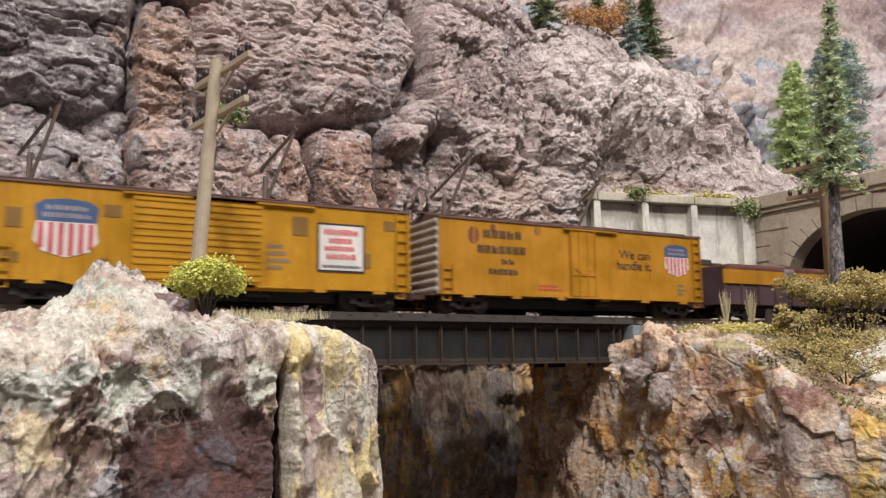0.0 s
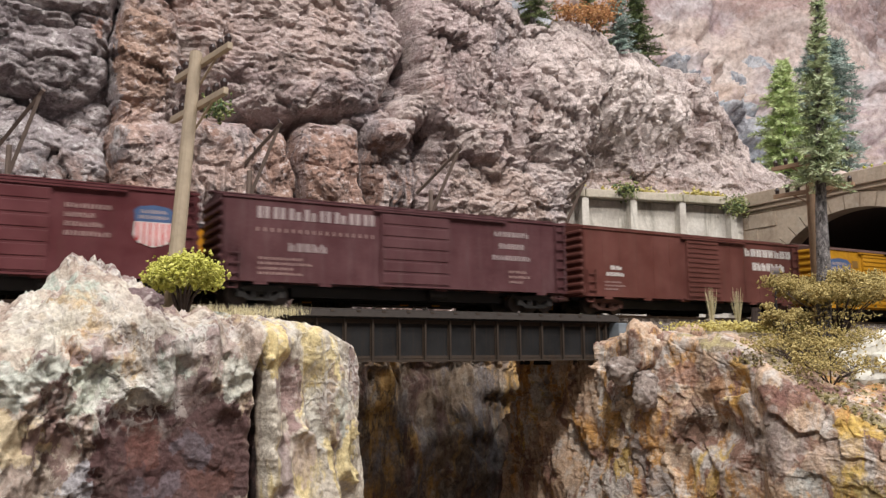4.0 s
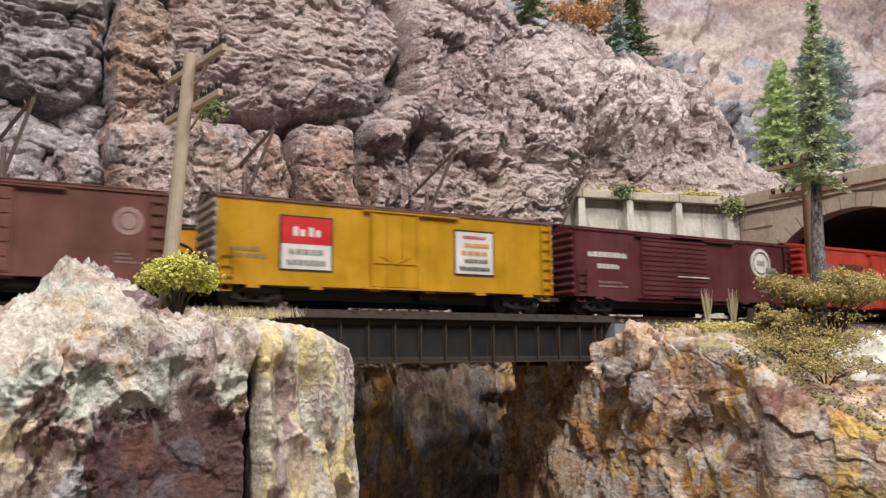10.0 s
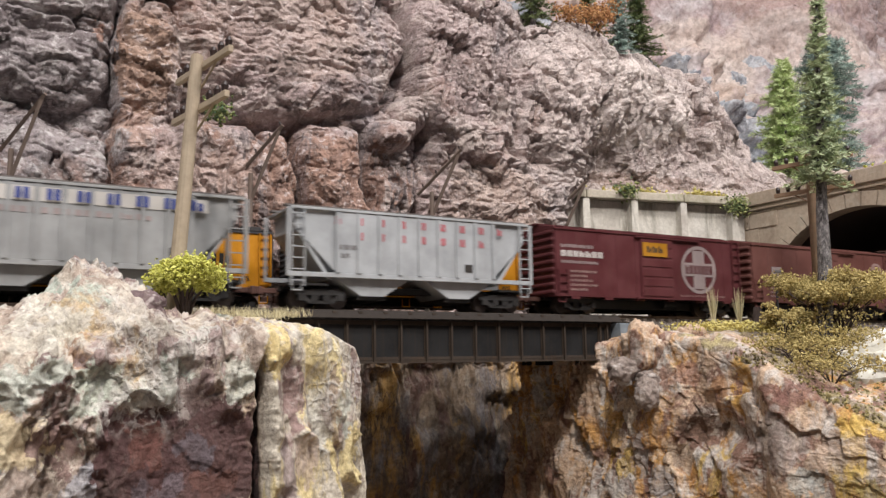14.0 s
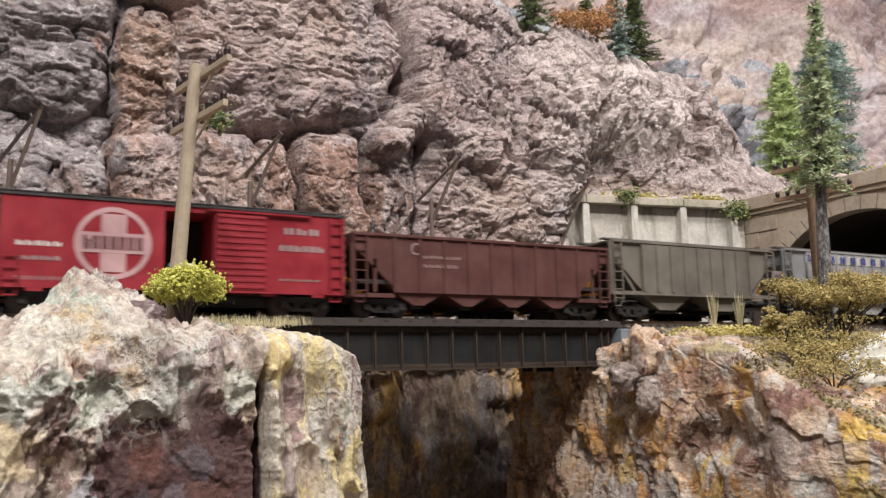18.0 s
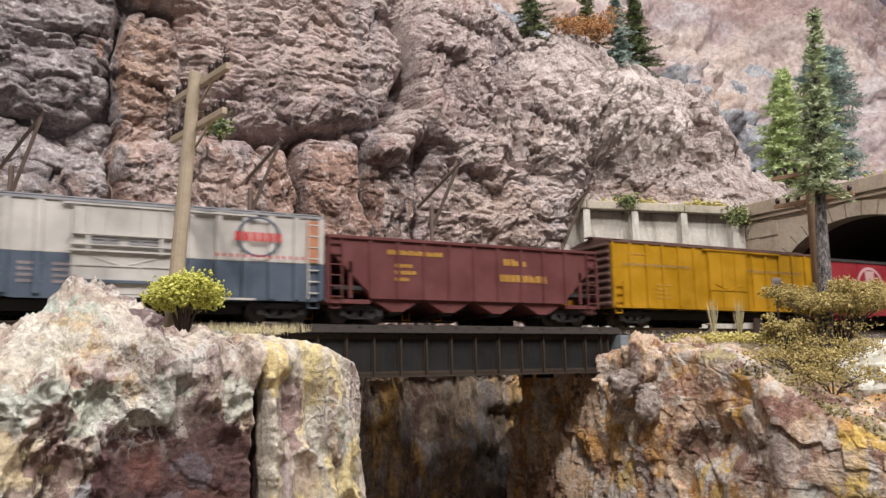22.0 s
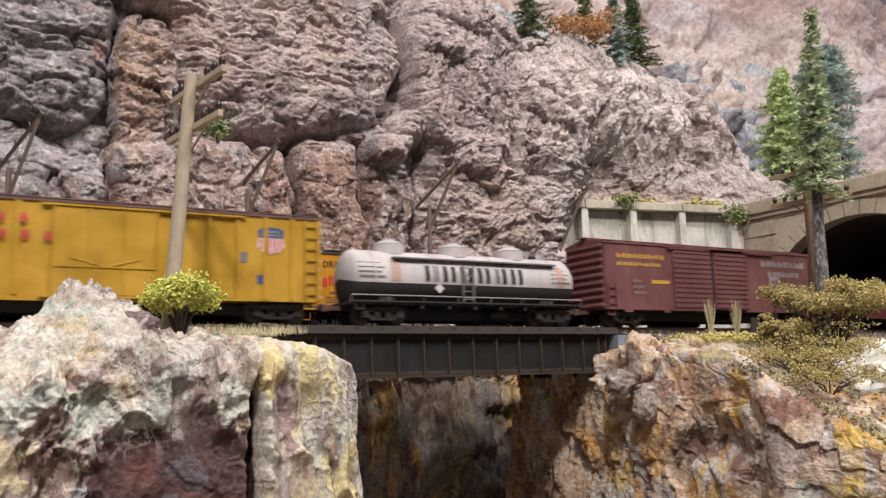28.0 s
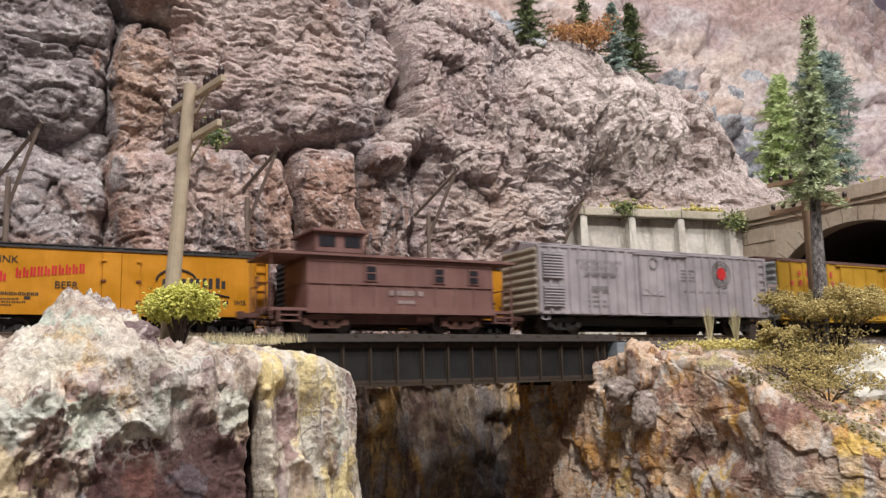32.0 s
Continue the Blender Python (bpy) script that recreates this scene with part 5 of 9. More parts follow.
def sideframe_mesh(material):
    bm = bmesh.new()
    y0, y1 = -0.0009, 0.0009
    bar_prism(bm, [(-0.0125, 0.0062), (0.0125, 0.0062), (0.0118, 0.0076), (0.0045, 0.0088), (-0.0045, 0.0088), (-0.0118, 0.0076)], y0, y1)
    bar_prism(bm, [(-0.0112, 0.0062), (-0.0080, 0.0062), (-0.0035, 0.0026), (-0.0062, 0.0022)], y0, y1)
    bar_prism(bm, [(0.0112, 0.0062), (0.0062, 0.0022), (0.0035, 0.0026), (0.0080, 0.0062)], y0, y1)
    bar_prism(bm, [(-0.0062, 0.0022), (0.0062, 0.0022), (0.0050, 0.0034), (-0.0050, 0.0034)], y0, y1)
    for s in (-1, 1):
        add_box(bm, s * 0.0095 - 0.0017, s * 0.0095 + 0.0017, -0.0017, 0.0010, 0.0034, 0.0066, 0.0003)
        add_rod(bm, (s * 0.0022, -0.0006, 0.0034), (s * 0.0022, -0.0006, 0.0062), 0.0009, seg=8)
        add_box(bm, s * 0.0040 - 0.0006, s * 0.0040 + 0.0006, -0.0012, 0.0010, 0.0030, 0.0066)
    return shared("sideframe", bm, material)


def wheelset_mesh():
    bm = bmesh.new()
    add_rod(bm, (0, -0.0115, 0.0048), (0, 0.0115, 0.0048), 0.0008, seg=8)
    for s in (-1, 1):
        add_rod(bm, (0, s * 0.0072, 0.0048), (0, s * 0.0092, 0.0048), 0.0048, 0.0047, seg=20)
        add_rod(bm, (0, s * 0.0066, 0.0048), (0, s * 0.0073, 0.0048), 0.0054, 0.0054, seg=20)
    return shared("wheelset", bm, MAT_WHEEL)


SIDEFRAME = {False: sideframe_mesh(MAT_BLACK), True: sideframe_mesh(MAT_TRUCK_RUST)}
WHEELSET = wheelset_mesh()
_b = box(-0.0030, 0.0030, -0.0115, 0.0115, 0.0045, 0.0082, 0.0005)
add_rod(_b, (0, 0, 0.008), (0, 0, 0.0098), 0.003)
BOLSTER = shared("truck", _b, MAT_BLACK)
_b = box(-0.0010, 0.0075, -0.0013, 0.0013, 0.0075, 0.0098, 0.0003)
add_box(_b, 0.0062, 0.0092, -0.0026, 0.0012, 0.0068, 0.0106, 0.0005)
COUPLER = shared("coupler", _b, MAT_TRUCK_RUST)
_b = bmesh.new()
for _s in (-1, 1):
    add_rod(_b, (_s * 0.0022, 0, 0.0), (_s * 0.0022, 0, 0.0040), 0.00035, seg=6)
add_rod(_b, (-0.0024, 0, 0.0), (0.0024, 0, 0.0), 0.00035, seg=6)
STIRRUP = _b
STIRRUPS = {}


def ladder(n, w, h):
    bm = bmesh.new()
    for s in (-1, 1):
        add_box(bm, s * w / 2 - 0.0003, s * w / 2 + 0.0003, -0.0010, 0.0, 0, h)
    for i in range(n):
        z = h * (i + 0.5) / n
        add_box(bm, -w / 2, w / 2, -0.0010, -0.0004, z - 0.00025, z + 0.00025)
    return bm


def running_gear(car, half, spread, rust=False, under=MAT_BLACK, sill=True, zb=0.009):
    for s in (-1, 1):
        t = part("truck", BOLSTER, None, car, m=pose(s * spread, 0, 0))
        for k in (-1, 1):
            part("sideframe", SIDEFRAME[rust], None, t, m=pose(0, k * 0.0125, 0, 0, 0, 0 if k < 0 else 180))
            part("wheelset", WHEELSET, None, t, m=pose(k * 0.0095, 0, 0))
        part("coupler", COUPLER, None, car, m=pose(s * half, 0, 0, 0, 0, 0 if s > 0 else 180))
    if sill:
        u = box(-half + 0.001, half - 0.001, -0.0045, 0.0045, zb - 0.0015, zb + 0.002)
        for x in np.linspace(-half * 0.45, half * 0.45, 5):
            add_box(u, x - 0.0008, x + 0.0008, -W / 2 + 0.001, W / 2 - 0.001, zb - 0.0005, zb + 0.0015)
        # two added blocks stand in for the deep shade under the car
        add_box(u, -half * 0.62, half * 0.62, -0.0060, 0.0060, zb - 0.0058, zb - 0.0014)
        add_box(u, -half * 0.50, half * 0.50, 0.0080, 0.0130, zb - 0.0062, zb - 0.0004)
        part("underframe_and_shade", u, under, car)
        bk = bmesh.new()
        add_rod(bk, (0.012, -0.010, zb - 0.0028), (0.022, -0.010, zb - 0.0028), 0.0024, seg=12)
        add_rod(bk, (-0.012, 0.008, zb - 0.0024), (-0.003, 0.008, zb - 0.0024), 0.0019, seg=12)
        add_rod(bk, (-half * 0.5, -0.004, zb - 0.003), (half * 0.5, -0.004, zb - 0.003), 0.0003, seg=5)
        part("brake_gear", bk, under, car)


def text_line(car, x0, x1, z0, z1, n, material, y=None, name="lettering", seed=1, parent=None, slant=0.0):
    """A line of lettering as n plain bars, with a gap after each."""
    bm = bmesh.new()
    y = -W / 2 - PLATE if y is None else y
    rs = random.Random(seed * 31 + n)
    w = (x1 - x0) / n
    for i in range(n):
        dz = slant * (i / max(1, n - 1))
        for k in range(2 if n < 13 else 1):
            p = x0 + w * (i + 0.06 + 0.44 * k)
            short = rs.choice((0.0, 0.0, 0.25)) * (z1 - z0)
            add_box(bm, p, p + w * 0.30, y, y + PLATE * 0.9, z0 + dz, z1 + dz - (short if k else 0))
    return part(name, bm, material, parent or car)


def words(car, text, x, z, material, y=None, name="lettering"):
    """Readable words in the built-in font, as a mesh."""
    me = WORDS[text].copy()
    me.materials.append(material)
    y = -W / 2 - PLATE if y is None else y
    me.transform(Matrix.Translation((x, y, z)) @ Matrix.Rotation(radians(90), 4, "X"))
    return part(name, me, None, car)


def disc(car, x, z, r, material, inner=0.0, y=None, name="emblem", seg=40, parent=None, sx=1.0):
    y = -W / 2 - PLATE if y is None else y
    bm = bmesh.new()
    n = seg
    o = [bm.verts.new((x + sx * r * math.cos(2 * math.pi * i / n), y, z + r * math.sin(2 * math.pi * i / n))) for i in range(n)]
    o2 = [bm.verts.new((v.co.x, y + PLATE, v.co.z)) for v in o]
    if inner:
        i1 = [bm.verts.new((x + sx * inner * math.cos(2 * math.pi * i / n), y, z + inner * math.sin(2 * math.pi * i / n))) for i in range(n)]
        for i in range(n):
            bm.faces.new((o[i], o[(i + 1) % n], i1[(i + 1) % n], i1[i]))
    else:
        bm.faces.new(o)
    for i in range(n):
        bm.faces.new((o[i], o2[i], o2[(i + 1) % n], o[(i + 1) % n]))
    bmesh.ops.recalc_face_normals(bm, faces=bm.faces[:])
    return part(name, bm, material, parent or car)


def plate(car, x0, x1, z0, z1, material, y=None, name="sign_plate", parent=None, thick=PLATE):
    y = -W / 2 - thick if y is None else y
    return part(name, box(x0, x1, y, y + thick, z0, z1), material, parent or car)


def shield(car, x0, x1, z0, z1):
    """A striped shield: blue head, red and white stripes below."""
    w, h = x1 - x0, z1 - z0
    cx = (x0 + x1) / 2
    zs = z0 + h * 0.60
    body = prism([(cx, z0), (x1 - w * 0.14, z0 + h * 0.10), (x1, z0 + h * 0.28), (x1 - w * 0.04, zs), (x0 + w * 0.04, zs), (x0, z0 + h * 0.28), (x0 + w * 0.14, z0 + h * 0.10)], -W / 2 - PLATE, -W / 2)
    e = part("emblem", body, MAT_WHITE, car, "white shield with red stripes and a blue head")
    head = prism([(x0 + w * 0.04, zs), (x1 - w * 0.04, zs), (x1, z0 + h * 0.86), (x1 - w * 0.14, z1 - h * 0.04), (cx, z1), (x0 + w * 0.14, z1 - h * 0.04), (x0, z0 + h * 0.86)], -W / 2 - 1.3 * PLATE, -W / 2)
    part("shield_head", head, MAT_BLUE, e)
    for k in range(6):
        a = x0 + w * (0.07 + 0.155 * k)
        d = abs((a + w * 0.04) - cx) / (w / 2)
        part("stripe", box(a, a + w * 0.075, -W / 2 - 1.5 * PLATE, -W / 2, z0 + h * (0.03 + 0.20 * d * d), zs - h * 0.02), MAT_STRIPE, e)
    text_line(car, x0 + w * 0.16, x1 - w * 0.16, z0 + h * 0.80, z0 + h * 0.88, 5, MAT_PALE, -W / 2 - 1.6 * PLATE, "shield_bar", 3, e)
    text_line(car, x0 + w * 0.12, x1 - w * 0.12, z0 + h * 0.67, z0 + h * 0.75, 7, MAT_PALE, -W / 2 - 1.6 * PLATE, "shield_bar", 4, e)


MAT_WHITE = paint("lettering_white", (0.62, 0.60, 0.58), 0.6, 0.2)
MAT_PALE = paint("lettering_pale", (0.30, 0.245, 0.245), 0.6, 0.3)
MAT_ROSE = paint("lettering_rose", (0.48, 0.30, 0.31), 0.6, 0.25)
MAT_FAINT = paint("lettering_faint", (0.26, 0.17, 0.16), 0.7, 0.2)
MAT_INK = paint("lettering_black", (0.035, 0.030, 0.028), 0.6, 0.2)
MAT_BLUE = paint("emblem_blue", (0.05, 0.09, 0.19), 0.5, 0.2)
MAT_STRIPE = paint("emblem_red", (0.48, 0.05, 0.06), 0.5, 0.2)
MAT_YELLOW_LET = paint("lettering_yellow", (0.50, 0.28, 0.05), 0.6, 0.2)
MAT_RED_LET = paint("lettering_red", (0.50, 0.025, 0.03), 0.5, 0.15)
MAT_FADED_RED = paint("lettering_faded_red", (0.42, 0.10, 0.12), 0.6, 0.3)
MAT_BLUE_LET = paint("lettering_blue", (0.05, 0.07, 0.24), 0.5, 0.15)
MAT_GREY_LET = paint("lettering_grey", (0.16, 0.15, 0.15), 0.6, 0.15)
MAT_ROOF_BROWN = paint("roof_brown", (0.13, 0.075, 0.065), 0.7, 0.4)
MAT_ROOF_GREY = paint("roof_walk_grey", (0.13, 0.115, 0.11), 0.7, 0.4)
MAT_ROOF_DARK = paint("roof_black", (0.04, 0.038, 0.04), 0.7, 0.4, (0.12, 0.10, 0.09))
MAT_YEL_FRESH = paint("car_yellow", (0.43, 0.225, 0.008), 0.45, 0.18)
MAT_YEL_OLD = paint("car_yellow_worn", (0.41, 0.200, 0.008), 0.55, 0.55, (0.16, 0.06, 0.02))
MAT_YEL_PALE = paint("car_yellow_pale", (0.43, 0.245, 0.025), 0.5, 0.5, (0.24, 0.11, 0.03))
MAT_YEL_WARM = paint("car_yellow_warm", (0.39, 0.180, 0.012), 0.5, 0.45, (0.20, 0.07, 0.03))
MAT_ORANGE = paint("reefer_orange", (0.488, 0.207, 0.011), 0.45, 0.25, (0.25, 0.09, 0.02))
MAT_BROWN1 = paint("car_brown", (0.115, 0.038, 0.031), 0.55, 0.3)
MAT_BROWN2 = paint("car_maroon", (0.092, 0.022, 0.026), 0.5, 0.25)
MAT_BROWN3 = paint("car_purple_brown", (0.081, 0.030, 0.034), 0.55, 0.35, (0.15, 0.11, 0.11))
MAT_BROWN4 = paint("car_red_brown", (0.126, 0.048, 0.041), 0.6, 0.35, (0.10, 0.06, 0.05))
MAT_DUSTY = paint("car_dusty_maroon", (0.145, 0.056, 0.056), 0.6, 0.35, (0.22, 0.14, 0.13))
MAT_BROWN5 = paint("car_dull_brown", (0.096, 0.037, 0.033), 0.6, 0.4, (0.12, 0.08, 0.07))
MAT_ORANGE_RED = paint("car_orange_red", (0.370, 0.041, 0.026), 0.45, 0.25, (0.20, 0.03, 0.02))
MAT_RED = paint("car_red", (0.266, 0.022, 0.033), 0.45, 0.2)
MAT_SILVER = paint("car_silver", (0.36, 0.325, 0.35), 0.45, 0.2, (0.24, 0.21, 0.21), 0.1)
MAT_SILVER_TANK = paint("tank_silver", (0.46, 0.42, 0.42), 0.55, 0.25, (0.30, 0.26, 0.24))
MAT_OFFWHITE = paint("car_white", (0.488, 0.466, 0.444), 0.5, 0.2, (0.4, 0.33, 0.28))
MAT_SLATE = paint("car_slate", (0.075, 0.098, 0.135), 0.5, 0.2)
MAT_GREY1 = paint("hopper_grey", (0.37, 0.385, 0.405), 0.5, 0.3, (0.20, 0.19, 0.18))
MAT_GREY2 = paint("hopper_pale_grey", (0.29, 0.295, 0.30), 0.55, 0.35, (0.18, 0.16, 0.15))
MAT_GREY3 = paint("hopper_tan_grey", (0.170, 0.152, 0.130), 0.6, 0.35, (0.12, 0.10, 0.08))
MAT_CABOOSE = paint("caboose_brown", (0.155, 0.078, 0.070), 0.65, 0.3, (0.30, 0.22, 0.20))
MAT_RUSTY = paint("rust_patch", (0.16, 0.055, 0.025), 0.8, 0.4)
MAT_RUST_STAIN = paint("rust_stain", (0.42, 0.27, 0.22), 0.7, 0.5, (0.5, 0.44, 0.41))
MAT_GREYGRILLE = plain("grille_grey", (0.20, 0.20, 0.21), 0.6)
MAT_GLASS = plain("dark_window", (0.02, 0.02, 0.025), 0.15)
MAT_INSIDE_SHADE = plain("interior_shade", (0.02, 0.013, 0.012), 0.9)
MAT_WOOD_END = paint("end_bare_metal", (0.42, 0.38, 0.34), 0.6, 0.5, (0.15, 0.09, 0.06))
MAT_GALV = paint("end_galvanised", (0.26, 0.265, 0.29), 0.5, 0.5, (0.30, 0.24, 0.19))
MAT_SCRAP = paint("scrap_bundle", (0.20, 0.115, 0.09), 0.8, 0.5)
MAT_FIG_A = plain("figure_teal", (0.10, 0.22, 0.24), 0.7)
MAT_GREYPATCH = paint("overpaint_patch", (0.20, 0.11, 0.03), 0.6, 0.3)


def end_panel(car, s, half, zb, ze, material, ridges=9, name="end_panel"):
    """The pressed end of a car, with horizontal ridges."""
    bm = box(s * half - 0.0006, s * half + 0.0006, -W / 2 + 0.0006, W / 2 - 0.0006, zb, ze + 0.0005)
    e = part(name, bm, material, car)
    h = (ze - zb) / ridges
    ridge = bmesh.new()
    bmesh.ops.create_cone(ridge, cap_ends=True, segments=10, radius1=h * 0.34, radius2=h * 0.34, depth=W - 0.0042, matrix=Matrix.Rotation(radians(90), 4, "X"))
    bmesh.ops.create_uvsphere(ridge, u_segments=8, v_segments=6, radius=h * 0.34, matrix=Matrix.Translation((0, -W / 2 + 0.0021, 0)))
    me = bpy.data.meshes.new("ridge")
    ridge.to_mesh(me)
    ridge.free()
    me.materials.append(material)
    for i in range(ridges):
        part("ridge", me, None, e, m=pose(s * (half + 0.0004), 0, zb + h * (i + 0.5)))
    return e


def roof(car, half, ze, material, rise=0.0030, ribs=12, board=True, board_mat=None, ov=0.0006):
    bm = bmesh.new()
    prof = [(-W / 2 - ov, ze - 0.0006), (-W / 2 - ov, ze + 0.0004), (-W / 4, ze + rise * 0.62), (0, ze + rise), (W / 4, ze + rise * 0.62), (W / 2 + ov, ze + 0.0004), (W / 2 + ov, ze - 0.0006)]
    a = [bm.verts.new((-half - 0.0008, y, z)) for y, z in prof]
    b = [bm.verts.new((half + 0.0008, y, z)) for y, z in prof]
    n = len(prof)
    for i in range(n):
        bm.faces.new((a[i], a[(i + 1) % n], b[(i + 1) % n], b[i]))
    bm.faces.new(a[::-1])
    bm.faces.new(b)
    bmesh.ops.recalc_face_normals(bm, faces=bm.faces[:])
    for k in range(ribs + 1):
        x = -half + 2 * half * k / ribs
        for s in (-1, 1):
            add_rod(bm, (x, s * (W / 2 + ov * 0.5), ze + 0.0004), (x, s * W / 4, ze + rise * 0.62 + 0.0001), 0.00045, seg=5)
            add_rod(bm, (x, s * W / 4, ze + rise * 0.62 + 0.0001), (x, s * 0.001, ze + rise), 0.00045, seg=5)
    r = part("roof", bm, material, car)
    if board:
        bd = bmesh.new()
        for y in (-0.0022, 0.0, 0.0022):
            add_box(bd, -half - 0.003, half + 0.003, y - 0.0009, y + 0.0009, ze + rise + 0.0008, ze + rise + 0.0013)
        for x in np.linspace(-half, half, 9):
            add_box(bd, x - 0.0004, x + 0.0004, -0.003, 0.003, ze + rise - 0.0002, ze + rise + 0.0009)
        part("running_board", bd, board_mat or material, car)
    return r


def door(car, x0, x1, z0, z1, material, style="ribs", out=0.0011, name="door"):
    for side in (-1, 1):
        bm = bmesh.new()
        y0, y1 = (-W / 2 - out, -W / 2 + 0.0002) if side < 0 else (W / 2 - 0.0002, W / 2 + out)
        add_box(bm, x0, x1, y0, y1, z0, z1, 0.0001)
        yf = y0 if side < 0 else y1
        d = part(name, bm, material, car)
        if side > 0:
            style = "plain"
        if style == "ribs":
            n = 12
            me = bpy.data.meshes.new("rib")
            rib = box(x0 + 0.0006, x1 - 0.0006, yf - 0.0004, yf + 0.0004, -0.0006, 0.0006, 0.0002)
            rib.to_mesh(me)
            rib.free()
            me.materials.append(material)
            for i in range(n):
                part("rib", me, None, d, m=pose(0, 0, z0 + (z1 - z0) * (i + 0.5) / n))
        elif style == "panels":
            for i in range(6):
                a, b = z0 + (z1 - z0) * i / 6, z0 + (z1 - z0) * (i + 1) / 6
                part("panel", box(x0 + 0.0010, x1 - 0.0010, yf - 0.0003, yf + 0.0003, a + 0.0006, b - 0.0006, 0.0002), material, d)
        elif style == "plug":
            for x in (x0 + 0.0008, x1 - 0.0008, (x0 * 2 + x1) / 3, (x0 + 2 * x1) / 3):
                part("lock_rod", box(x - 0.0003, x + 0.0003, yf - 0.0005, yf + 0.0005, z0, z1), material, d)
            zc = z0 + (z1 - z0) * 0.32
            part("crossbar", box(x0, x1, yf - 0.0004, yf + 0.0004, zc - 0.0003, zc + 0.0003), material, d)
            for s in (-1, 1):
                crank = bmesh.new()
                add_rod(crank, ((x0 + x1) / 2, yf, zc), ((x0 + x1) / 2 + s * (x1 - x0) * 0.32, yf, zc + 0.0035), 0.0004, seg=5)
                part("crank", crank, material, d)
        rail = box(x0 - 0.004, x1 + (x1 - x0) * 0.9, yf - 0.0006 if side < 0 else yf - 0.0006, yf + 0.0006, z1 + 0.0003, z1 + 0.0011)
        part("door_rail", rail, material, car)
        rail = box(x0 - 0.004, x1 + (x1 - x0) * 0.9, yf - 0.0006, yf + 0.0006, z0 - 0.0012, z0 - 0.0003)
        part("door_rail", rail, material, car)


def stirrup(car, x, zb, material, side=-1):
    key = material.name
    if key not in STIRRUPS:
        me = bpy.data.meshes.new("step")
        STIRRUP.to_mesh(me)
        me.materials.append(material)
        STIRRUPS[key] = me
    part("step", STIRRUPS[key], None, car, m=pose(x, side * (W / 2 - 0.0008), zb - 0.0032))


def boxcar(label, L, zb, ze, side, roof_mat=None, end_mat=None, doors=((-0.010, 0.010),), style="ribs", door_mat=None, seams=10, posts=0, fish=0.0,
           rust=False, ridges=9, ladder_mat=None, spread=None, tabs=True, opening=None, lad=True, lower=None, split=0.0, category="boxcar", name="boxcar"):
    car = thing(name, label, category, group="cars of the freight train")
    half = L / 2
    roof_mat, end_mat, door_mat, ladder_mat = roof_mat or side, end_mat or side, door_mat or side, ladder_mat or side
    if opening:
        o0, o1 = opening
        b = box(-half, o0, -W / 2, W / 2, zb, ze)
        add_box(b, o1, half, -W / 2, W / 2, zb, ze)
        add_box(b, o0, o1, W / 2 - 0.002, W / 2, zb, ze)
        add_box(b, o0, o1, -W / 2, W / 2 - 0.002, zb, zb + 0.0020)
        add_box(b, o0, o1, -W / 2, W / 2 - 0.002, ze - 0.003, ze)
        part("body", b, side, car)
        # near-black block gives the inside its shade
        part("interior", box(o0 + 0.0002, o1 - 0.0002, 0.006, W / 2 - 0.0022, zb + 0.0022, ze - 0.0032), MAT_INSIDE_SHADE, car)
    elif split:
        part("body", box(-half, half, -W / 2, W / 2, split, ze, 0.0003), side, car)
        part("lower_body", box(-half, half, -W / 2, W / 2, zb, split - 0.00005), lower, car)
    else:
        part("body", box(-half, half, -W / 2, W / 2, zb, ze, 0.0003), side, car)
    # side sill, with a deeper middle on some cars
    pts = [(-half, zb + 0.0012), (half, zb + 0.0012), (half, zb - 0.0002)]
    if fish:
        d0, d1 = doors[0][0] - 0.020, doors[-1][1] + 0.020
        pts += [(d1 + 0.008, zb - 0.0002), (d1, zb - fish), (d0, zb - fish), (d0 - 0.008, zb - 0.0002)]
    pts += [(-half, zb - 0.0002)]
    low = lower or side
    for y0, y1 in ((-W / 2 - 0.0004, -W / 2 + 0.0004), (W / 2 - 0.0004, W / 2 + 0.0004)):
        part("side_sill", prism(pts, y0, y1), low, car)
    if tabs:
        n = 6
        for i in range(n):
            x = -half * 0.82 + 1.64 * half * i / (n - 1)
            part("sill_tab", box(x - 0.0030, x + 0.0030, -W / 2 - 0.0003, -W / 2 + 0.0003, zb - 0.0016, zb), low, car)
    # riveted seams or pressed posts
    if seams:
        for i in range(seams + 1):
            x = -half + 0.0004 + (L - 0.0008) * i / seams
            if any(a - 0.001 < x < b + 0.001 for a, b in doors) or (opening and opening[0] - 0.001 < x < opening[1] + 0.001):
                continue
            part("side_seam", box(x - 0.0004, x + 0.0004, -W / 2 - 0.00012, -W / 2 + 0.00012, zb + 0.001, ze - 0.001), side, car)
    if posts:
        post_out, post_w = (0.0013, 0.0013) if split else (0.0009, 0.0009)
        for i in range(posts + 1):
            x = -half + 0.0008 + (L - 0.0016) * i / posts
            if any(a - 0.001 < x < b + 0.001 for a, b in doors):
                continue
            if split:
                p = part("side_post", box(x - post_w, x + post_w, -W / 2 - post_out, W / 2 + post_out, split, ze - 0.0008, 0.0002), side, car)
                part("lower_post", box(x - post_w, x + post_w, -W / 2 - post_out, W / 2 + post_out, zb + 0.0004, split - 0.00005), lower, p)
            else:
                part("side_post", box(x - post_w, x + post_w, -W / 2 - post_out, W / 2 + post_out, zb + 0.0004, ze - 0.0008, 0.0002), side, car)
    for s in (-1, 1):
        end_panel(car, s, half, zb, ze, end_mat, ridges)
    roof(car, half, ze, roof_mat)
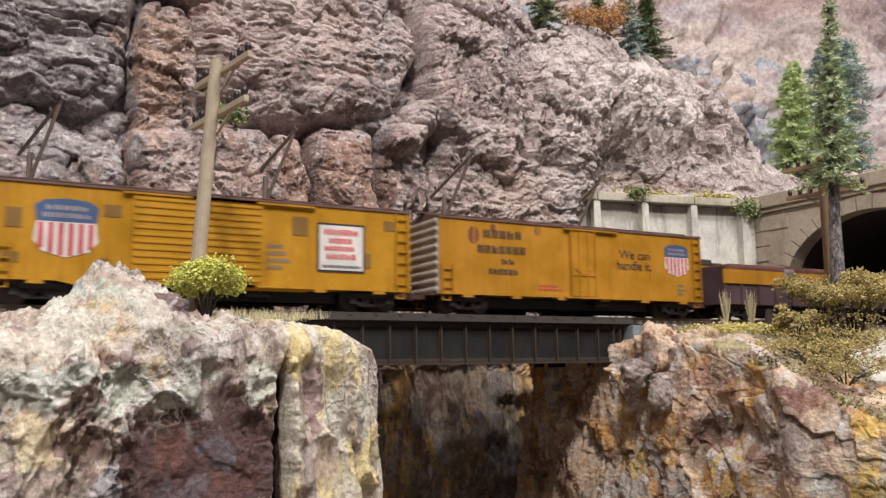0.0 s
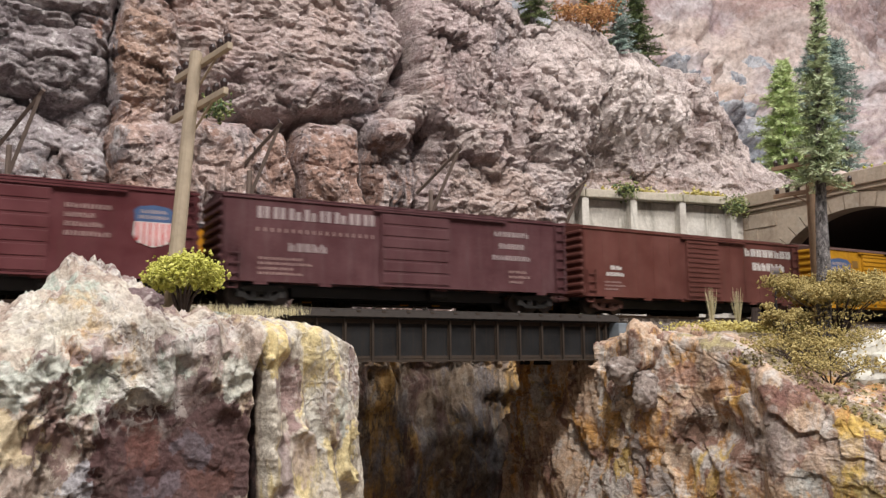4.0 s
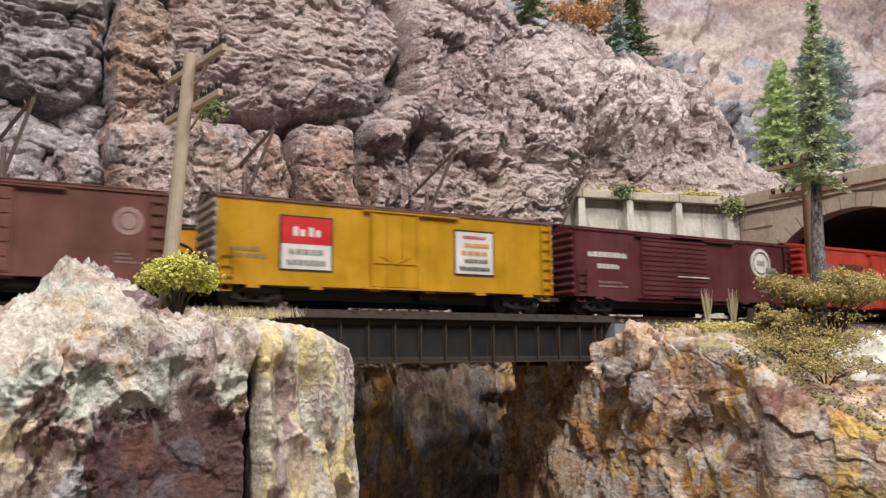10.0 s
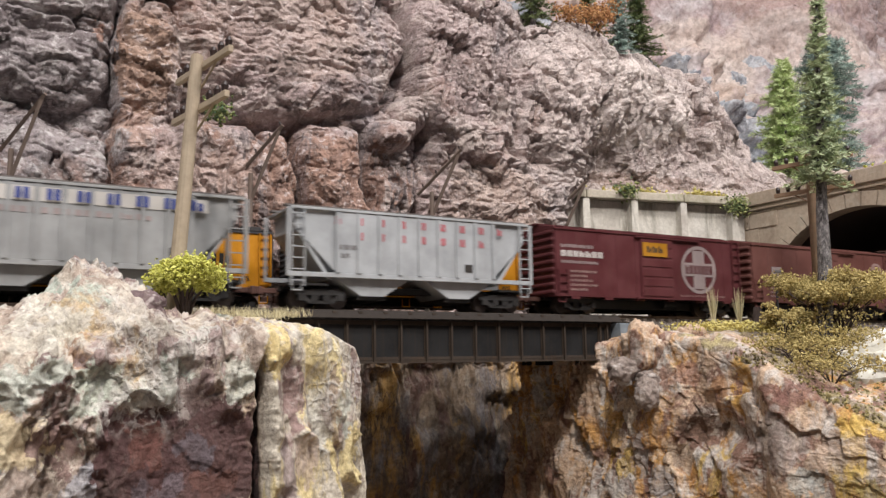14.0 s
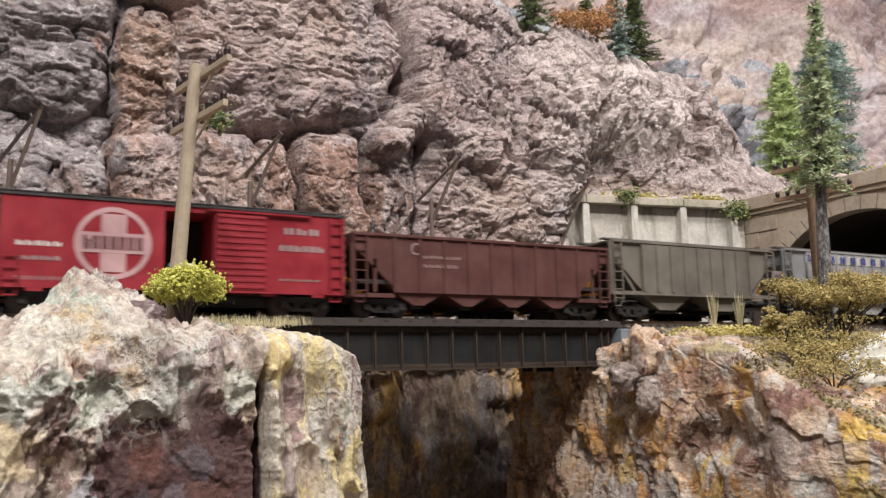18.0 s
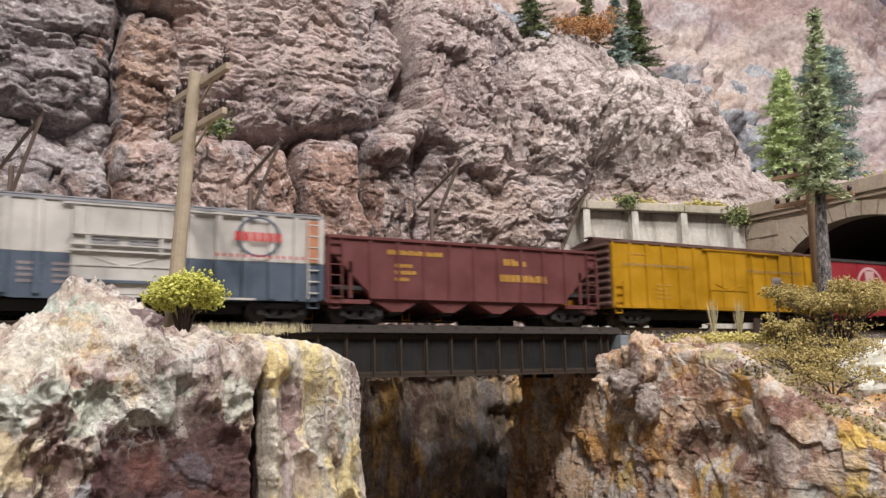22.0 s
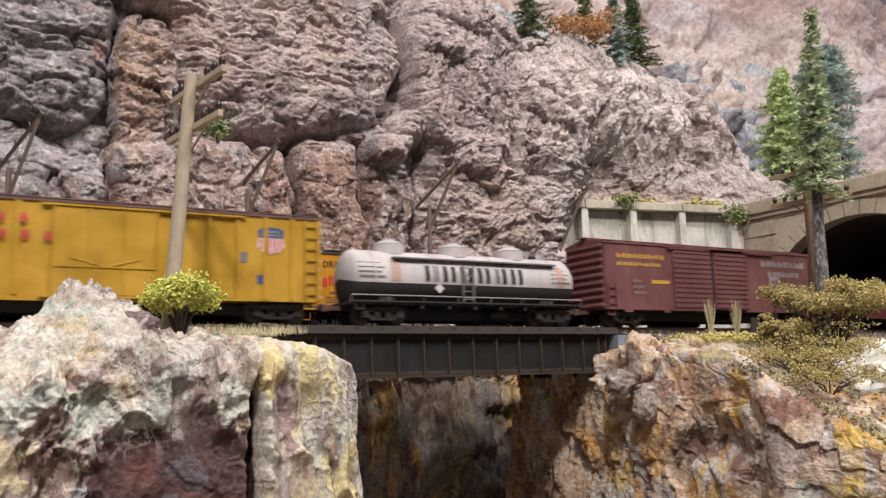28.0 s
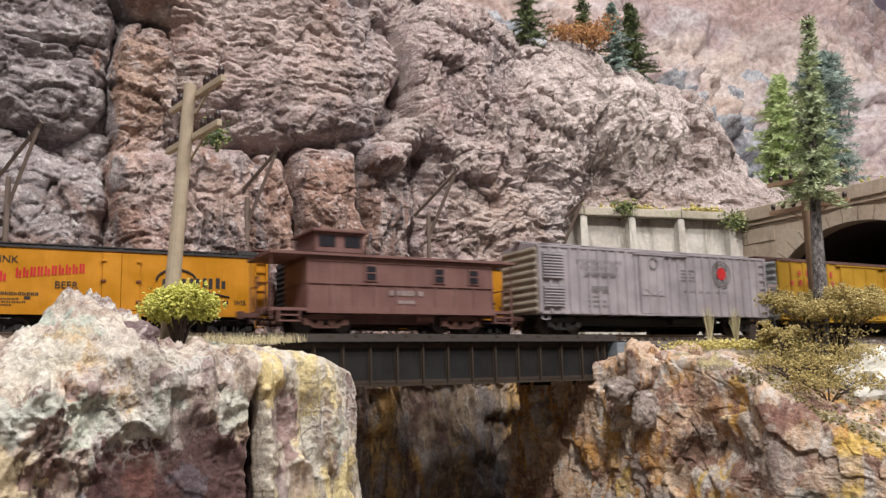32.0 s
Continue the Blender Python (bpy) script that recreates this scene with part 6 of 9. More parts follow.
    for a, b in doors:
        door(car, a, b, zb + 0.0008, ze - 0.0022, door_mat, style)
    if lad:
        for x, n, h, k in ((half - 0.0042, 7, ze - zb - 0.002, -1), (-half + 0.0042, 3, (ze - zb) * 0.36, -1), (-half + 0.0042, 7, ze - zb - 0.002, 1)):
            part("ladder", ladder(n, 0.0058, h), ladder_mat, car, m=pose(x, k * W / 2 - (0.00015 if k < 0 else -0.00015), zb + 0.001, 0, 0, 0 if k < 0 else 180))
    for s in (-1, 1):
        stirrup(car, s * (half - 0.0042), zb, low)
        stirrup(car, s * (half - 0.0042), zb, low, 1)
    running_gear(car, half, spread or half - 0.0185, rust, zb=zb)
    return car


def data_lines(car, x0, x1, z0, z1, rows, n, material, seed=1):
    h = (z1 - z0) / rows
    for r in range(rows):
        text_line(car, x0, x1 - (x1 - x0) * 0.18 * ((r * 7 + seed) % 3), z0 + r * h + h * 0.2, z0 + r * h + h * 0.72, n, material, seed=seed + r)


CARS = []


def put(car, offset):
    CARS.append((car, offset))
    return car


# dark gondola that leads the train into the tunnel
def gondola():
    car = thing("gondola", "dark purple brown gondola car with a yellow upper band", "gondola", group="cars of the freight train")
    half, zb, zt = 0.085, 0.009, 0.0322
    mat = paint("gondola_brown", (0.075, 0.045, 0.052), 0.6, 0.3)
    part("floor", box(-half, half, -W / 2 + 0.001, W / 2 - 0.001, zb, zb + 0.002), mat, car)
    for y in (-W / 2, W / 2 - 0.001):
        part("side", box(-half, half, y, y + 0.001, zb, zt), mat, car)
    for x in (-half, half - 0.001):
        part("end", box(x, x + 0.001, -W / 2 + 0.001, W / 2 - 0.001, zb, zt), mat, car)
    for i in range(12):
        x = -half + 0.001 + (2 * half - 0.002) * i / 11
        part("side_post", box(x - 0.0008, x + 0.0008, -W / 2 - 0.0008, -W / 2 + 0.0002, zb, zt - 0.0005), mat, car)
    part("top_rail", box(-half, half, -W / 2 - 0.0008, -W / 2 + 0.0006, zt - 0.0016, zt), MAT_BROWN4, car)
    part("yellow_band", box(-half, half, -W / 2 - 0.0010, -W / 2 - 0.0002, 0.0218, 0.0305), MAT_YEL_WARM, car)
    part("load", box(-half + 0.012, half - 0.02, -0.013, 0.013, zb + 0.002, zt + 0.0030, 0.002), MAT_BROWN4, car)
    running_gear(car, half, half - 0.0185)
    return put(car, 0.4610)


gondola()


def consist_one():
    c = boxcar("worn yellow steel boxcar with a faded slogan and striped shield", 0.180, 0.0095, 0.0485, MAT_YEL_WARM, MAT_ROOF_BROWN, MAT_WOOD_END, ((-0.0090, 0.0085),), "plug", seams=9)
    text_line(c, -0.0642, -0.0398, 0.0392, 0.0433, 5, MAT_INK, seed=1)
    text_line(c, -0.0678, -0.0375, 0.0312, 0.0352, 7, MAT_INK, seed=2)
    text_line(c, -0.0532, -0.0448, 0.0258, 0.0284, 2, MAT_INK, seed=3)
    text_line(c, -0.0613, -0.0429, 0.0203, 0.0232, 6, MAT_INK, seed=4)
    words(c, "We can", 0.0265, 0.0328, MAT_INK)
    words(c, "handle it.", 0.0240, 0.0266, MAT_INK)
    shield(c, 0.0606, 0.0796, 0.0240, 0.0430)
    data_lines(c, -0.030, -0.014, 0.0125, 0.0165, 2, 5, MAT_STRIPE, 3)
    data_lines(c, 0.0700, 0.0760, 0.0125, 0.0200, 3, 3, MAT_GREY_LET, 5)
    for x, z, r in ((-0.070, 0.040, 0.006), (-0.058, 0.0445, 0.003), (-0.030, 0.0445, 0.0035)):
        disc(c, x, z, r * 0.8, MAT_RUSTY, y=-W / 2 - 0.0001, name="rust_patch", seg=9, sx=0.7)
    put(c, 0.2684)

    c = boxcar("weathered yellow boxcar with louvred doors, striped shield and slogan plate", 0.180, 0.0095, 0.0485, MAT_YEL_OLD, MAT_ROOF_BROWN, MAT_YEL_OLD,
               ((-0.0388, -0.0112), (-0.0110, 0.0164)), "ribs", seams=9, fish=0.0018)
    shield(c, -0.0753, -0.0515, 0.0185, 0.0425)
    for x0, x1, z0, z1 in ((-0.0854, -0.0795, 0.0298, 0.0376), (-0.0497, -0.0429, 0.0363, 0.0413), (0.0305, 0.0379, 0.0337, 0.0424), (0.0765, 0.0820, 0.0388, 0.0434), (-0.0860, -0.0800, 0.016, 0.020), (-0.051, -0.047, 0.015, 0.019), (0.0665, 0.0695, 0.020, 0.027)):
        plate(c, x0, x1, z0, z1, MAT_GREYPATCH, name="paint_patch")
    s = plate(c, 0.0425, 0.0662, 0.0175, 0.0405, MAT_INK, thick=0.0003)
    w = plate(c, 0.0435, 0.0652, 0.0185, 0.0395, MAT_WHITE, y=-W / 2 - 0.00045, name="sign_field", parent=s)
    text_line(c, 0.0455, 0.0630, 0.0350, 0.0378, 9, MAT_RED_LET, -W / 2 - 0.0006, "sign_bar", 3, s)
    text_line(c, 0.0480, 0.0600, 0.0310, 0.0335, 5, MAT_RED_LET, -W / 2 - 0.0006, "sign_bar", 4, s)
    text_line(c, 0.0460, 0.0610, 0.0275, 0.0298, 7, MAT_RED_LET, -W / 2 - 0.0006, "sign_bar", 5, s)
    text_line(c, 0.0470, 0.0620, 0.0235, 0.0262, 5, MAT_RED_LET, -W / 2 - 0.0006, "sign_bar", 6, s)
    text_line(c, 0.0450, 0.0640, 0.0195, 0.0208, 12, MAT_INK, -W / 2 - 0.0006, "sign_bar", 7, s)
    data_lines(c, 0.0190, 0.0300, 0.0170, 0.0300, 4, 5, MAT_GREY_LET, 2)
    put(c, 0.0715)

    c = boxcar("reddish brown steel boxcar with white lettering and ribbed door", 0.180, 0.0098, 0.0480, MAT_BROWN1, doors=((-0.0126, 0.0145),), style="ribs", rust=True, seams=14)
    text_line(c, 0.0387, 0.0827, 0.0388, 0.0436, 8, MAT_WHITE, seed=11)
    text_line(c, 0.0453, 0.0756, 0.0300, 0.0350, 7, MAT_WHITE, seed=12)
    text_line(c, -0.0717, -0.0629, 0.0250, 0.0273, 2, MAT_WHITE, seed=13)
    text_line(c, -0.0748, -0.0616, 0.0214, 0.0235, 6, MAT_WHITE, seed=14)
    data_lines(c, -0.0760, -0.0610, 0.0130, 0.0190, 3, 6, MAT_FAINT, 2)
    data_lines(c, 0.0640, 0.0720, 0.0160, 0.0240, 3, 4, MAT_FAINT, 3)
    put(c, -0.1247)

    c = boxcar("dusty purple brown boxcar with faded white lettering", 0.187, 0.0105, 0.0480, MAT_BROWN3, doors=((-0.0180, 0.0200),), style="panels", seams=12)
    text_line(c, -0.0790, -0.0199, 0.0388, 0.0442, 8, MAT_PALE, seed=15)
    text_line(c, -0.0790, -0.0196, 0.0328, 0.0346, 18, MAT_FAINT, seed=16)
    text_line(c, -0.0640, -0.0449, 0.0244, 0.0283, 5, MAT_PALE, seed=17)
    text_line(c, 0.0472, 0.0693, 0.0389, 0.0415, 8, MAT_PALE, seed=18)
    text_line(c, 0.0499, 0.0664, 0.0325, 0.0353, 6, MAT_PALE, seed=19)
    text_line(c, 0.0457, 0.0701, 0.0265, 0.0290, 9, MAT_PALE, seed=20)
    data_lines(c, -0.0780, -0.0520, 0.0130, 0.0220, 4, 7, MAT_FAINT, 4)
    data_lines(c, 0.0560, 0.0700, 0.0140, 0.0220, 3, 5, MAT_FAINT, 5)
    put(c, -0.3215)

    c = boxcar("maroon boxcar with a yellow door panel and a small striped shield", 0.1445, 0.0095, 0.0468, MAT_BROWN2, doors=((-0.0165, 0.0150),), style="panels", seams=10)
    plate(c, -0.0374, -0.0170, 0.0105, 0.0450, MAT_YEL_WARM, name="yellow_panel")
    disc(c, -0.0270, 0.0356, 0.0062, MAT_STRIPE, y=-W / 2 - 0.0004)
    text_line(c, -0.0345, -0.0195, 0.0250, 0.0270, 7, MAT_INK, -W / 2 - 0.0004, seed=6)
    text_line(c, -0.0345, -0.0195, 0.0150, 0.0185, 8, MAT_INK, -W / 2 - 0.0004, seed=7)
    text_line(c, -0.0637, -0.0388, 0.0385, 0.0420, 5, MAT_PALE, seed=21)
    text_line(c, -0.0692, -0.0377, 0.0300, 0.0340, 7, MAT_PALE, seed=22)
    text_line(c, -0.0560, -0.0490, 0.0250, 0.0270, 2, MAT_PALE, seed=23)
    data_lines(c, -0.0680, -0.0400, 0.0120, 0.0210, 3, 7, MAT_FAINT, 3)
    shield(c, 0.0463, 0.0624, 0.0225, 0.0405)
    data_lines(c, 0.0200, 0.0380, 0.0250, 0.0400, 4, 6, MAT_FAINT, 6)
    put(c, -0.4987)

    c = boxcar("bright orange red boxcar with a large black disc emblem", 0.180, 0.0095, 0.0490, MAT_ORANGE_RED, doors=((-0.0190, 0.0160),), style="plug", seams=13, fish=0.0016)
    text_line(c, -0.0850, -0.0570, 0.0338, 0.0380, 8, MAT_GREY_LET, seed=24)
    text_line(c, -0.0545, -0.0266, 0.0338, 0.0388, 7, MAT_INK, seed=25)
    text_line(c, -0.0623, -0.0269, 0.0298, 0.0312, 16, MAT_GREY_LET, seed=26)
    d = disc(c, 0.0526, 0.0300, 0.0140, MAT_INK)
    y = -W / 2 - 0.0005
    part("emblem_bar", box(0.0505, 0.0548, y, y + 0.0003, 0.0225, 0.0345), MAT_WHITE, d)
    part("emblem_foot", box(0.0452, 0.0602, y, y + 0.0003, 0.0213, 0.0240), MAT_WHITE, d)
    part("emblem_head", box(0.0462, 0.0592, y, y + 0.0003, 0.0330, 0.0348), MAT_WHITE, d)
    disc(c, 0.0514, 0.0386, 0.0028, MAT_WHITE, y=y, name="emblem_dot", parent=d)
    data_lines(c, -0.0480, -0.0300, 0.0180, 0.0260, 3, 5, MAT_GREY_LET, 3)
    data_lines(c, 0.0660, 0.0770, 0.0135, 0.0175, 2, 5, MAT_INK, 4)
    put(c, -0.6742)


def consist_two():
    c = boxcar("clean maroon boxcar with louvred doors and a white round seal", 0.180, 0.0102, 0.0478, MAT_BROWN2, doors=((-0.0422, -0.0157), (-0.0155, 0.0113)), style="ribs", seams=9, fish=0.0024)
    text_line(c, -0.0812, -0.0523, 0.0324, 0.0354, 8, MAT_WHITE, seed=31)
    text_line(c, -0.0745, -0.0582, 0.0260, 0.0286, 5, MAT_WHITE, seed=32)
    plate(c, -0.0145, 0.0117, 0.0232, 0.0238, MAT_WHITE, y=-W / 2 - 0.0017, name="white_bar")
    d = disc(c, 0.0606, 0.0353, 0.0092, MAT_WHITE)
    disc(c, 0.0606, 0.0353, 0.0073, MAT_BROWN2, 0.0066, -W / 2 - 0.0005, "emblem_ring", 32, d)
    text_line(c, 0.0570, 0.0640, 0.0335, 0.0370, 3, MAT_PALE, -W / 2 - 0.0005, "emblem_bar", 2, d)
    data_lines(c, -0.0740, -0.0520, 0.0150, 0.0195, 2, 6, MAT_FAINT, 3)
    data_lines(c, 0.0580, 0.0680, 0.0160, 0.0240, 3, 3, MAT_FAINT, 4)
    put(c, -0.8681)

    c = boxcar("bright yellow plug door reefer with red and white sign plates", 0.181, 0.0098, 0.0485, MAT_YEL_FRESH, MAT_ROOF_BROWN, MAT_WOOD_END, ((-0.0175, 0.0083),), "plug", seams=12, category="refrigerator car", name="refrigerator_car")
    s = plate(c, -0.0625, -0.0366, 0.0165, 0.0420, MAT_INK, thick=0.0003)
    part("sign_head", box(-0.0615, -0.0376, -W / 2 - 0.0005, -W / 2, 0.0290, 0.0412), MAT_RED_LET, s)
    part("sign_field", box(-0.0615, -0.0376, -W / 2 - 0.0005, -W / 2, 0.0173, 0.0288), MAT_WHITE, s)
    text_line(c, -0.0565, -0.0415, 0.0325, 0.0368, 2, MAT_WHITE, -W / 2 - 0.0007, "sign_bar", 3, s)
    text_line(c, -0.0580, -0.0410, 0.0240, 0.0265, 5, MAT_GREY_LET, -W / 2 - 0.0007, "sign_bar", 4, s)
    text_line(c, -0.0590, -0.0400, 0.0190, 0.0216, 7, MAT_GREY_LET, -W / 2 - 0.0007, "sign_bar", 5, s)
    s = plate(c, 0.0290, 0.0531, 0.0180, 0.0415, MAT_INK, thick=0.0003)
    part("sign_field", box(0.0299, 0.0522, -W / 2 - 0.0005, -W / 2, 0.0190, 0.0405), MAT_WHITE, s)
    for k, (a, b, z, n, mat) in enumerate(((0.034, 0.048, 0.0370, 8, MAT_RED_LET), (0.035, 0.050, 0.0325, 6, MAT_ORANGE), (0.033, 0.049, 0.0285, 4, MAT_ORANGE), (0.035, 0.049, 0.0245, 5, MAT_INK), (0.032, 0.050, 0.0205, 11, MAT_INK))):
        text_line(c, a, b, z, z + (0.0022 if k else 0.0016), n, mat, -W / 2 - 0.0007, "sign_bar", k + 2, s)
    data_lines(c, -0.0850, -0.0680, 0.0210, 0.0270, 2, 5, MAT_GREY_LET, 3)
    put(c, -1.0650)

    c = boxcar("faded brown forty foot boxcar with a dim round emblem", 0.143, 0.0098, 0.0466, MAT_BROWN4, doors=((-0.0078, 0.0130),), style="panels", seams=10, ridges=8)
    text_line(c, -0.0553, -0.0457, 0.0246, 0.0274, 2, MAT_PALE, seed=41)
    data_lines(c, -0.0563, -0.0430, 0.0125, 0.0225, 4, 7, MAT_FAINT, 2)
    disc(c, 0.0558, 0.0340, 0.0060, MAT_FAINT, 0.0040)
    disc(c, 0.0558, 0.0340, 0.0034, MAT_FAINT)
    data_lines(c, 0.0510, 0.0600, 0.0160, 0.0210, 3, 4, MAT_FAINT, 3)
    put(c, -1.2480)

    c = boxcar("maroon forty foot boxcar with a large pale round cross emblem", 0.143, 0.0095, 0.0466, MAT_BROWN2, doors=((-0.0110, 0.0140),), style="panels", seams=10)
    text_line(c, -0.0680, -0.0450, 0.0362, 0.0380, 9, MAT_PALE, seed=51)
    text_line(c, -0.0680, -0.0381, 0.0312, 0.0345, 7, MAT_WHITE, seed=52)
    text_line(c, -0.0680, -0.0420, 0.0275, 0.0290, 12, MAT_PALE, seed=53)
    data_lines(c, -0.0620, -0.0430, 0.0120, 0.0245, 5, 7, MAT_FAINT, 2)
    plate(c, -0.0100, 0.0090, 0.0340, 0.0420, MAT_YEL_WARM, y=-W / 2 - 0.0018, name="yellow_placard")
    text_line(c, -0.0070, 0.0060, 0.0362, 0.0398, 3, MAT_INK, -W / 2 - 0.0020, seed=54)
    cross_emblem(c, 0.0358, 0.0278, 0.0145, MAT_PALE)
    data_lines(c, 0.0200, 0.0660, 0.0108, 0.0130, 1, 16, MAT_FAINT, 4)
    put(c, -1.4030)


def cross_emblem(c, x, z, r, mat):
    e = disc(c, x, z, r, mat, r * 0.86)
    y = -W / 2 - PLATE
    a = r * 0.33
    part("emblem_bar", box(x - a, x + a, y, y + PLATE, z - r * 0.80, z + r * 0.80), mat, e)
    part("emblem_bar", box(x - r * 0.88, x + r * 0.88, y - 0.0001, y + PLATE, z - a * 0.85, z + a * 0.85), mat, e)
    text_line(c, x - r * 0.78, x + r * 0.80, z - a * 0.55, z + a * 0.55, 7, MAT_BROWN2, y - 0.0003, "emblem_letter", 5, e)


def covered_hopper(label, L, zt, mat, n_posts, rust=False):
    car = thing("covered_hopper", label, "covered hopper", group="cars of the freight train")
    half = L / 2
    zs = 0.0165
    slope = 0.020
    # the body: straight sides between sloping ends
    bm = prism([(-half + 0.004, zt), (half - 0.004, zt), (half - 0.004, zt - 0.010), (half - slope - 0.004, zs), (-half + slope + 0.004, zs), (-half + 0.004, zt - 0.010)], -W / 2 + 0.0012, W / 2 - 0.0012)
    part("body", bm, mat, car)
    for s in (-1, 1):
        x = s * (half - slope - 0.004)
        part("end_sheet", prism([(x, zs), (x, zt), (x - s * 0.001, zt), (x - s * 0.001, zs)], -W / 2 + 0.0004, W / 2 - 0.0004), mat, car)
    span = half - slope - 0.004
    part("side_sheet", box(-span, span, -W / 2, W / 2, zs, zt - 0.0008, 0.0002), mat, car)
    for i in range(n_posts + 1):
        x = -span + 2 * span * i / n_posts
        part("side_post", box(x - 0.0009, x + 0.0009, -W / 2 - 0.0009, W / 2 + 0.0009, zs, zt - 0.0010, 0.0002), mat, car)
    part("side_sill", box(-half, half, -W / 2 - 0.0003, -W / 2 + 0.0016, zs - 0.0022, zs, 0.0002), mat, car)
    part("side_sill", box(-half, half, W / 2 - 0.0016, W / 2 + 0.0003, zs - 0.0022, zs, 0.0002), mat, car)
    # top with hatches and running boards
    part("roof", box(-half + 0.001, half - 0.001, -W / 2 - 0.0005, W / 2 + 0.0005, zt - 0.0006, zt + 0.0006, 0.0002), mat, car)
    for y in (-0.010, 0.010):
        part("running_board", box(-half, half, y - 0.0022, y + 0.0022, zt + 0.0016, zt + 0.0024), MAT_ROOF_GREY, car)
        for x in np.linspace(-half * 0.8, half * 0.8, 5):
            part("hatch", box(x - 0.005, x + 0.005, y * 0.45 - 0.003, y * 0.45 + 0.003, zt + 0.0006, zt + 0.0017, 0.0003), mat, car)
    # end frames and ladders
    for s in (-1, 1):
        for y in (-W / 2 + 0.0006, W / 2 - 0.0006):
            part("corner_post", box(s * half - 0.0006, s * half + 0.0006, y - 0.0007, y + 0.0007, zs - 0.002, zt), mat, car)
        part("ladder", ladder(7, 0.0062, zt - 0.0100), mat, car, m=pose(s * (half - 0.0045), -W / 2 + 0.0002, 0.0098))
        part("end_platform", box(s * half - 0.010, s * half + 0.010, -W / 2 + 0.002, W / 2 - 0.002, 0.0105, 0.0115), MAT_BLACK, car, m=pose(-s * 0.010, 0, 0))
        part("slope_sheet", prism([(s * (half - 0.004), zt - 0.010), (s * (half - slope), zs - 0.003), (s * (half - slope - 0.002), zs - 0.003), (s * (half - 0.006), zt - 0.010)], -W / 2 + 0.002, W / 2 - 0.002), mat, car)
        stirrup(car, s * (half - 0.0045), 0.0112, mat)
    # hopper outlets
    for x in (-0.024, 0.024):
        pts = [(x - 0.021, zs - 0.001), (x + 0.021, zs - 0.001), (x + 0.006, 0.0062), (x - 0.006, 0.0062)]
        o = part("outlet", prism(pts, -W / 2 + 0.003, W / 2 - 0.003), mat, car)
        part("outlet_gate", box(x - 0.0075, x + 0.0075, -0.013, 0.013, 0.0045, 0.0062), MAT_BLACK, o)
    running_gear(car, half, half - 0.0175, rust, sill=False)
    part("centre_sill", box(-half, half, -0.004, 0.004, 0.0085, 0.0115), MAT_BLACK, car)
    return car


def open_hopper(label, L, zt, mat, bays=4):
    car = thing("open_hopper", label, "open hopper", group="cars of the freight train")
    half, zs, slope = L / 2, 0.0118, 0.022
    pts = [(-half, zt), (half, zt), (half, zt - 0.006), (half - slope, zs + 0.002), (half - slope, zs), (-half + slope, zs), (-half + slope, zs + 0.002), (-half, zt - 0.006)]
    for y in (-W / 2, W / 2 - 0.0010):
        part("side", prism(pts, y, y + 0.0010), mat, car)
    for s in (-1, 1):
        part("end_sheet", box(s * half - (0.001 if s > 0 else 0), s * half + (0 if s > 0 else 0.001), -W / 2 + 0.001, W / 2 - 0.001, zt - 0.006, zt), mat, car)
        part("slope_sheet", prism([(s * half, zt - 0.006), (s * (half - slope), zs + 0.001), (s * (half - slope - 0.001), zs + 0.001), (s * (half - 0.001), zt - 0.0055)], -W / 2 + 0.001, W / 2 - 0.001), mat, car)
        for y in (-W / 2 + 0.0005, W / 2 - 0.0005):
            part("corner_post", box(s * half - 0.0007, s * half + 0.0007, y - 0.0007, y + 0.0007, 0.0095, zt - 0.005), mat, car)
            part("end_strut", prism([(s * (half - 0.011), zs), (s * (half - 0.0125), zs), (s * (half - 0.0125), zt - 0.012), (s * (half - 0.011), zt - 0.012)], y - 0.0005, y + 0.0005), mat, car)
        part("ladder", ladder(6, 0.0062, zt - 0.011), mat, car, m=pose(s * (half - 0.0040), -W / 2, 0.0098))
        part("end_sill", box(min(s * half, s * (half - slope)), max(s * half, s * (half - slope)), -W / 2, W / 2, 0.0092, 0.0112), mat, car)
        stirrup(car, s * (half - 0.0040), 0.0102, mat)
    n = 9
    for i in range(n):
        x = (-half + slope) + 2 * (half - slope) * i / (n - 1)
        part("side_post", box(x - 0.0007, x + 0.0007, -W / 2 - 0.0007, -W / 2 + 0.0001, zs, zt - 0.001), mat, car)
    part("top_chord", box(-half, half, -W / 2 - 0.0010, -W / 2 + 0.0006, zt - 0.0012, zt + 0.0003, 0.0002), mat, car)
    part("top_chord", box(-half, half, W / 2 - 0.0006, W / 2 + 0.0010, zt - 0.0012, zt + 0.0003, 0.0002), mat, car)
    part("load_floor", box(-half + 0.004, half - 0.004, -W / 2 + 0.001, W / 2 - 0.001, zs + 0.004, zs + 0.006), MAT_BLACK, car)
    w = 2 * (half - slope) / bays
    for i in range(bays):
        x = -(half - slope) + w * (i + 0.5)
        o = part("outlet", prism([(x - w * 0.48, zs), (x + w * 0.48, zs), (x + w * 0.10, 0.0058), (x - w * 0.10, 0.0058)], -W / 2 + 0.0015, W / 2 - 0.0015), mat, car)
        part("outlet_gate", box(x - w * 0.13, x + w * 0.13, -0.013, 0.013, 0.0044, 0.0058), MAT_BLACK, o)
    part("centre_sill", box(-half, half, -0.004, 0.004, 0.0085, 0.0115), MAT_BLACK, car)
    running_gear(car, half, half - 0.0185, sill=False)
    return car


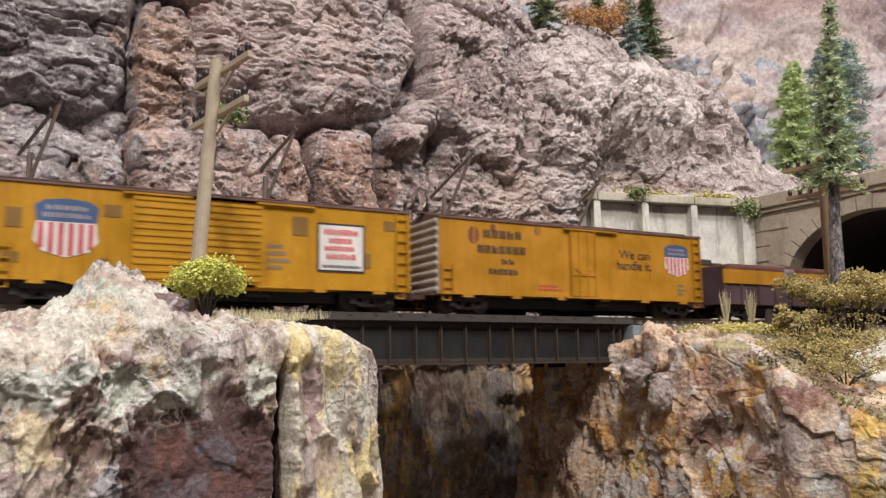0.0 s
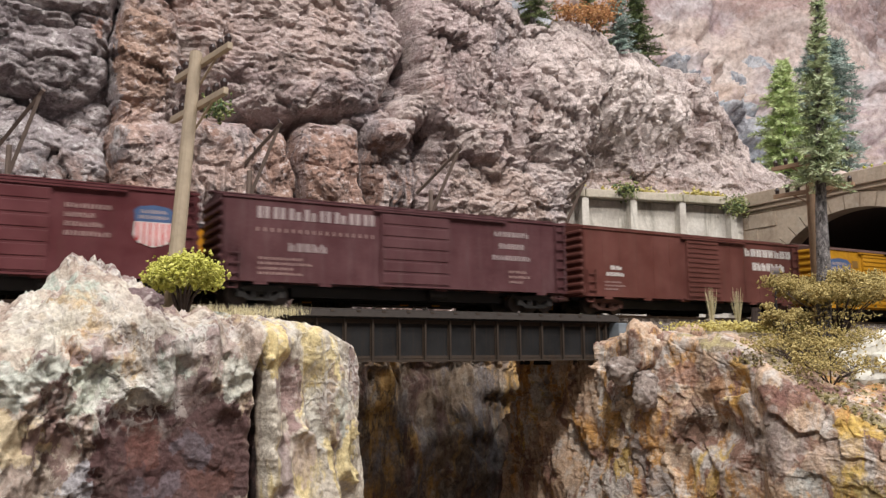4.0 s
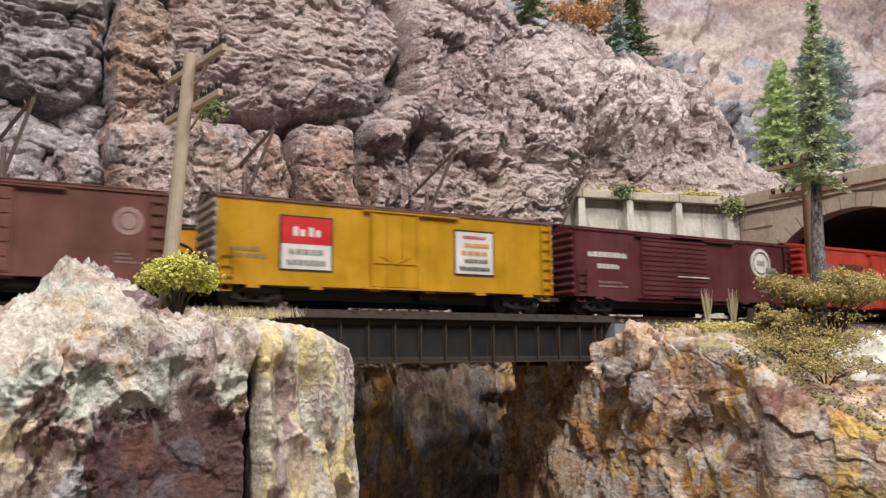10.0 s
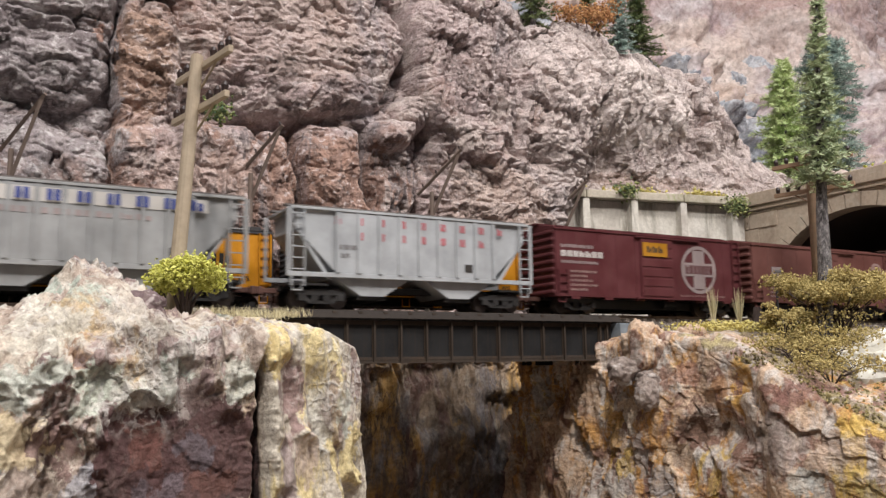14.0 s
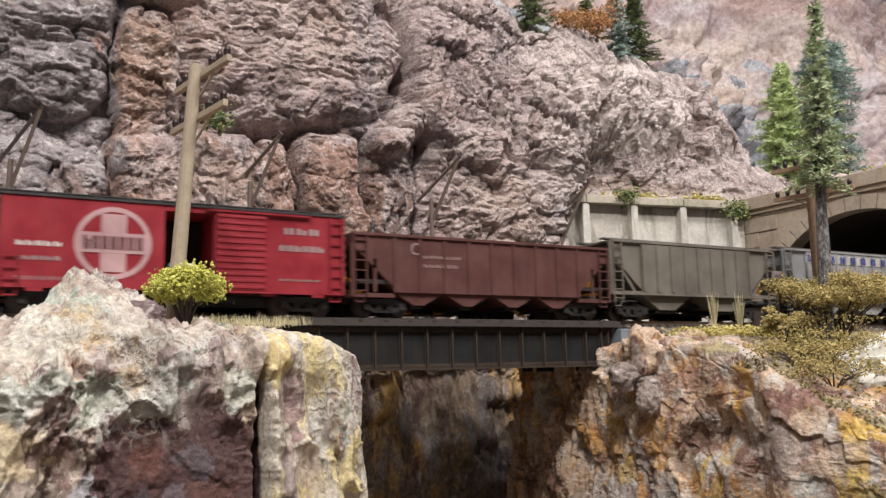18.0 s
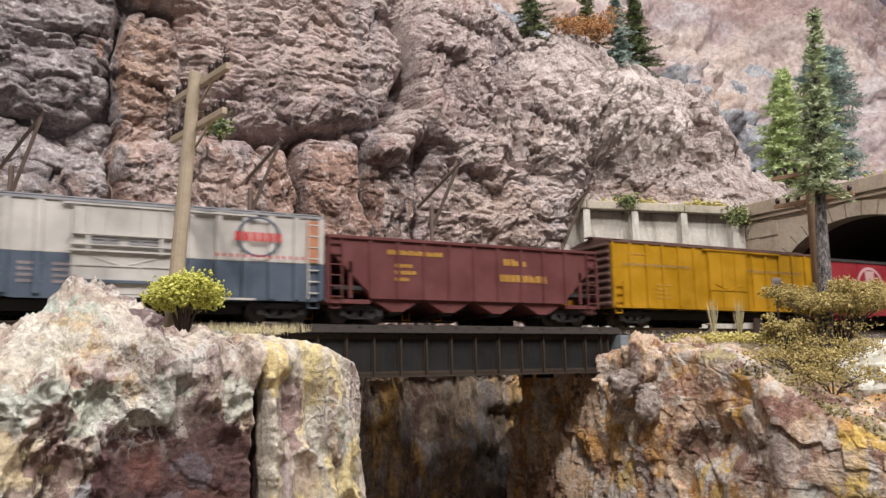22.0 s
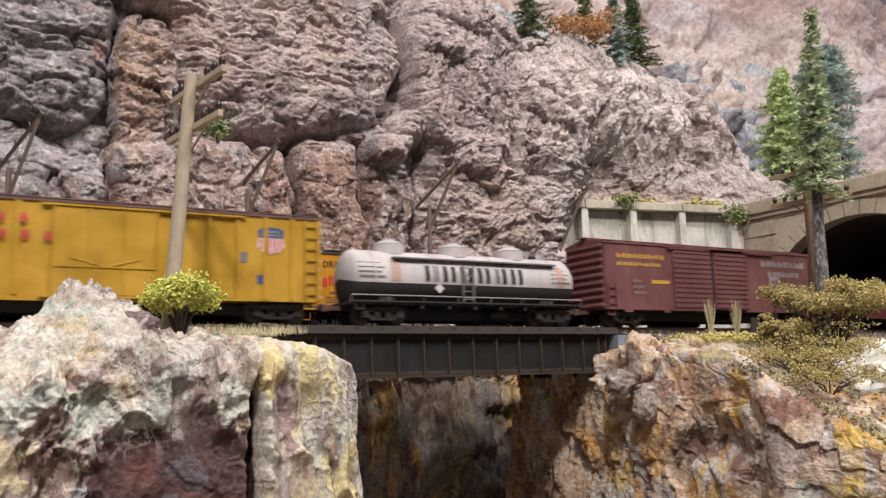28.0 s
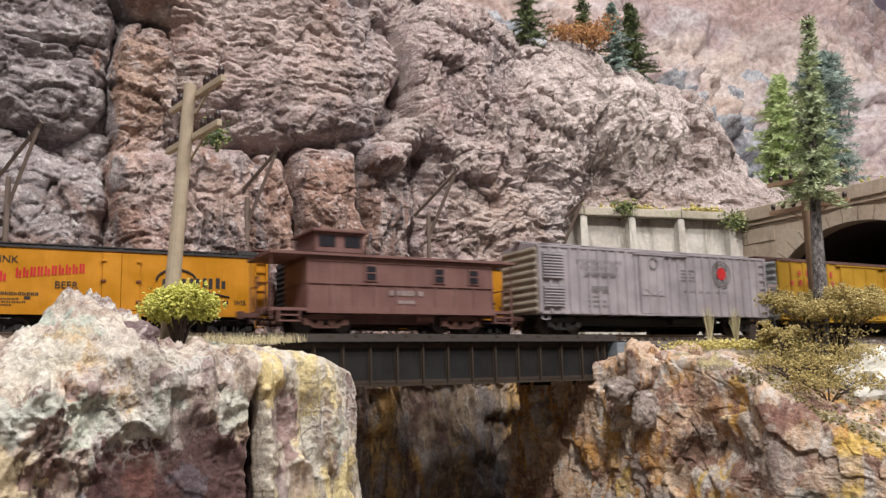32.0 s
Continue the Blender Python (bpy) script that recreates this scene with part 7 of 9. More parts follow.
def consist_three():
    c = covered_hopper("pale grey covered hopper with small red lettering", 0.1345, 0.0462, MAT_GREY1, 8)
    xs = np.linspace(-0.0427, 0.0476, 9)
    for k, x in enumerate(xs):
        text_line(c, x - 0.0019, x + 0.0019, 0.0396, 0.0432, 1, MAT_FADED_RED, name="red_letter", seed=k)
    for x in xs[1:-1]:
        text_line(c, x - 0.0019, x + 0.0019, 0.0325, 0.0362, 1, MAT_FADED_RED, name="red_letter", seed=int(x * 9000))
    data_lines(c, -0.0440, -0.0330, 0.0230, 0.0310, 2, 3, MAT_GREY_LET, 2)
    plate(c, 0.0260, 0.0305, 0.0195, 0.0235, MAT_INK, name="data_plate")
    put(c, -1.5582)
    c = covered_hopper("weathered grey covered hopper with large blue lettering", 0.1385, 0.0478, MAT_GREY2, 9)
    plate(c, -0.0470, 0.0520, 0.0398, 0.0456, MAT_OFFWHITE, name="white_band", y=-W / 2 - 0.0003)
    for i, x in enumerate(np.linspace(-0.0425, 0.0475, 9)):
        text_line(c, x - 0.0033, x + 0.0033, 0.0404, 0.0450, 1, MAT_BLUE_LET, -W / 2 - 0.0011, "blue_letter", i)
    text_line(c, -0.0330, 0.0300, 0.0350, 0.0375, 8, MAT_PALE, seed=61)
    plate(c, 0.0360, 0.0405, 0.0195, 0.0240, MAT_INK, name="data_plate")
    put(c, -1.7138)
    c = covered_hopper("dirty tan grey covered hopper without lettering", 0.1365, 0.0452, MAT_GREY3, 8)
    part("end_placard", box(0.0535, 0.0600, -0.012, -0.011, 0.0185, 0.032), MAT_YEL_WARM, c)
    put(c, -1.8604)
    c = open_hopper("dull red brown open coal hopper", 0.1560, 0.0400, MAT_BROWN5)
    text_line(c, -0.040, -0.018, 0.0290, 0.0305, 7, MAT_FAINT, seed=62)
    text_line(c, -0.040, -0.020, 0.0245, 0.0262, 6, MAT_FAINT, seed=63)
    disc(c, -0.044, 0.0335, 0.0030, MAT_PALE, 0.0022)
    put(c, -2.0089)

    c = boxcar("bright red boxcar with open door and large white cross emblem", 0.143, 0.0098, 0.0468, MAT_RED, MAT_ROOF_DARK, MAT_BROWN5, ((0.0113, 0.0341),), "ribs", seams=10, opening=(-0.0100, 0.0104))
    cross_emblem(c, -0.0301, 0.0287, 0.0150, MAT_ROSE)
    text_line(c, -0.0660, -0.0490, 0.0262, 0.0282, 5, MAT_WHITE, seed=71)
    text_line(c, -0.0660, -0.0495, 0.0205, 0.0222, 6, MAT_PALE, seed=72)
    data_lines(c, -0.0660, -0.0300, 0.0120, 0.0150, 1, 14, MAT_PALE, 2)
    text_line(c, 0.0420, 0.0600, 0.0368, 0.0398, 3, MAT_PALE, seed=73)
    text_line(c, 0.0400, 0.0620, 0.0290, 0.0318, 6, MAT_PALE, seed=74)
    data_lines(c, 0.0400, 0.0600, 0.0150, 0.0170, 1, 8, MAT_FAINT, 3)
    figure_shapes(c)
    put(c, -2.1627)

    c = boxcar("glossy yellow mechanical reefer with black lettering", 0.179, 0.0108, 0.0488, MAT_YEL_FRESH, MAT_ROOF_BROWN, MAT_ROOF_BROWN, ((-0.0145, 0.0200),), "plug", seams=0, posts=14, tabs=False, category="refrigerator car", name="refrigerator_car")
    text_line(c, -0.0780, -0.0640, 0.0415, 0.0427, 8, MAT_YELLOW_LET, seed=80)
    text_line(c, -0.0820, -0.0290, 0.0350, 0.0364, 22, MAT_GREY_LET, -W / 2 - 0.0010, seed=81)
    text_line(c, 0.0203, 0.0719, 0.0350, 0.0364, 22, MAT_GREY_LET, -W / 2 - 0.0010, seed=82)
    for k, (a, b) in enumerate(((0.0436, 0.0520), (0.0470, 0.0620), (0.0520, 0.0650))):
        text_line(c, a, b, 0.0285 - 0.0045 * k, 0.0310 - 0.0045 * k, 3 + k, MAT_INK, -W / 2 - 0.0010, seed=83 + k)
    data_lines(c, -0.0560, -0.0440, 0.0160, 0.0260, 4, 5, MAT_YELLOW_LET, 3)
    put(c, -2.3375)


def figure_shapes(car):
    """Three tiny painted figurines seated in the open door, as plain shapes."""
    for x, mat in ((-0.0068, MAT_FIG_A), (0.0010, MAT_WHITE), (0.0060, MAT_FIG_A)):
        bm = bmesh.new()
        add_rod(bm, (x, -W / 2 + 0.002, 0.0122), (x + 0.0003, -W / 2 + 0.0015, 0.0185), 0.0017, 0.0014, 10)
        add_rod(bm, (x, -W / 2 + 0.002, 0.0130), (x + 0.0008, -W / 2 - 0.0035, 0.0126), 0.0010, 0.0009, 8)
        add_rod(bm, (x + 0.0008, -W / 2 - 0.0035, 0.0126), (x + 0.0012, -W / 2 - 0.0035, 0.0078), 0.0009, 0.0008, 8)
        bmesh.ops.create_uvsphere(bm, u_segments=10, v_segments=8, radius=0.0013, matrix=Matrix.Translation((x + 0.0003, -W / 2 + 0.0012, 0.0205)))
        part("figurine", bm, mat, car, "tiny painted figurine")


def consist_four():
    c = open_hopper("reddish brown open hopper with faded yellow lettering", 0.1600, 0.0412, paint("hopper_red_brown", (0.125, 0.040, 0.040), 0.6, 0.3))
    text_line(c, -0.0490, -0.0180, 0.0335, 0.0358, 11, MAT_YELLOW_LET, seed=91)
    data_lines(c, -0.0450, -0.0330, 0.0200, 0.0300, 3, 4, MAT_YELLOW_LET, 2)
    text_line(c, 0.0180, 0.0330, 0.0310, 0.0345, 3, MAT_YELLOW_LET, seed=92)
    text_line(c, 0.0140, 0.0460, 0.0225, 0.0262, 8, MAT_YELLOW_LET, seed=93)
    part("end_placard", box(-0.0665, -0.0610, -0.010, -0.009, 0.0150, 0.026), MAT_YEL_WARM, c)
    put(c, -2.5185)

    c = boxcar("white over slate grey insulated boxcar with red lettering", 0.179, 0.0098, 0.0487, MAT_OFFWHITE, MAT_GALV, MAT_GALV, ((-0.0174, 0.0221),), "plug", MAT_OFFWHITE, 0, 15, lower=MAT_SLATE, split=0.0268, tabs=False, fish=0.0014)
    plate(c, -0.0740, -0.0614, 0.0370, 0.0412, MAT_RED_LET, y=-W / 2 - 0.0016, name="red_frame", thick=0.0002)
    plate(c, -0.0730, -0.0630, 0.0380, 0.0402, MAT_OFFWHITE, y=-W / 2 - 0.0018, name="white_field")
    disc(c, 0.0591, 0.0378, 0.0092, MAT_SLATE, 0.0082, -W / 2 - 0.0016, "emblem", sx=1.1)
    text_line(c, 0.0480, 0.0700, 0.0358, 0.0398, 6, MAT_RED_LET, -W / 2 - 0.0019, seed=94)
    text_line(c, 0.0400, 0.0820, 0.0283, 0.0298, 14, MAT_RED_LET, -W / 2 - 0.0017, seed=95)
    plate(c, 0.0815, 0.0888, 0.0275, 0.0470, paint("rust_panel", (0.42, 0.19, 0.11), 0.7, 0.3), y=-W / 2 - 0.0009, name="rust_panel")
    plate(c, -0.0888, -0.0800, 0.0275, 0.0470, paint("tan_panel", (0.44, 0.38, 0.32), 0.6, 0.3), y=-W / 2 - 0.0010, name="tan_panel")
    for z, h in ((0.0345, 0.0005), (0.0302, 0.0005), (0.0276, 0.0008), (0.0150, 0.0012)):
        plate(c, -0.0185, 0.0232, z, z + h, MAT_OFFWHITE if z > 0.027 else MAT_SLATE, y=-W / 2 - 0.0026, name="door_bar", thick=0.0012)
    for x0, x1 in ((-0.0110, 0.0005), (0.0040, 0.0160)):
        for z in (0.0312, 0.0328):
            plate(c, x0, x1, z, z + 0.0009, MAT_GALV, y=-W / 2 - 0.0016, name="vent_slot", thick=0.0003)
    for x in (-0.0120, 0.0165):
        plate(c, x, x + 0.0012, 0.0270, 0.0460, MAT_OFFWHITE, y=-W / 2 - 0.0024, name="door_bar", thick=0.0012)
    for k in range(5):
        data_lines(c, -0.0740 + 0.0125 * k, -0.0650 + 0.0125 * k, 0.0140, 0.0235, 4, 4, MAT_PALE, k)
    put(c, -2.6905)

    # bulkhead-less flat car with two stacked scrap bundles
    car = thing("flat_car", "maroon flat car loaded with two stacks of rusty scrap", "flat car", group="cars of the freight train")
    half = 0.0965
    part("deck", box(-half, half, -W / 2, W / 2, 0.0118, 0.0142, 0.0002), MAT_BROWN2, car)
    for y in (-W / 2 - 0.0004, W / 2 - 0.0004):
        part("side_sill", prism([(-half, 0.0142), (half, 0.0142), (half, 0.0105), (half - 0.030, 0.0100), (half - 0.040, 0.0068), (-half + 0.040, 0.0068), (-half + 0.030, 0.0100), (-half, 0.0105)], y, y + 0.0008), MAT_BROWN2, car)
    for i in range(14):
        x = -half + 0.006 + (2 * half - 0.012) * i / 13
        part("stake_pocket", box(x - 0.0009, x + 0.0009, -W / 2 - 0.0011, -W / 2 - 0.0003, 0.0116, 0.0138), MAT_BROWN2, car)
    text_line(car, -0.020, 0.004, 0.0095, 0.0110, 8, MAT_PALE, -W / 2 - 0.0007, seed=96)
    text_line(car, -0.014, 0.001, 0.0075, 0.0088, 6, MAT_PALE, -W / 2 - 0.0007, seed=97)
    plate(car, 0.0330, 0.0450, 0.0082, 0.0112, MAT_FAINT, y=-W / 2 - 0.0007, name="data_plate")
    for s in (-1, 1):
        stirrup(car, s * (half - 0.006), 0.0108, MAT_BROWN2)
    running_gear(car, half, half - 0.0200, zb=0.010)
    flat = put(car, -2.892)
    rs = random.Random(12)
    for cx in (-0.0470, 0.0350):
        load = thing("scrap_stack", "stack of rusty brown scrap frames strapped down", "scrap", group="loads of the flat car")
        for lev in range(5):
            for k in range(4):
                y = -0.0115 + 0.0077 * k
                wob = rs.uniform(-0.002, 0.002)
                ln = 0.0255 - 0.0012 * lev
                b = box(cx - ln + wob, cx + ln + wob, y - 0.0030, y + 0.0030, 0.0144 + 0.0021 * lev, 0.0162 + 0.0021 * lev, 0.0004)
                part("scrap_piece", b, MAT_SCRAP, load)
        for x in np.linspace(cx - 0.020, cx + 0.020, 6):
            b = box(x - 0.0016, x + 0.0016, -0.0152, 0.0152, 0.0150 + rs.uniform(0, 0.006), 0.0178 + rs.uniform(0.002, 0.0075), 0.0003)
            part("scrap_piece", b, MAT_SCRAP, load)
        put(load, -2.892)

    c = boxcar("dull maroon boxcar with two ribbed doors and faded lettering", 0.1815, 0.0098, 0.0482, MAT_DUSTY, doors=((-0.0391, -0.0080), (-0.0052, 0.0235)), style="ribs", seams=9, rust=False)
    # dark strip laid on the side as the shade in the slot between the doors
    plate(c, -0.0079, -0.0053, 0.0110, 0.0455, MAT_INSIDE_SHADE, name="door_gap_shade")
    text_line(c, -0.0820, -0.0450, 0.0395, 0.0420, 9, MAT_YELLOW_LET, seed=101)
    text_line(c, -0.0820, -0.0480, 0.0350, 0.0370, 8, MAT_YELLOW_LET, seed=102)
    data_lines(c, -0.0700, -0.0600, 0.0180, 0.0280, 3, 4, MAT_FAINT, 3)
    plate(c, -0.0560, -0.0420, 0.0250, 0.0272, MAT_YELLOW_LET, name="arrow_bar")
    text_line(c, 0.0380, 0.0800, 0.0390, 0.0428, 8, MAT_PALE, seed=103)
    text_line(c, 0.0440, 0.0740, 0.0325, 0.0360, 7, MAT_PALE, seed=104)
    put(c, -3.0917)

    tank_car()

    c = boxcar("yellow ribbed boxcar with red lettering and a small striped shield", 0.1765, 0.0100, 0.0487, MAT_YEL_PALE, MAT_ROOF_BROWN, MAT_GREY1, ((-0.0250, 0.0160),), "plug", None, 0, 14, tabs=False, fish=0.0018)
    for k in range(5):
        text_line(c, -0.0690 + 0.0080 * k, -0.0655 + 0.0080 * k, 0.0390, 0.0428, 1, MAT_STRIPE, -W / 2 - 0.0011, "red_letter", k)
    for k in range(7):
        text_line(c, -0.0770 + 0.0082 * k, -0.0735 + 0.0082 * k, 0.0322, 0.0360, 1, MAT_STRIPE, -W / 2 - 0.0011, "red_letter", k)
    data_lines(c, -0.0700, -0.0450, 0.0180, 0.0290, 3, 7, MAT_GREY_LET, 2)
    shield(c, 0.0590, 0.0710, 0.0310, 0.0435)
    plate(c, 0.0510, 0.0545, 0.0270, 0.0315, MAT_GREY_LET, name="data_plate")
    plate(c, 0.0590, 0.0625, 0.0175, 0.0215, MAT_BLUE_LET, name="data_plate")
    put(c, -3.4413)

    c = boxcar("silver grey mechanical reefer with a red round emblem", 0.1785, 0.0108, 0.0478, MAT_SILVER, MAT_SILVER, paint("end_tan", (0.36, 0.31, 0.25), 0.6, 0.35), ((-0.0180, 0.0020),), "plug", None, 0, 26, tabs=False, category="refrigerator car", name="refrigerator_car")
    disc(c, 0.0487, 0.0370, 0.0038, MAT_RED_LET, y=-W / 2 - 0.0012)
    disc(c, 0.0487, 0.0370, 0.0082, MAT_GREY_LET, 0.0072, -W / 2 - 0.0011, "emblem_ring")
    disc(c, 0.0487, 0.0370, 0.0062, MAT_GREY_LET, 0.0054, -W / 2 - 0.0011, "emblem_ring")
    for k in range(3):
        text_line(c, -0.0640 + 0.003 * k, -0.0300 - 0.003 * k, 0.0395 - 0.0036 * k, 0.0413 - 0.0036 * k, 14 - k, MAT_GREY_LET, -W / 2 - 0.0010, seed=105 + k)
    text_line(c, -0.0540, -0.0420, 0.0235, 0.0265, 5, MAT_GREY_LET, -W / 2 - 0.0010, seed=109)
    data_lines(c, -0.0560, -0.0400, 0.0140, 0.0220, 3, 5, MAT_GREY_LET, 3)
    disc(c, -0.0075, 0.0410, 0.0036, MAT_GREY_LET, 0.0028, -W / 2 - 0.0016, "emblem_ring")
    data_lines(c, 0.0150, 0.0290, 0.0310, 0.0390, 4, 6, MAT_GREY_LET, 6)
    data_lines(c, -0.0140, 0.0000, 0.0290, 0.0370, 4, 6, MAT_GREY_LET, 7)
    data_lines(c, 0.0180, 0.0660, 0.0240, 0.0270, 1, 20, MAT_GREY_LET, 4)
    for z0, n in ((0.0300, 9), (0.0145, 7)):
        g = part("grille", box(-0.0870, -0.0730, -W / 2 - 0.0011, -W / 2, z0, z0 + 0.0016 * n), MAT_GREYGRILLE, c)
        for k in range(n):
            part("slat", box(-0.0870, -0.0730, -W / 2 - 0.0018, -W / 2 - 0.0010, z0 + 0.0016 * k, z0 + 0.0016 * k + 0.0008), MAT_SILVER, g)
    put(c, -3.6310)

    caboose()


def tank_car():
    car = thing("tank_car", "silver three dome tank car with a black underside", "tank car", group="cars of the freight train")
    r, zc, half = 0.0148, 0.0232, 0.0685
    def shell(a0, a1, material, name):
        bm = bmesh.new()
        seg, prof = 32, []
        for k in range(9):
            a = math.pi / 2 * k / 8
            prof.append((-half + 0.0055 * (1 - math.cos(a)), r * math.sin(a) if k else 0.0004))
        prof += [(-half + 0.0056, r), (-half + 0.0075, r), (-0.02, r)]
        prof = prof + [(-x, rr) for x, rr in prof[::-1]]
        rings = []
        for x, rr in prof:
            rings.append([bm.verts.new((x, -rr * math.cos(a0 + (a1 - a0) * i / seg), zc + rr * math.sin(a0 + (a1 - a0) * i / seg))) for i in range(seg + 1)])
        for p, q in zip(rings, rings[1:]):
            for i in range(seg):
                bm.faces.new((p[i], p[i + 1], q[i + 1], q[i]))
        bmesh.ops.recalc_face_normals(bm, faces=bm.faces[:])
        for f in bm.faces:
            f.smooth = True
        return part(name, bm, material, car)
    shell(radians(-10), radians(190), MAT_SILVER_TANK, "tank")
    shell(radians(190), radians(350), MAT_BLACK, "tank_underside")
    for x in (-0.0414, -0.0040, 0.0324):
        bm = bmesh.new()
        add_rod(bm, (x, 0, zc + r - 0.002), (x, 0, zc + r + 0.0036), 0.0082, 0.0080, 24)
        add_rod(bm, (x, 0, zc + r + 0.0036), (x, 0, zc + r + 0.0052), 0.0082, 0.0050, 24)
        d = part("dome", bm, MAT_SILVER_TANK, car)
        lid = bmesh.new()
        add_rod(lid, (x, 0, zc + r + 0.0050), (x, 0, zc + r + 0.0064), 0.0036, 0.0032, 16)
        part("dome_lid", lid, MAT_SILVER_TANK, d)
    for x in (-0.055, -0.022, 0.014, 0.052):
        bm = bmesh.new()
        n = 28
        arc = [radians(-10 + 200 * i / n) for i in range(n + 1)]
        edge = [[bm.verts.new((x + dx, -(r + out) * math.cos(a), zc + (r + out) * math.sin(a))) for a in arc] for dx, out in ((-0.0005, 0.0), (-0.0004, 0.0004), (0.0004, 0.0004), (0.0005, 0.0))]
        for p, q in zip(edge, edge[1:]):
            for i in range(n):
                bm.faces.new((p[i], p[i + 1], q[i + 1], q[i]))
        part("tank_band", bm, MAT_SILVER_TANK, car)
    # lettering on the curve of the tank
    bm = bmesh.new()
    w = 0.0619 / 6
    for i in range(6):
        x0 = -0.0279 + i * w
        for k in range(6):
            a0, a1 = math.asin(min(1, (0.0219 + 0.0080 * k / 6 - zc) / r)), math.asin(min(1, (0.0219 + 0.0080 * (k + 1) / 6 - zc) / r))
            rr = r + 0.00025
            for e0, e1 in ((0.0, 0.26), (0.46, 0.72)):
                v = [bm.verts.new((x, -rr * math.cos(a), zc + rr * math.sin(a))) for x, a in ((x0 + w * e0, a0), (x0 + w * e1, a0), (x0 + w * e1, a1), (x0 + w * e0, a1))]
                bm.faces.new(v)
    part("lettering", bm, MAT_INK, car)
    # walkway along the upper side, with its brackets
    zw = zc + r * 0.66
    yw = -math.sqrt(r * r - (zw - zc) ** 2)
    wk = part("walkway", box(-0.0450, 0.0540, yw - 0.0032, yw + 0.0010, zw, zw + 0.0008, 0.0001), MAT_GREY_LET, car)
    for x in np.linspace(-0.042, 0.051, 7):
        part("bracket", prism([(x - 0.0003, zw), (x + 0.0003, zw), (x + 0.0003, zw - 0.0025), (x - 0.0003, zw - 0.0025)], yw - 0.0014, yw + 0.0004), MAT_GREY_LET, wk)
    for x in (-0.0440, 0.0560):
        rp = bmesh.new()
        for k in range(5):
            a0, a1 = radians(-6 + 9 * k), radians(-6 + 9 * (k + 1))
            rp.faces.new([rp.verts.new((xx, -(r + 0.0002) * math.cos(a), zc + (r + 0.0002) * math.sin(a))) for xx, a in ((x - 0.0025, a0), (x + 0.0025, a0), (x + 0.0025, a1), (x - 0.0025, a1))])
        part("rust_patch", rp, MAT_RUST_STAIN, car)
    for x0, x1 in ((-0.064, -0.050), (0.050, 0.062)):
        data = bmesh.new()
        for k in range(4):
            z = 0.0230 + 0.0022 * k
            y = -math.sqrt(max(0, r * r - (z + 0.0012 - zc) ** 2)) - 0.0003
            add_box(data, x0, x1 - 0.002 * (k % 2), y, y + 0.0002, z, z + 0.0010)
        part("data_bars", data, MAT_GREY_LET, car)
    e = disc(car, -0.0200, 0.0185, 0.0026, MAT_WHITE, y=-r - 0.0002, name="placard", seg=4)
    part("frame", box(-half - 0.0005, half + 0.0005, -0.0150, 0.0150, 0.0098, 0.0112, 0.0002), MAT_BLACK, car)
    for x in (-0.048, 0.048):
        part("saddle", box(x - 0.004, x + 0.004, -0.0115, 0.0115, 0.0110, 0.0165), MAT_BLACK, car)
    rail = bmesh.new()
    for s in (-1, 1):
        add_rod(rail, (-half, s * 0.0165, 0.0142), (half, s * 0.0165, 0.0142), 0.00032, seg=6)
        for x in np.linspace(-half, half, 8):
            add_rod(rail, (x, s * 0.0150, 0.0105), (x, s * 0.0165, 0.0142), 0.00028, seg=5)
    part("handrail", rail, MAT_PALE, car)
    part("side_walk", box(-half, half, -W / 2, -0.0145, 0.0108, 0.0116), MAT_BLACK, car)
    bm = ladder(5, 0.0060, 0.020)
    part("ladder", bm, MAT_GREY_LET, car, m=pose(-0.004, -0.0160, 0.0112))
    for s in (-1, 1):
        stirrup(car, s * (half - 0.004), 0.0105, MAT_BLACK)
    running_gear(car, half, half - 0.0175, zb=0.0085)
    put(car, -3.2679)


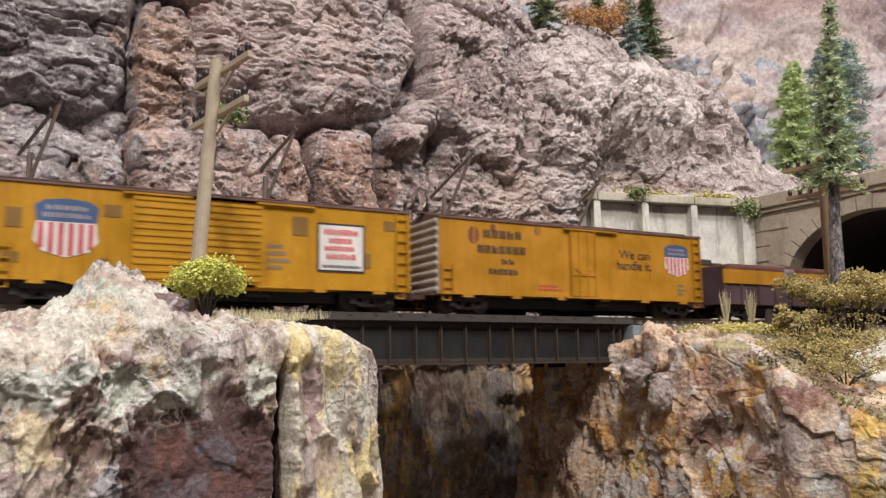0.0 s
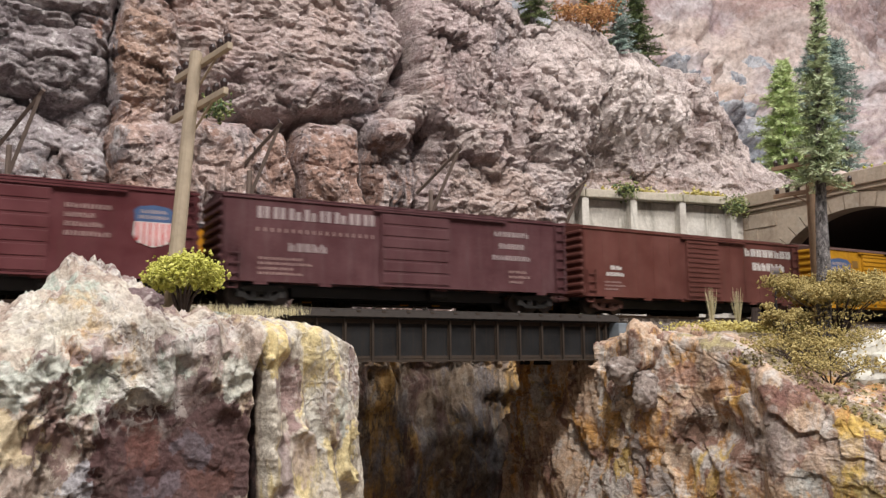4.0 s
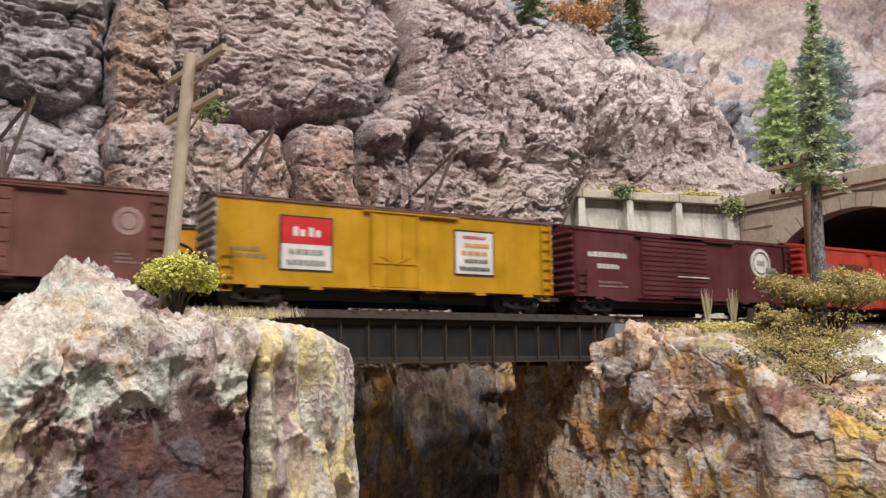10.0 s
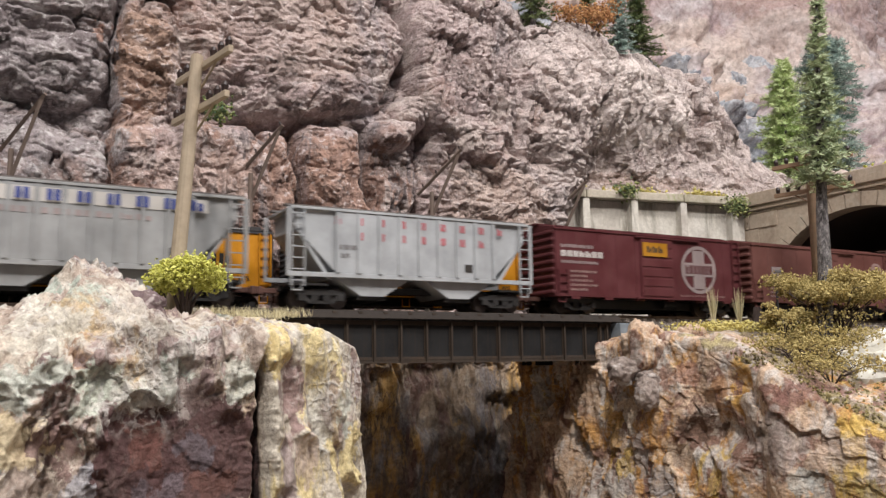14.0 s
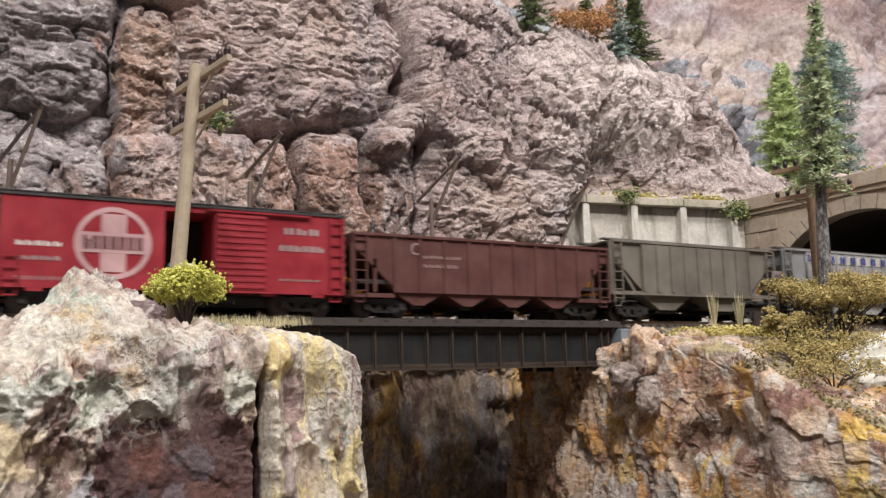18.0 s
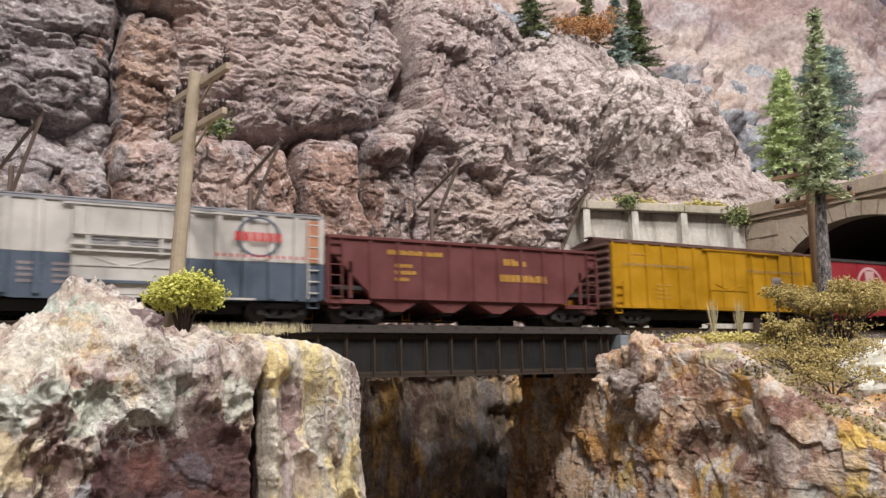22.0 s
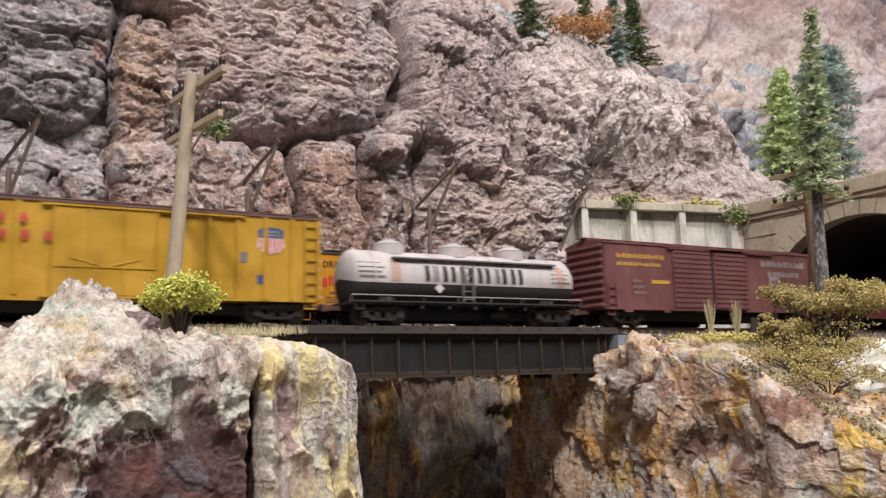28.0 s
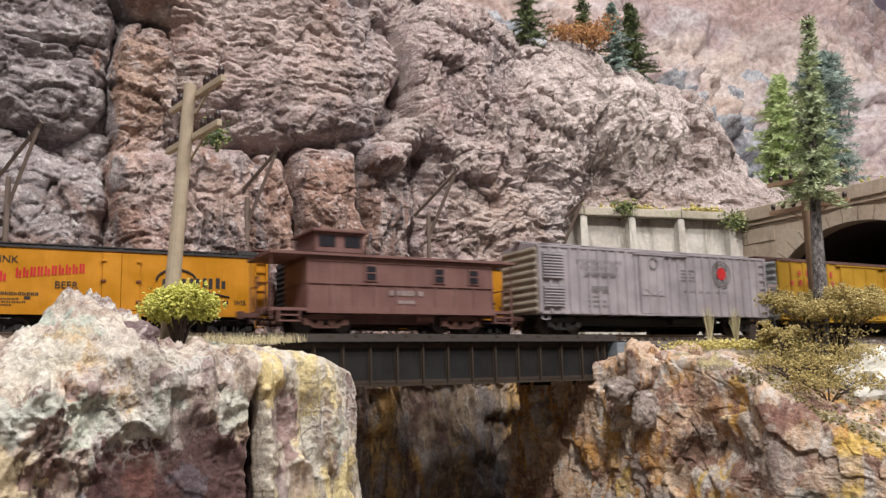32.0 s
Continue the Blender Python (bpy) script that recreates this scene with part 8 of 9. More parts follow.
def caboose():
    car = thing("caboose", "dusty brown caboose with an offset cupola and end platforms", "caboose", group="cars of the freight train")
    b0, b1, zb, ze = -0.0470, 0.0550, 0.0115, 0.0360
    part("body", box(b0, b1, -W / 2 + 0.0010, W / 2 - 0.0010, zb, ze, 0.0003), MAT_CABOOSE, car)
    part("side_sill", box(b0, b1, -W / 2 + 0.0004, W / 2 - 0.0004, zb - 0.0024, zb + 0.0010), MAT_CABOOSE, car)
    part("belt_rail", box(b0, b1, -W / 2 + 0.0004, W / 2 - 0.0004, 0.0228, 0.0236), MAT_CABOOSE, car)
    part("letter_board", box(b0, b1, -W / 2 + 0.0006, W / 2 - 0.0006, 0.0335, 0.0358), MAT_CABOOSE, car)
    bm = prism([(-0.0655, ze), (0.0680, ze), (0.0680, ze + 0.0012), (-0.0655, ze + 0.0012)], -W / 2 - 0.0012, W / 2 + 0.0012)
    r = part("roof", bm, MAT_CABOOSE, car)
    part("roof_crown", box(-0.0640, 0.0660, -W / 2 + 0.006, W / 2 - 0.006, ze + 0.0012, ze + 0.0024, 0.0008), MAT_CABOOSE, r)
    part("running_board", box(-0.068, 0.070, -0.003, 0.003, ze + 0.0030, ze + 0.0035), MAT_CABOOSE, car)
    c = part("cupola", box(-0.0420, -0.0170, -W / 2 + 0.0035, W / 2 - 0.0035, ze + 0.0022, 0.0478, 0.0004), MAT_CABOOSE, car)
    part("cupola_roof", box(-0.0440, -0.0150, -W / 2 + 0.0015, W / 2 - 0.0015, 0.0478, 0.0494, 0.0005), MAT_CABOOSE, c)
    for y in (-W / 2 + 0.0032,):
        for x in (-0.0360, -0.0230):
            part("cupola_window", box(x - 0.0042, x + 0.0042, y, y + 0.0006, 0.0410, 0.0462), MAT_GLASS, c)
    for x in (-0.0146, 0.0228, 0.0430):
        w = part("window", box(x - 0.0034, x + 0.0034, -W / 2 + 0.0004, -W / 2 + 0.0012, 0.0246, 0.0326), MAT_CABOOSE, car)
        part("pane", box(x - 0.0024, x + 0.0024, -W / 2 + 0.0001, -W / 2 + 0.0008, 0.0254, 0.0318), MAT_GLASS, w)
        part("sash", box(x - 0.0024, x + 0.0024, -W / 2 - 0.0002, -W / 2 + 0.0006, 0.0283, 0.0289), MAT_CABOOSE, w)
    for i in range(10):
        x = b0 + 0.0008 + (b1 - b0 - 0.0016) * i / 9
        part("side_batten", box(x - 0.0004, x + 0.0004, -W / 2 + 0.0006, -W / 2 + 0.0014, zb, 0.0228), MAT_CABOOSE, car)
    text_line(car, -0.0050, 0.0140, 0.0180, 0.0205, 6, MAT_PALE, -W / 2 + 0.0006, seed=111)
    text_line(car, 0.0000, 0.0090, 0.0140, 0.0158, 5, MAT_PALE, -W / 2 + 0.0006, seed=112)
    for s, x0, x1 in ((-1, -0.0640, b0), (1, b1, 0.0665)):
        part("platform", box(x0, x1, -W / 2 + 0.001, W / 2 - 0.001, 0.0100, 0.0114), MAT_CABOOSE, car)
        xe = x0 if s < 0 else x1
        rail = bmesh.new()
        for y in (-0.0150, -0.0075, 0.0075, 0.0150):
            add_rod(rail, (xe, y, 0.0114), (xe, y, 0.0230), 0.00032, seg=5)
        add_rod(rail, (xe, -0.0150, 0.0230), (xe, 0.0150, 0.0230), 0.00032, seg=5)
        for y in (-0.0162, 0.0162):
            add_rod(rail, (xe, y, 0.0060), (xe, y, ze), 0.00036, seg=5)
        part("end_rail", rail, MAT_CABOOSE, car)
        steps = bmesh.new()
        for y in (-W / 2 + 0.0026, W / 2 - 0.0026):
            for k, z in enumerate((0.0050, 0.0076)):
                add_box(steps, (x0 + x1) / 2 - 0.005, (x0 + x1) / 2 + 0.005, y - 0.0022, y + 0.0022, z, z + 0.0006)
            for x in ((x0 + x1) / 2 - 0.005, (x0 + x1) / 2 + 0.005):
                add_box(steps, x - 0.0003, x + 0.0003, y - 0.0022, y + 0.0022, 0.0048, 0.0105)
        part("platform_steps", steps, MAT_CABOOSE, car)
        part("brake_wheel", disc_mesh(0.0030), None, car, m=pose(xe, 0.006, 0.0250))
    running_gear(car, 0.0655, 0.0365, True, MAT_CABOOSE, zb=0.0105)
    put(car, -3.8040)


def disc_mesh(r):
    bm = bmesh.new()
    n = 16
    for i in range(n):
        a, b = 2 * math.pi * i / n, 2 * math.pi * (i + 1) / n
        add_rod(bm, (0, r * math.cos(a), r * math.sin(a)), (0, r * math.cos(b), r * math.sin(b)), 0.0003, seg=5)
    add_rod(bm, (0, -r, 0), (0, r, 0), 0.0002, seg=5)
    add_rod(bm, (0, 0, -r), (0, 0, r), 0.0002, seg=5)
    return shared("brake_wheel", bm, MAT_CABOOSE)


consist_one()
consist_two()
consist_three()
consist_four()


# ---------------------------------------------------------------- standing reefers on the second track
def beer_reefer(x, plain_car=False):
    L, zb, ze = 0.1415, 0.0165, 0.0412
    half = L / 2
    lab = "orange yellow wooden beer reefer with red and black lettering, standing" if not plain_car else "plain orange yellow wooden reefer with small lettering, standing"
    car = thing("refrigerator_car", lab, "refrigerator car", pose(x, TRACK2, 0), group="reefers standing on the second track")
    mat = MAT_ORANGE if not plain_car else MAT_YEL_WARM
    zb = 0.0120
    part("body", box(-half, half, -W / 2, W / 2, zb, ze, 0.0003), mat, car)
    bm = bmesh.new()
    for i in range(47):
        xx = -half + L * (i + 1) / 48
        add_box(bm, xx - 0.00012, xx + 0.00012, -W / 2 - 0.00008, W / 2 + 0.00008, zb, ze - 0.001)
    part("board_joint", bm, mat, car)
    for s in (-1, 1):
        end_panel(car, s, half, zb, ze, MAT_ROOF_DARK if not plain_car else MAT_BROWN5, 10)
        part("ladder", ladder(6, 0.0056, ze - zb - 0.001), mat, car, m=pose(s * (half - 0.0040), -W / 2 - 0.0001, zb + 0.0005))
        stirrup(car, s * (half - 0.0040), zb - 0.0035, mat)
        stirrup(car, s * 0.0100, zb - 0.0035, mat)
    roof(car, half, ze, MAT_ROOF_DARK, 0.0026, 10)
    for s in (-1, 1):
        for y in (-0.010, 0.010):
            part("ice_hatch", box(s * (half - 0.010) - 0.005, s * (half - 0.010) + 0.005, y - 0.004, y + 0.004, ze + 0.0012, ze + 0.0036, 0.0003), MAT_ROOF_DARK, car)
    for a, b in ((-0.0088, -0.0006), (-0.0004, 0.0078)):
        d = part("door", box(a, b, -W / 2 - 0.0008, -W / 2 + 0.0002, zb + 0.001, ze - 0.0015, 0.0002), mat, car)
        for z in (zb + 0.005, (zb + ze) / 2, ze - 0.005):
            hx = a + 0.0004 if a < -0.001 else b - 0.0004
            part("hinge", box(hx - 0.0012, hx + 0.0012, -W / 2 - 0.0014, -W / 2 - 0.0006, z - 0.0006, z + 0.0006, 0.0002), MAT_RUSTY if z < 0.03 else mat, d)
    part("side_sill", box(-half, half, -W / 2 - 0.0005, -W / 2 + 0.0004, zb - 0.0016, zb + 0.0008), mat, car)
    if not plain_car:
        words(car, "DRINK", -0.0580, 0.0335, MAT_INK)
        words(car, "BEER", -0.0290, 0.0226, MAT_INK)
        words(car, "WIS.", 0.0530, 0.0165, MAT_INK)
        text_line(car, -0.0580, -0.0480, 0.0228, 0.0275, 3, MAT_RED_LET, seed=5, slant=0.0022)
        text_line(car, -0.0450, -0.0160, 0.0268, 0.0312, 10, MAT_RED_LET, seed=6, slant=0.0030)
        big = text_line(car, 0.0180, 0.0500, 0.0232, 0.0285, 5, MAT_INK, seed=7, slant=0.0012)
        crest = bmesh.new()
        n = 14
        for i in range(n):
            a, b = math.pi * (0.05 + 0.95 * i / n), math.pi * (0.05 + 0.95 * (i + 1) / n)
            e = lambda t: (0.0250 + 0.0095 * math.cos(t), -W / 2 - 0.0003, 0.0275 + 0.0058 * math.sin(t))
            add_rod(crest, e(a), e(b), 0.0005, seg=5)
        for i in range(8):
            add_rod(crest, (0.030 + 0.0026 * i, -W / 2 - 0.0003, 0.0212 + 0.0012 * math.sin(i * 0.5)), (0.0326 + 0.0026 * i, -W / 2 - 0.0003, 0.0212 + 0.0012 * math.sin(i * 0.5 + 0.5)), 0.0004, seg=5)
        part("flourish", crest, MAT_INK, car)
        text_line(car, -0.0540, -0.0350, 0.0190, 0.0204, 11, MAT_INK, seed=8)
        data_lines(car, -0.0560, -0.0400, 0.0140, 0.0180, 3, 8, MAT_INK, 2)
        plate(car, -0.0410, -0.0385, 0.0172, 0.0186, MAT_INK, name="data_plate")
        text_line(car, 0.0180, 0.0510, 0.0168, 0.0186, 9, MAT_INK, seed=9)
    else:
        data_lines(car, 0.0100, 0.0600, 0.0270, 0.0330, 2, 14, MAT_GREY_LET, 3)
    running_gear(car, half, half - 0.0185, zb=zb)
    return car


for _x, _p in ((0.0583, False), (0.2160, False), (0.3725, True), (-0.0990, False)):
    beer_reefer(_x, _p)

# ---------------------------------------------------------------- poles and signs
def utility_pole(x, y, z0, z1, lean, wood, look_of):
    p = thing("utility_pole", look_of + " wooden utility pole with two crossarms and insulators", "utility pole", pose(x, y, z0, 0, lean, 11), group="poles beside the near track")
    h = z1 - z0
    bm = bmesh.new()
    add_rod(bm, (0, 0, -0.02), (0, 0, h), 0.0031, 0.0024, 14)
    bmesh.ops.bevel(bm, geom=[e for e in bm.edges if all(v.co.z > h - 0.001 for v in e.verts)], offset=0.0005, segments=2, affect="EDGES")
    part("post", bm, wood, p)
    for z in (h - 0.0040, h - 0.0215):
        a = part("crossarm", box(0.0016, 0.0036, -0.0245, 0.0245, z - 0.0013, z + 0.0013, 0.0003), wood, p)
        for yy in (-0.0220, -0.0155, -0.0090, 0.0090, 0.0155, 0.0220):
            ins = bmesh.new()
            add_rod(ins, (0.0026, yy, z + 0.0015), (0.0026, yy, z + 0.0036), 0.0011, 0.0014, 10)
            add_rod(ins, (0.0026, yy, z + 0.0036), (0.0026, yy, z + 0.0052), 0.0015, 0.0008, 10)
            part("insulator", ins, MAT_INSUL, a)
        for s in (-1, 1):
            br = bmesh.new()
            add_rod(br, (0.0030, s * 0.012, z - 0.001), (0.0026, 0, z - 0.009), 0.0005, seg=6)
            part("brace", br, wood, a)
    return p


utility_pole(0.0618, -0.061, -0.008, 0.0948, 3.7, MAT_POLE, "bleached")
utility_pole(0.4300, -0.061, -0.008, 0.0955, 0.0, MAT_POLE_BROWN, "brown")


def bracket_pole(x, y):
    p = thing("bracket_pole", "thin dark wooden pole with a raking arm and brace", "pole", pose(x, y, 0), group="poles at the foot of the cliff")
    bm = bmesh.new()
    add_rod(bm, (0, 0, -0.008), (0, 0, 0.086), 0.0017, 0.0014, 10)
    part("post", bm, MAT_POLE_DARK, p)
    arm = bmesh.new()
    add_rod(arm, (-0.006, 0.009, 0.085), (0.0135, -0.0165, 0.1125), 0.0013, 0.0013, 4)
    a = part("arm", arm, MAT_POLE_DARK, p)
    arm = bmesh.new()
    add_rod(arm, (0.0002, 0, 0.070), (0.0120, -0.0150, 0.1095), 0.0013, 0.0012, 4)
    part("brace", arm, MAT_POLE_DARK, p)
    for k in (0.15, 0.45, 0.75, 0.97):
        c = Vector((-0.006, 0.009, 0.085)).lerp(Vector((0.0135, -0.0165, 0.1125)), k)
        i = bmesh.new()
        add_rod(i, c, c + Vector((-0.001, 0.0004, 0.0030)), 0.0008, 0.0006, 8)
        part("insulator", i, MAT_INSUL, a)


for _x, _y in ((0.0095, 0.0925), (0.1345, 0.0930), (0.2560, 0.0940), (0.3920, 0.1330)):
    bracket_pole(_x, _y)


def lineside_sign():
    s = thing("lineside_sign", "small pale lineside sign on a thin black post", "sign", pose(0.4045, -0.052, -0.006))
    bm = bmesh.new()
    add_rod(bm, (0, 0, -0.004), (0, 0, 0.0275), 0.0006, seg=8)
    part("post", bm, MAT_BLACK, s)
    b = part("board", box(-0.0042, 0.0042, -0.0011, -0.0005, 0.0280, 0.0330, 0.0003), MAT_PALE, s)
    part("sign_bar", box(-0.0030, 0.0030, -0.0014, -0.0010, 0.0298, 0.0312), MAT_GREY_LET, b)


lineside_sign()


# ---------------------------------------------------------------- plants
def blades(name, spots, n, h, spread, width, seed, material):
    """Tufts of thin blades."""
    rs = np.random.RandomState(seed)
    v, f = [], []
    for x, y, z in spots:
        for _ in range(n):
            a = rs.uniform(0, 2 * math.pi)
            r = rs.uniform(0, spread)
            hh = h * rs.uniform(0.5, 1.0)
            bx, by = x + 0.25 * r * math.cos(a), y + 0.25 * r * math.sin(a)
            tx, ty = x + r * math.cos(a), y + r * math.sin(a)
            w = width
            p = rs.uniform(0, math.pi)
            dx, dy = w * math.cos(p), w * math.sin(p)
            k = len(v)
            v += [(bx - dx, by - dy, z), (bx + dx, by + dy, z), (tx + dx * 0.3, ty + dy * 0.3, z + hh), (tx - dx * 0.3, ty - dy * 0.3, z + hh)]
            f.append([k, k + 1, k + 2, k + 3])
    return mesh_from(name, v, f, material)


def clumps(name, centres, size, rs, material):
    """Small uneven crumbs of foliage."""
    T = np.array(((0, 2, 4), (2, 1, 4), (1, 3, 4), (3, 0, 4), (2, 0, 5), (1, 2, 5), (3, 1, 5), (0, 3, 5)))
    D = np.array([(1, 0, 0), (-1, 0, 0), (0, 1, 0), (0, -1, 0), (0, 0, 1), (0, 0, -1)], float)
    C = np.asarray(centres)
    n = len(C)
    s = size * rs.uniform(0.5, 1.25, (n, 1, 1))
    q = D[None] * rs.uniform(0.55, 1.3, (n, 6, 1)) * s + rs.normal(0, 0.25, (n, 6, 3)) * s + C[:, None]
    f = (np.arange(n) * 6)[:, None, None] + T[None]
    return mesh_from(name, q.reshape(-1, 3), f.reshape(-1, 3).tolist(), material)


def twiggy(name, label, category, m, radius, height, n_limbs, n_clumps, size, leaf, seed, flat=1.0, stem=0.0012, low=0.25, tall=0.55, puff=0.24):
    rs = np.random.RandomState(seed)
    t = thing(name, label, category, m)
    st = bmesh.new()
    centres = []
    for i in range(n_limbs):
        a = 2 * math.pi * (i + rs.uniform(-0.3, 0.3)) / n_limbs
        r = radius * rs.uniform(0.35, 1.0)
        tip = Vector((r * math.cos(a), r * math.sin(a) * flat, height * rs.uniform(low + 0.2, 0.92)))
        mid = Vector((tip.x * 0.45, tip.y * 0.45, tip.z * 0.55))
        add_rod(st, (0, 0, -0.003), mid, stem, stem * 0.65, 6)
        add_rod(st, mid, tip, stem * 0.65, stem * 0.25, 6)
        for k in range(3):
            off = Vector(rs.normal(0, 1, 3)) * radius * 0.28
            tw = tip + Vector((off.x, off.y * flat, abs(off.z) * 0.6))
            add_rod(st, tip.lerp(mid, 0.3 * k / 3), tw, stem * 0.35, stem * 0.15, 5)
            n = n_clumps // (n_limbs * 3)
            spread = radius * puff
            pts = np.array(tw) + rs.normal(0, 1, (n, 3)) * np.array([spread, spread * flat, spread * tall])
            centres.append(pts)
    part("stemwork", st, MAT_STEM, t)
    C = np.concatenate(centres)
    C = C[C[:, 2] > height * low * 0.5]
    part("crown", clumps("crown", C, size, rs, leaf), None, t)
    return t


def fir(label, m, height, radius, leaf, seed, bare=0.25, whorls=22, needle=0.0045, trunk=0.0042, taper=0.72, thin=0.0):
    rs = np.random.RandomState(seed)
    t = thing("fir_tree", label, "fir tree", m)
    st = bmesh.new()
    pts = [Vector((rs.normal(0, 0.0006), rs.normal(0, 0.0006), height * k / 6)) for k in range(7)]
    pts[0] = Vector((0, 0, -0.006))
    for k in range(6):
        add_rod(st, pts[k], pts[k + 1], trunk * (1 - k / 6.6), trunk * (1 - (k + 1) / 6.6), 12)
    part("trunk", st, MAT_BARK, t)
    v, f = [], []
    br = bmesh.new()
    lump = [rs.uniform(0.7, 1.15) for _ in range(14)]
    total = whorls * 8
    for w in range(total):
        q = min(0.995, ((w + rs.uniform(0, 1)) / total) ** 0.92)
        z = height * (bare + (0.995 - bare) * q)
        a = rs.uniform(0, 2 * math.pi)
        if rs.uniform() < thin * (0.35 + 0.65 * q):
            continue
        r = radius * (1 - q) ** taper * lump[int(q * 6) + 7 * (a > 3.1)] + 0.0016
        L = r * rs.choice((rs.uniform(0.35, 0.7), rs.uniform(0.75, 1.12)))
        d = Vector((math.cos(a), math.sin(a), 0))
        droop = rs.uniform(-0.05, 0.45) * (1 - 0.8 * q)
        base = Vector((0, 0, z))
        tip = base + d * L + Vector((0, 0, -droop * L))
        if w % 2 == 0:
            add_rod(br, base, tip, 0.0005, 0.0002, 4)
        steps = int(7 + L / 0.00062)
        for k in range(steps):
            u = 0.15 + 0.88 * k / steps
            p = base.lerp(tip, u)
            for s in (-1, 1):
                side = Vector((-d.y, d.x, 0)) * s
                ln = needle * rs.uniform(0.5, 1.15) * (1.15 - 0.5 * u)
                tipn = p + side * ln * 0.75 + d * ln * 0.5 + Vector((0, 0, rs.uniform(-0.55, 0.6) * ln))
                wv = Vector((rs.normal(), rs.normal(), rs.normal())).normalized() * 0.0004
                k0 = len(v)
                v += [p - wv, p + wv, tipn + wv * 0.6, tipn - wv * 0.6]
                f.append([k0, k0 + 1, k0 + 2, k0 + 3])
    part("branchwork", br, MAT_BARK, t)
    part("crown", mesh_from("crown", v, f, leaf), None, t)
    return t


# the small yellow green shrub by the pole
twiggy("shrub", "bright yellow green foam shrub on dark stems", "shrub", pose(0.0630, -0.0745, -0.0085), 0.0092, 0.0165, 13, 14000, 0.00062, MAT_SHRUB, 5, 1.0, 0.0008, 0.50, 0.80)
# olive bush at the edge of the other bank
twiggy("bush", "straggly olive yellow bush on the bank", "bush", pose(0.400, -0.094, -0.014), 0.027, 0.029, 18, 15000, 0.00066, MAT_OLIVE, 8, 0.8, 0.0007, 0.45, 0.55, 0.13)
twiggy("bush", "low spreading olive bush beside the stump", "bush", pose(0.368, -0.084, -0.014), 0.013, 0.011, 9, 2400, 0.00060, MAT_OLIVE, 14, 0.8, 0.0005, 0.35, 0.4, 0.15)
twiggy("bush", "low olive bush on the sloping bank", "bush", pose(0.372, -0.104, -0.026), 0.028, 0.014, 14, 2000, 0.00062, MAT_OLIVE, 9, 0.8, 0.0005, 0.15, 0.4, 0.15)
twiggy("bush", "low olive bush on the sloping bank", "bush", pose(0.354, -0.120, -0.037), 0.026, 0.011, 14, 1700, 0.00062, MAT_OLIVE, 19, 0.8, 0.0005, 0.10, 0.4, 0.15)
twiggy("bush", "low olive bush on the sloping bank", "bush", pose(0.352, -0.102, -0.026), 0.020, 0.008, 12, 1200, 0.00062, MAT_OLIVE, 23, 0.8, 0.0005, 0.10, 0.4, 0.15)

# trees
fir("tall green fir tree with a bare grey lower trunk", pose(0.3845, -0.096, -0.010, 0, 4.6, 0), 0.186, 0.0235, MAT_FIR, 3, 0.42, 46, 0.0050, taper=1.05, thin=0.74)
fir("pale green fir on the hillside above the portal", pose(0.693, 0.160, 0.135, 0, 3.5, 0), 0.142, 0.048, MAT_FIR_PALE, 4, 0.04, 44, 0.0075, taper=0.75)
fir("tall blue green fir on the hillside above the portal", pose(0.768, 0.170, 0.135, 0, 5.0, 0), 0.182, 0.052, MAT_FIR_BLUE, 5, 0.02, 64, 0.009, taper=0.32)
fir("blue spruce on top of the cliff", pose(0.4885, 0.165, 0.245), 0.067, 0.021, MAT_FIR_BLUE, 6, 0.02, 30, 0.0035, 0.002)
fir("green fir on top of the cliff", pose(0.512, 0.167, 0.245), 0.073, 0.024, MAT_FIR_DARK, 7, 0.02, 30, 0.0035, 0.002)
fir("dark fir on top of the cliff", pose(0.394, 0.165, 0.255), 0.058, 0.022, MAT_FIR_DARK, 8, 0.05, 16, 0.0035, 0.002)
fir("dark fir on top of the cliff", pose(0.462, 0.175, 0.245), 0.080, 0.022, MAT_FIR_DARK, 9, 0.05, 16, 0.0035, 0.002)
twiggy("bush", "rust orange autumn bush on top of the cliff", "bush", pose(0.446, 0.156, 0.243), 0.022, 0.036, 8, 1800, 0.0011, MAT_RUST_LEAF, 21, 0.8, 0.0008, 0.1)

# dry grass
for _x, _y, _h in ((0.347, -0.056, 0.0175), (0.3674, -0.056, 0.0175), (0.4348, -0.056, 0.0160)):
    tagged(part("grass_tuft", blades("grass_tuft", [(_x, _y, -0.0055)], 90, _h * 1.12, 0.0036, 0.00016, int(_x * 1000), MAT_STRAW), None), "upright tuft of dry straw coloured grass", "grass tuft", "tufts beside the track")
_b = bmesh.new()
add_rod(_b, (0.3820, -0.056, -0.009), (0.3823, -0.056, 0.0030), 0.0036, 0.0022, 9)
tagged(part("tree_stump", _b, MAT_STEM), "small dark pointed tree stump", "stump")


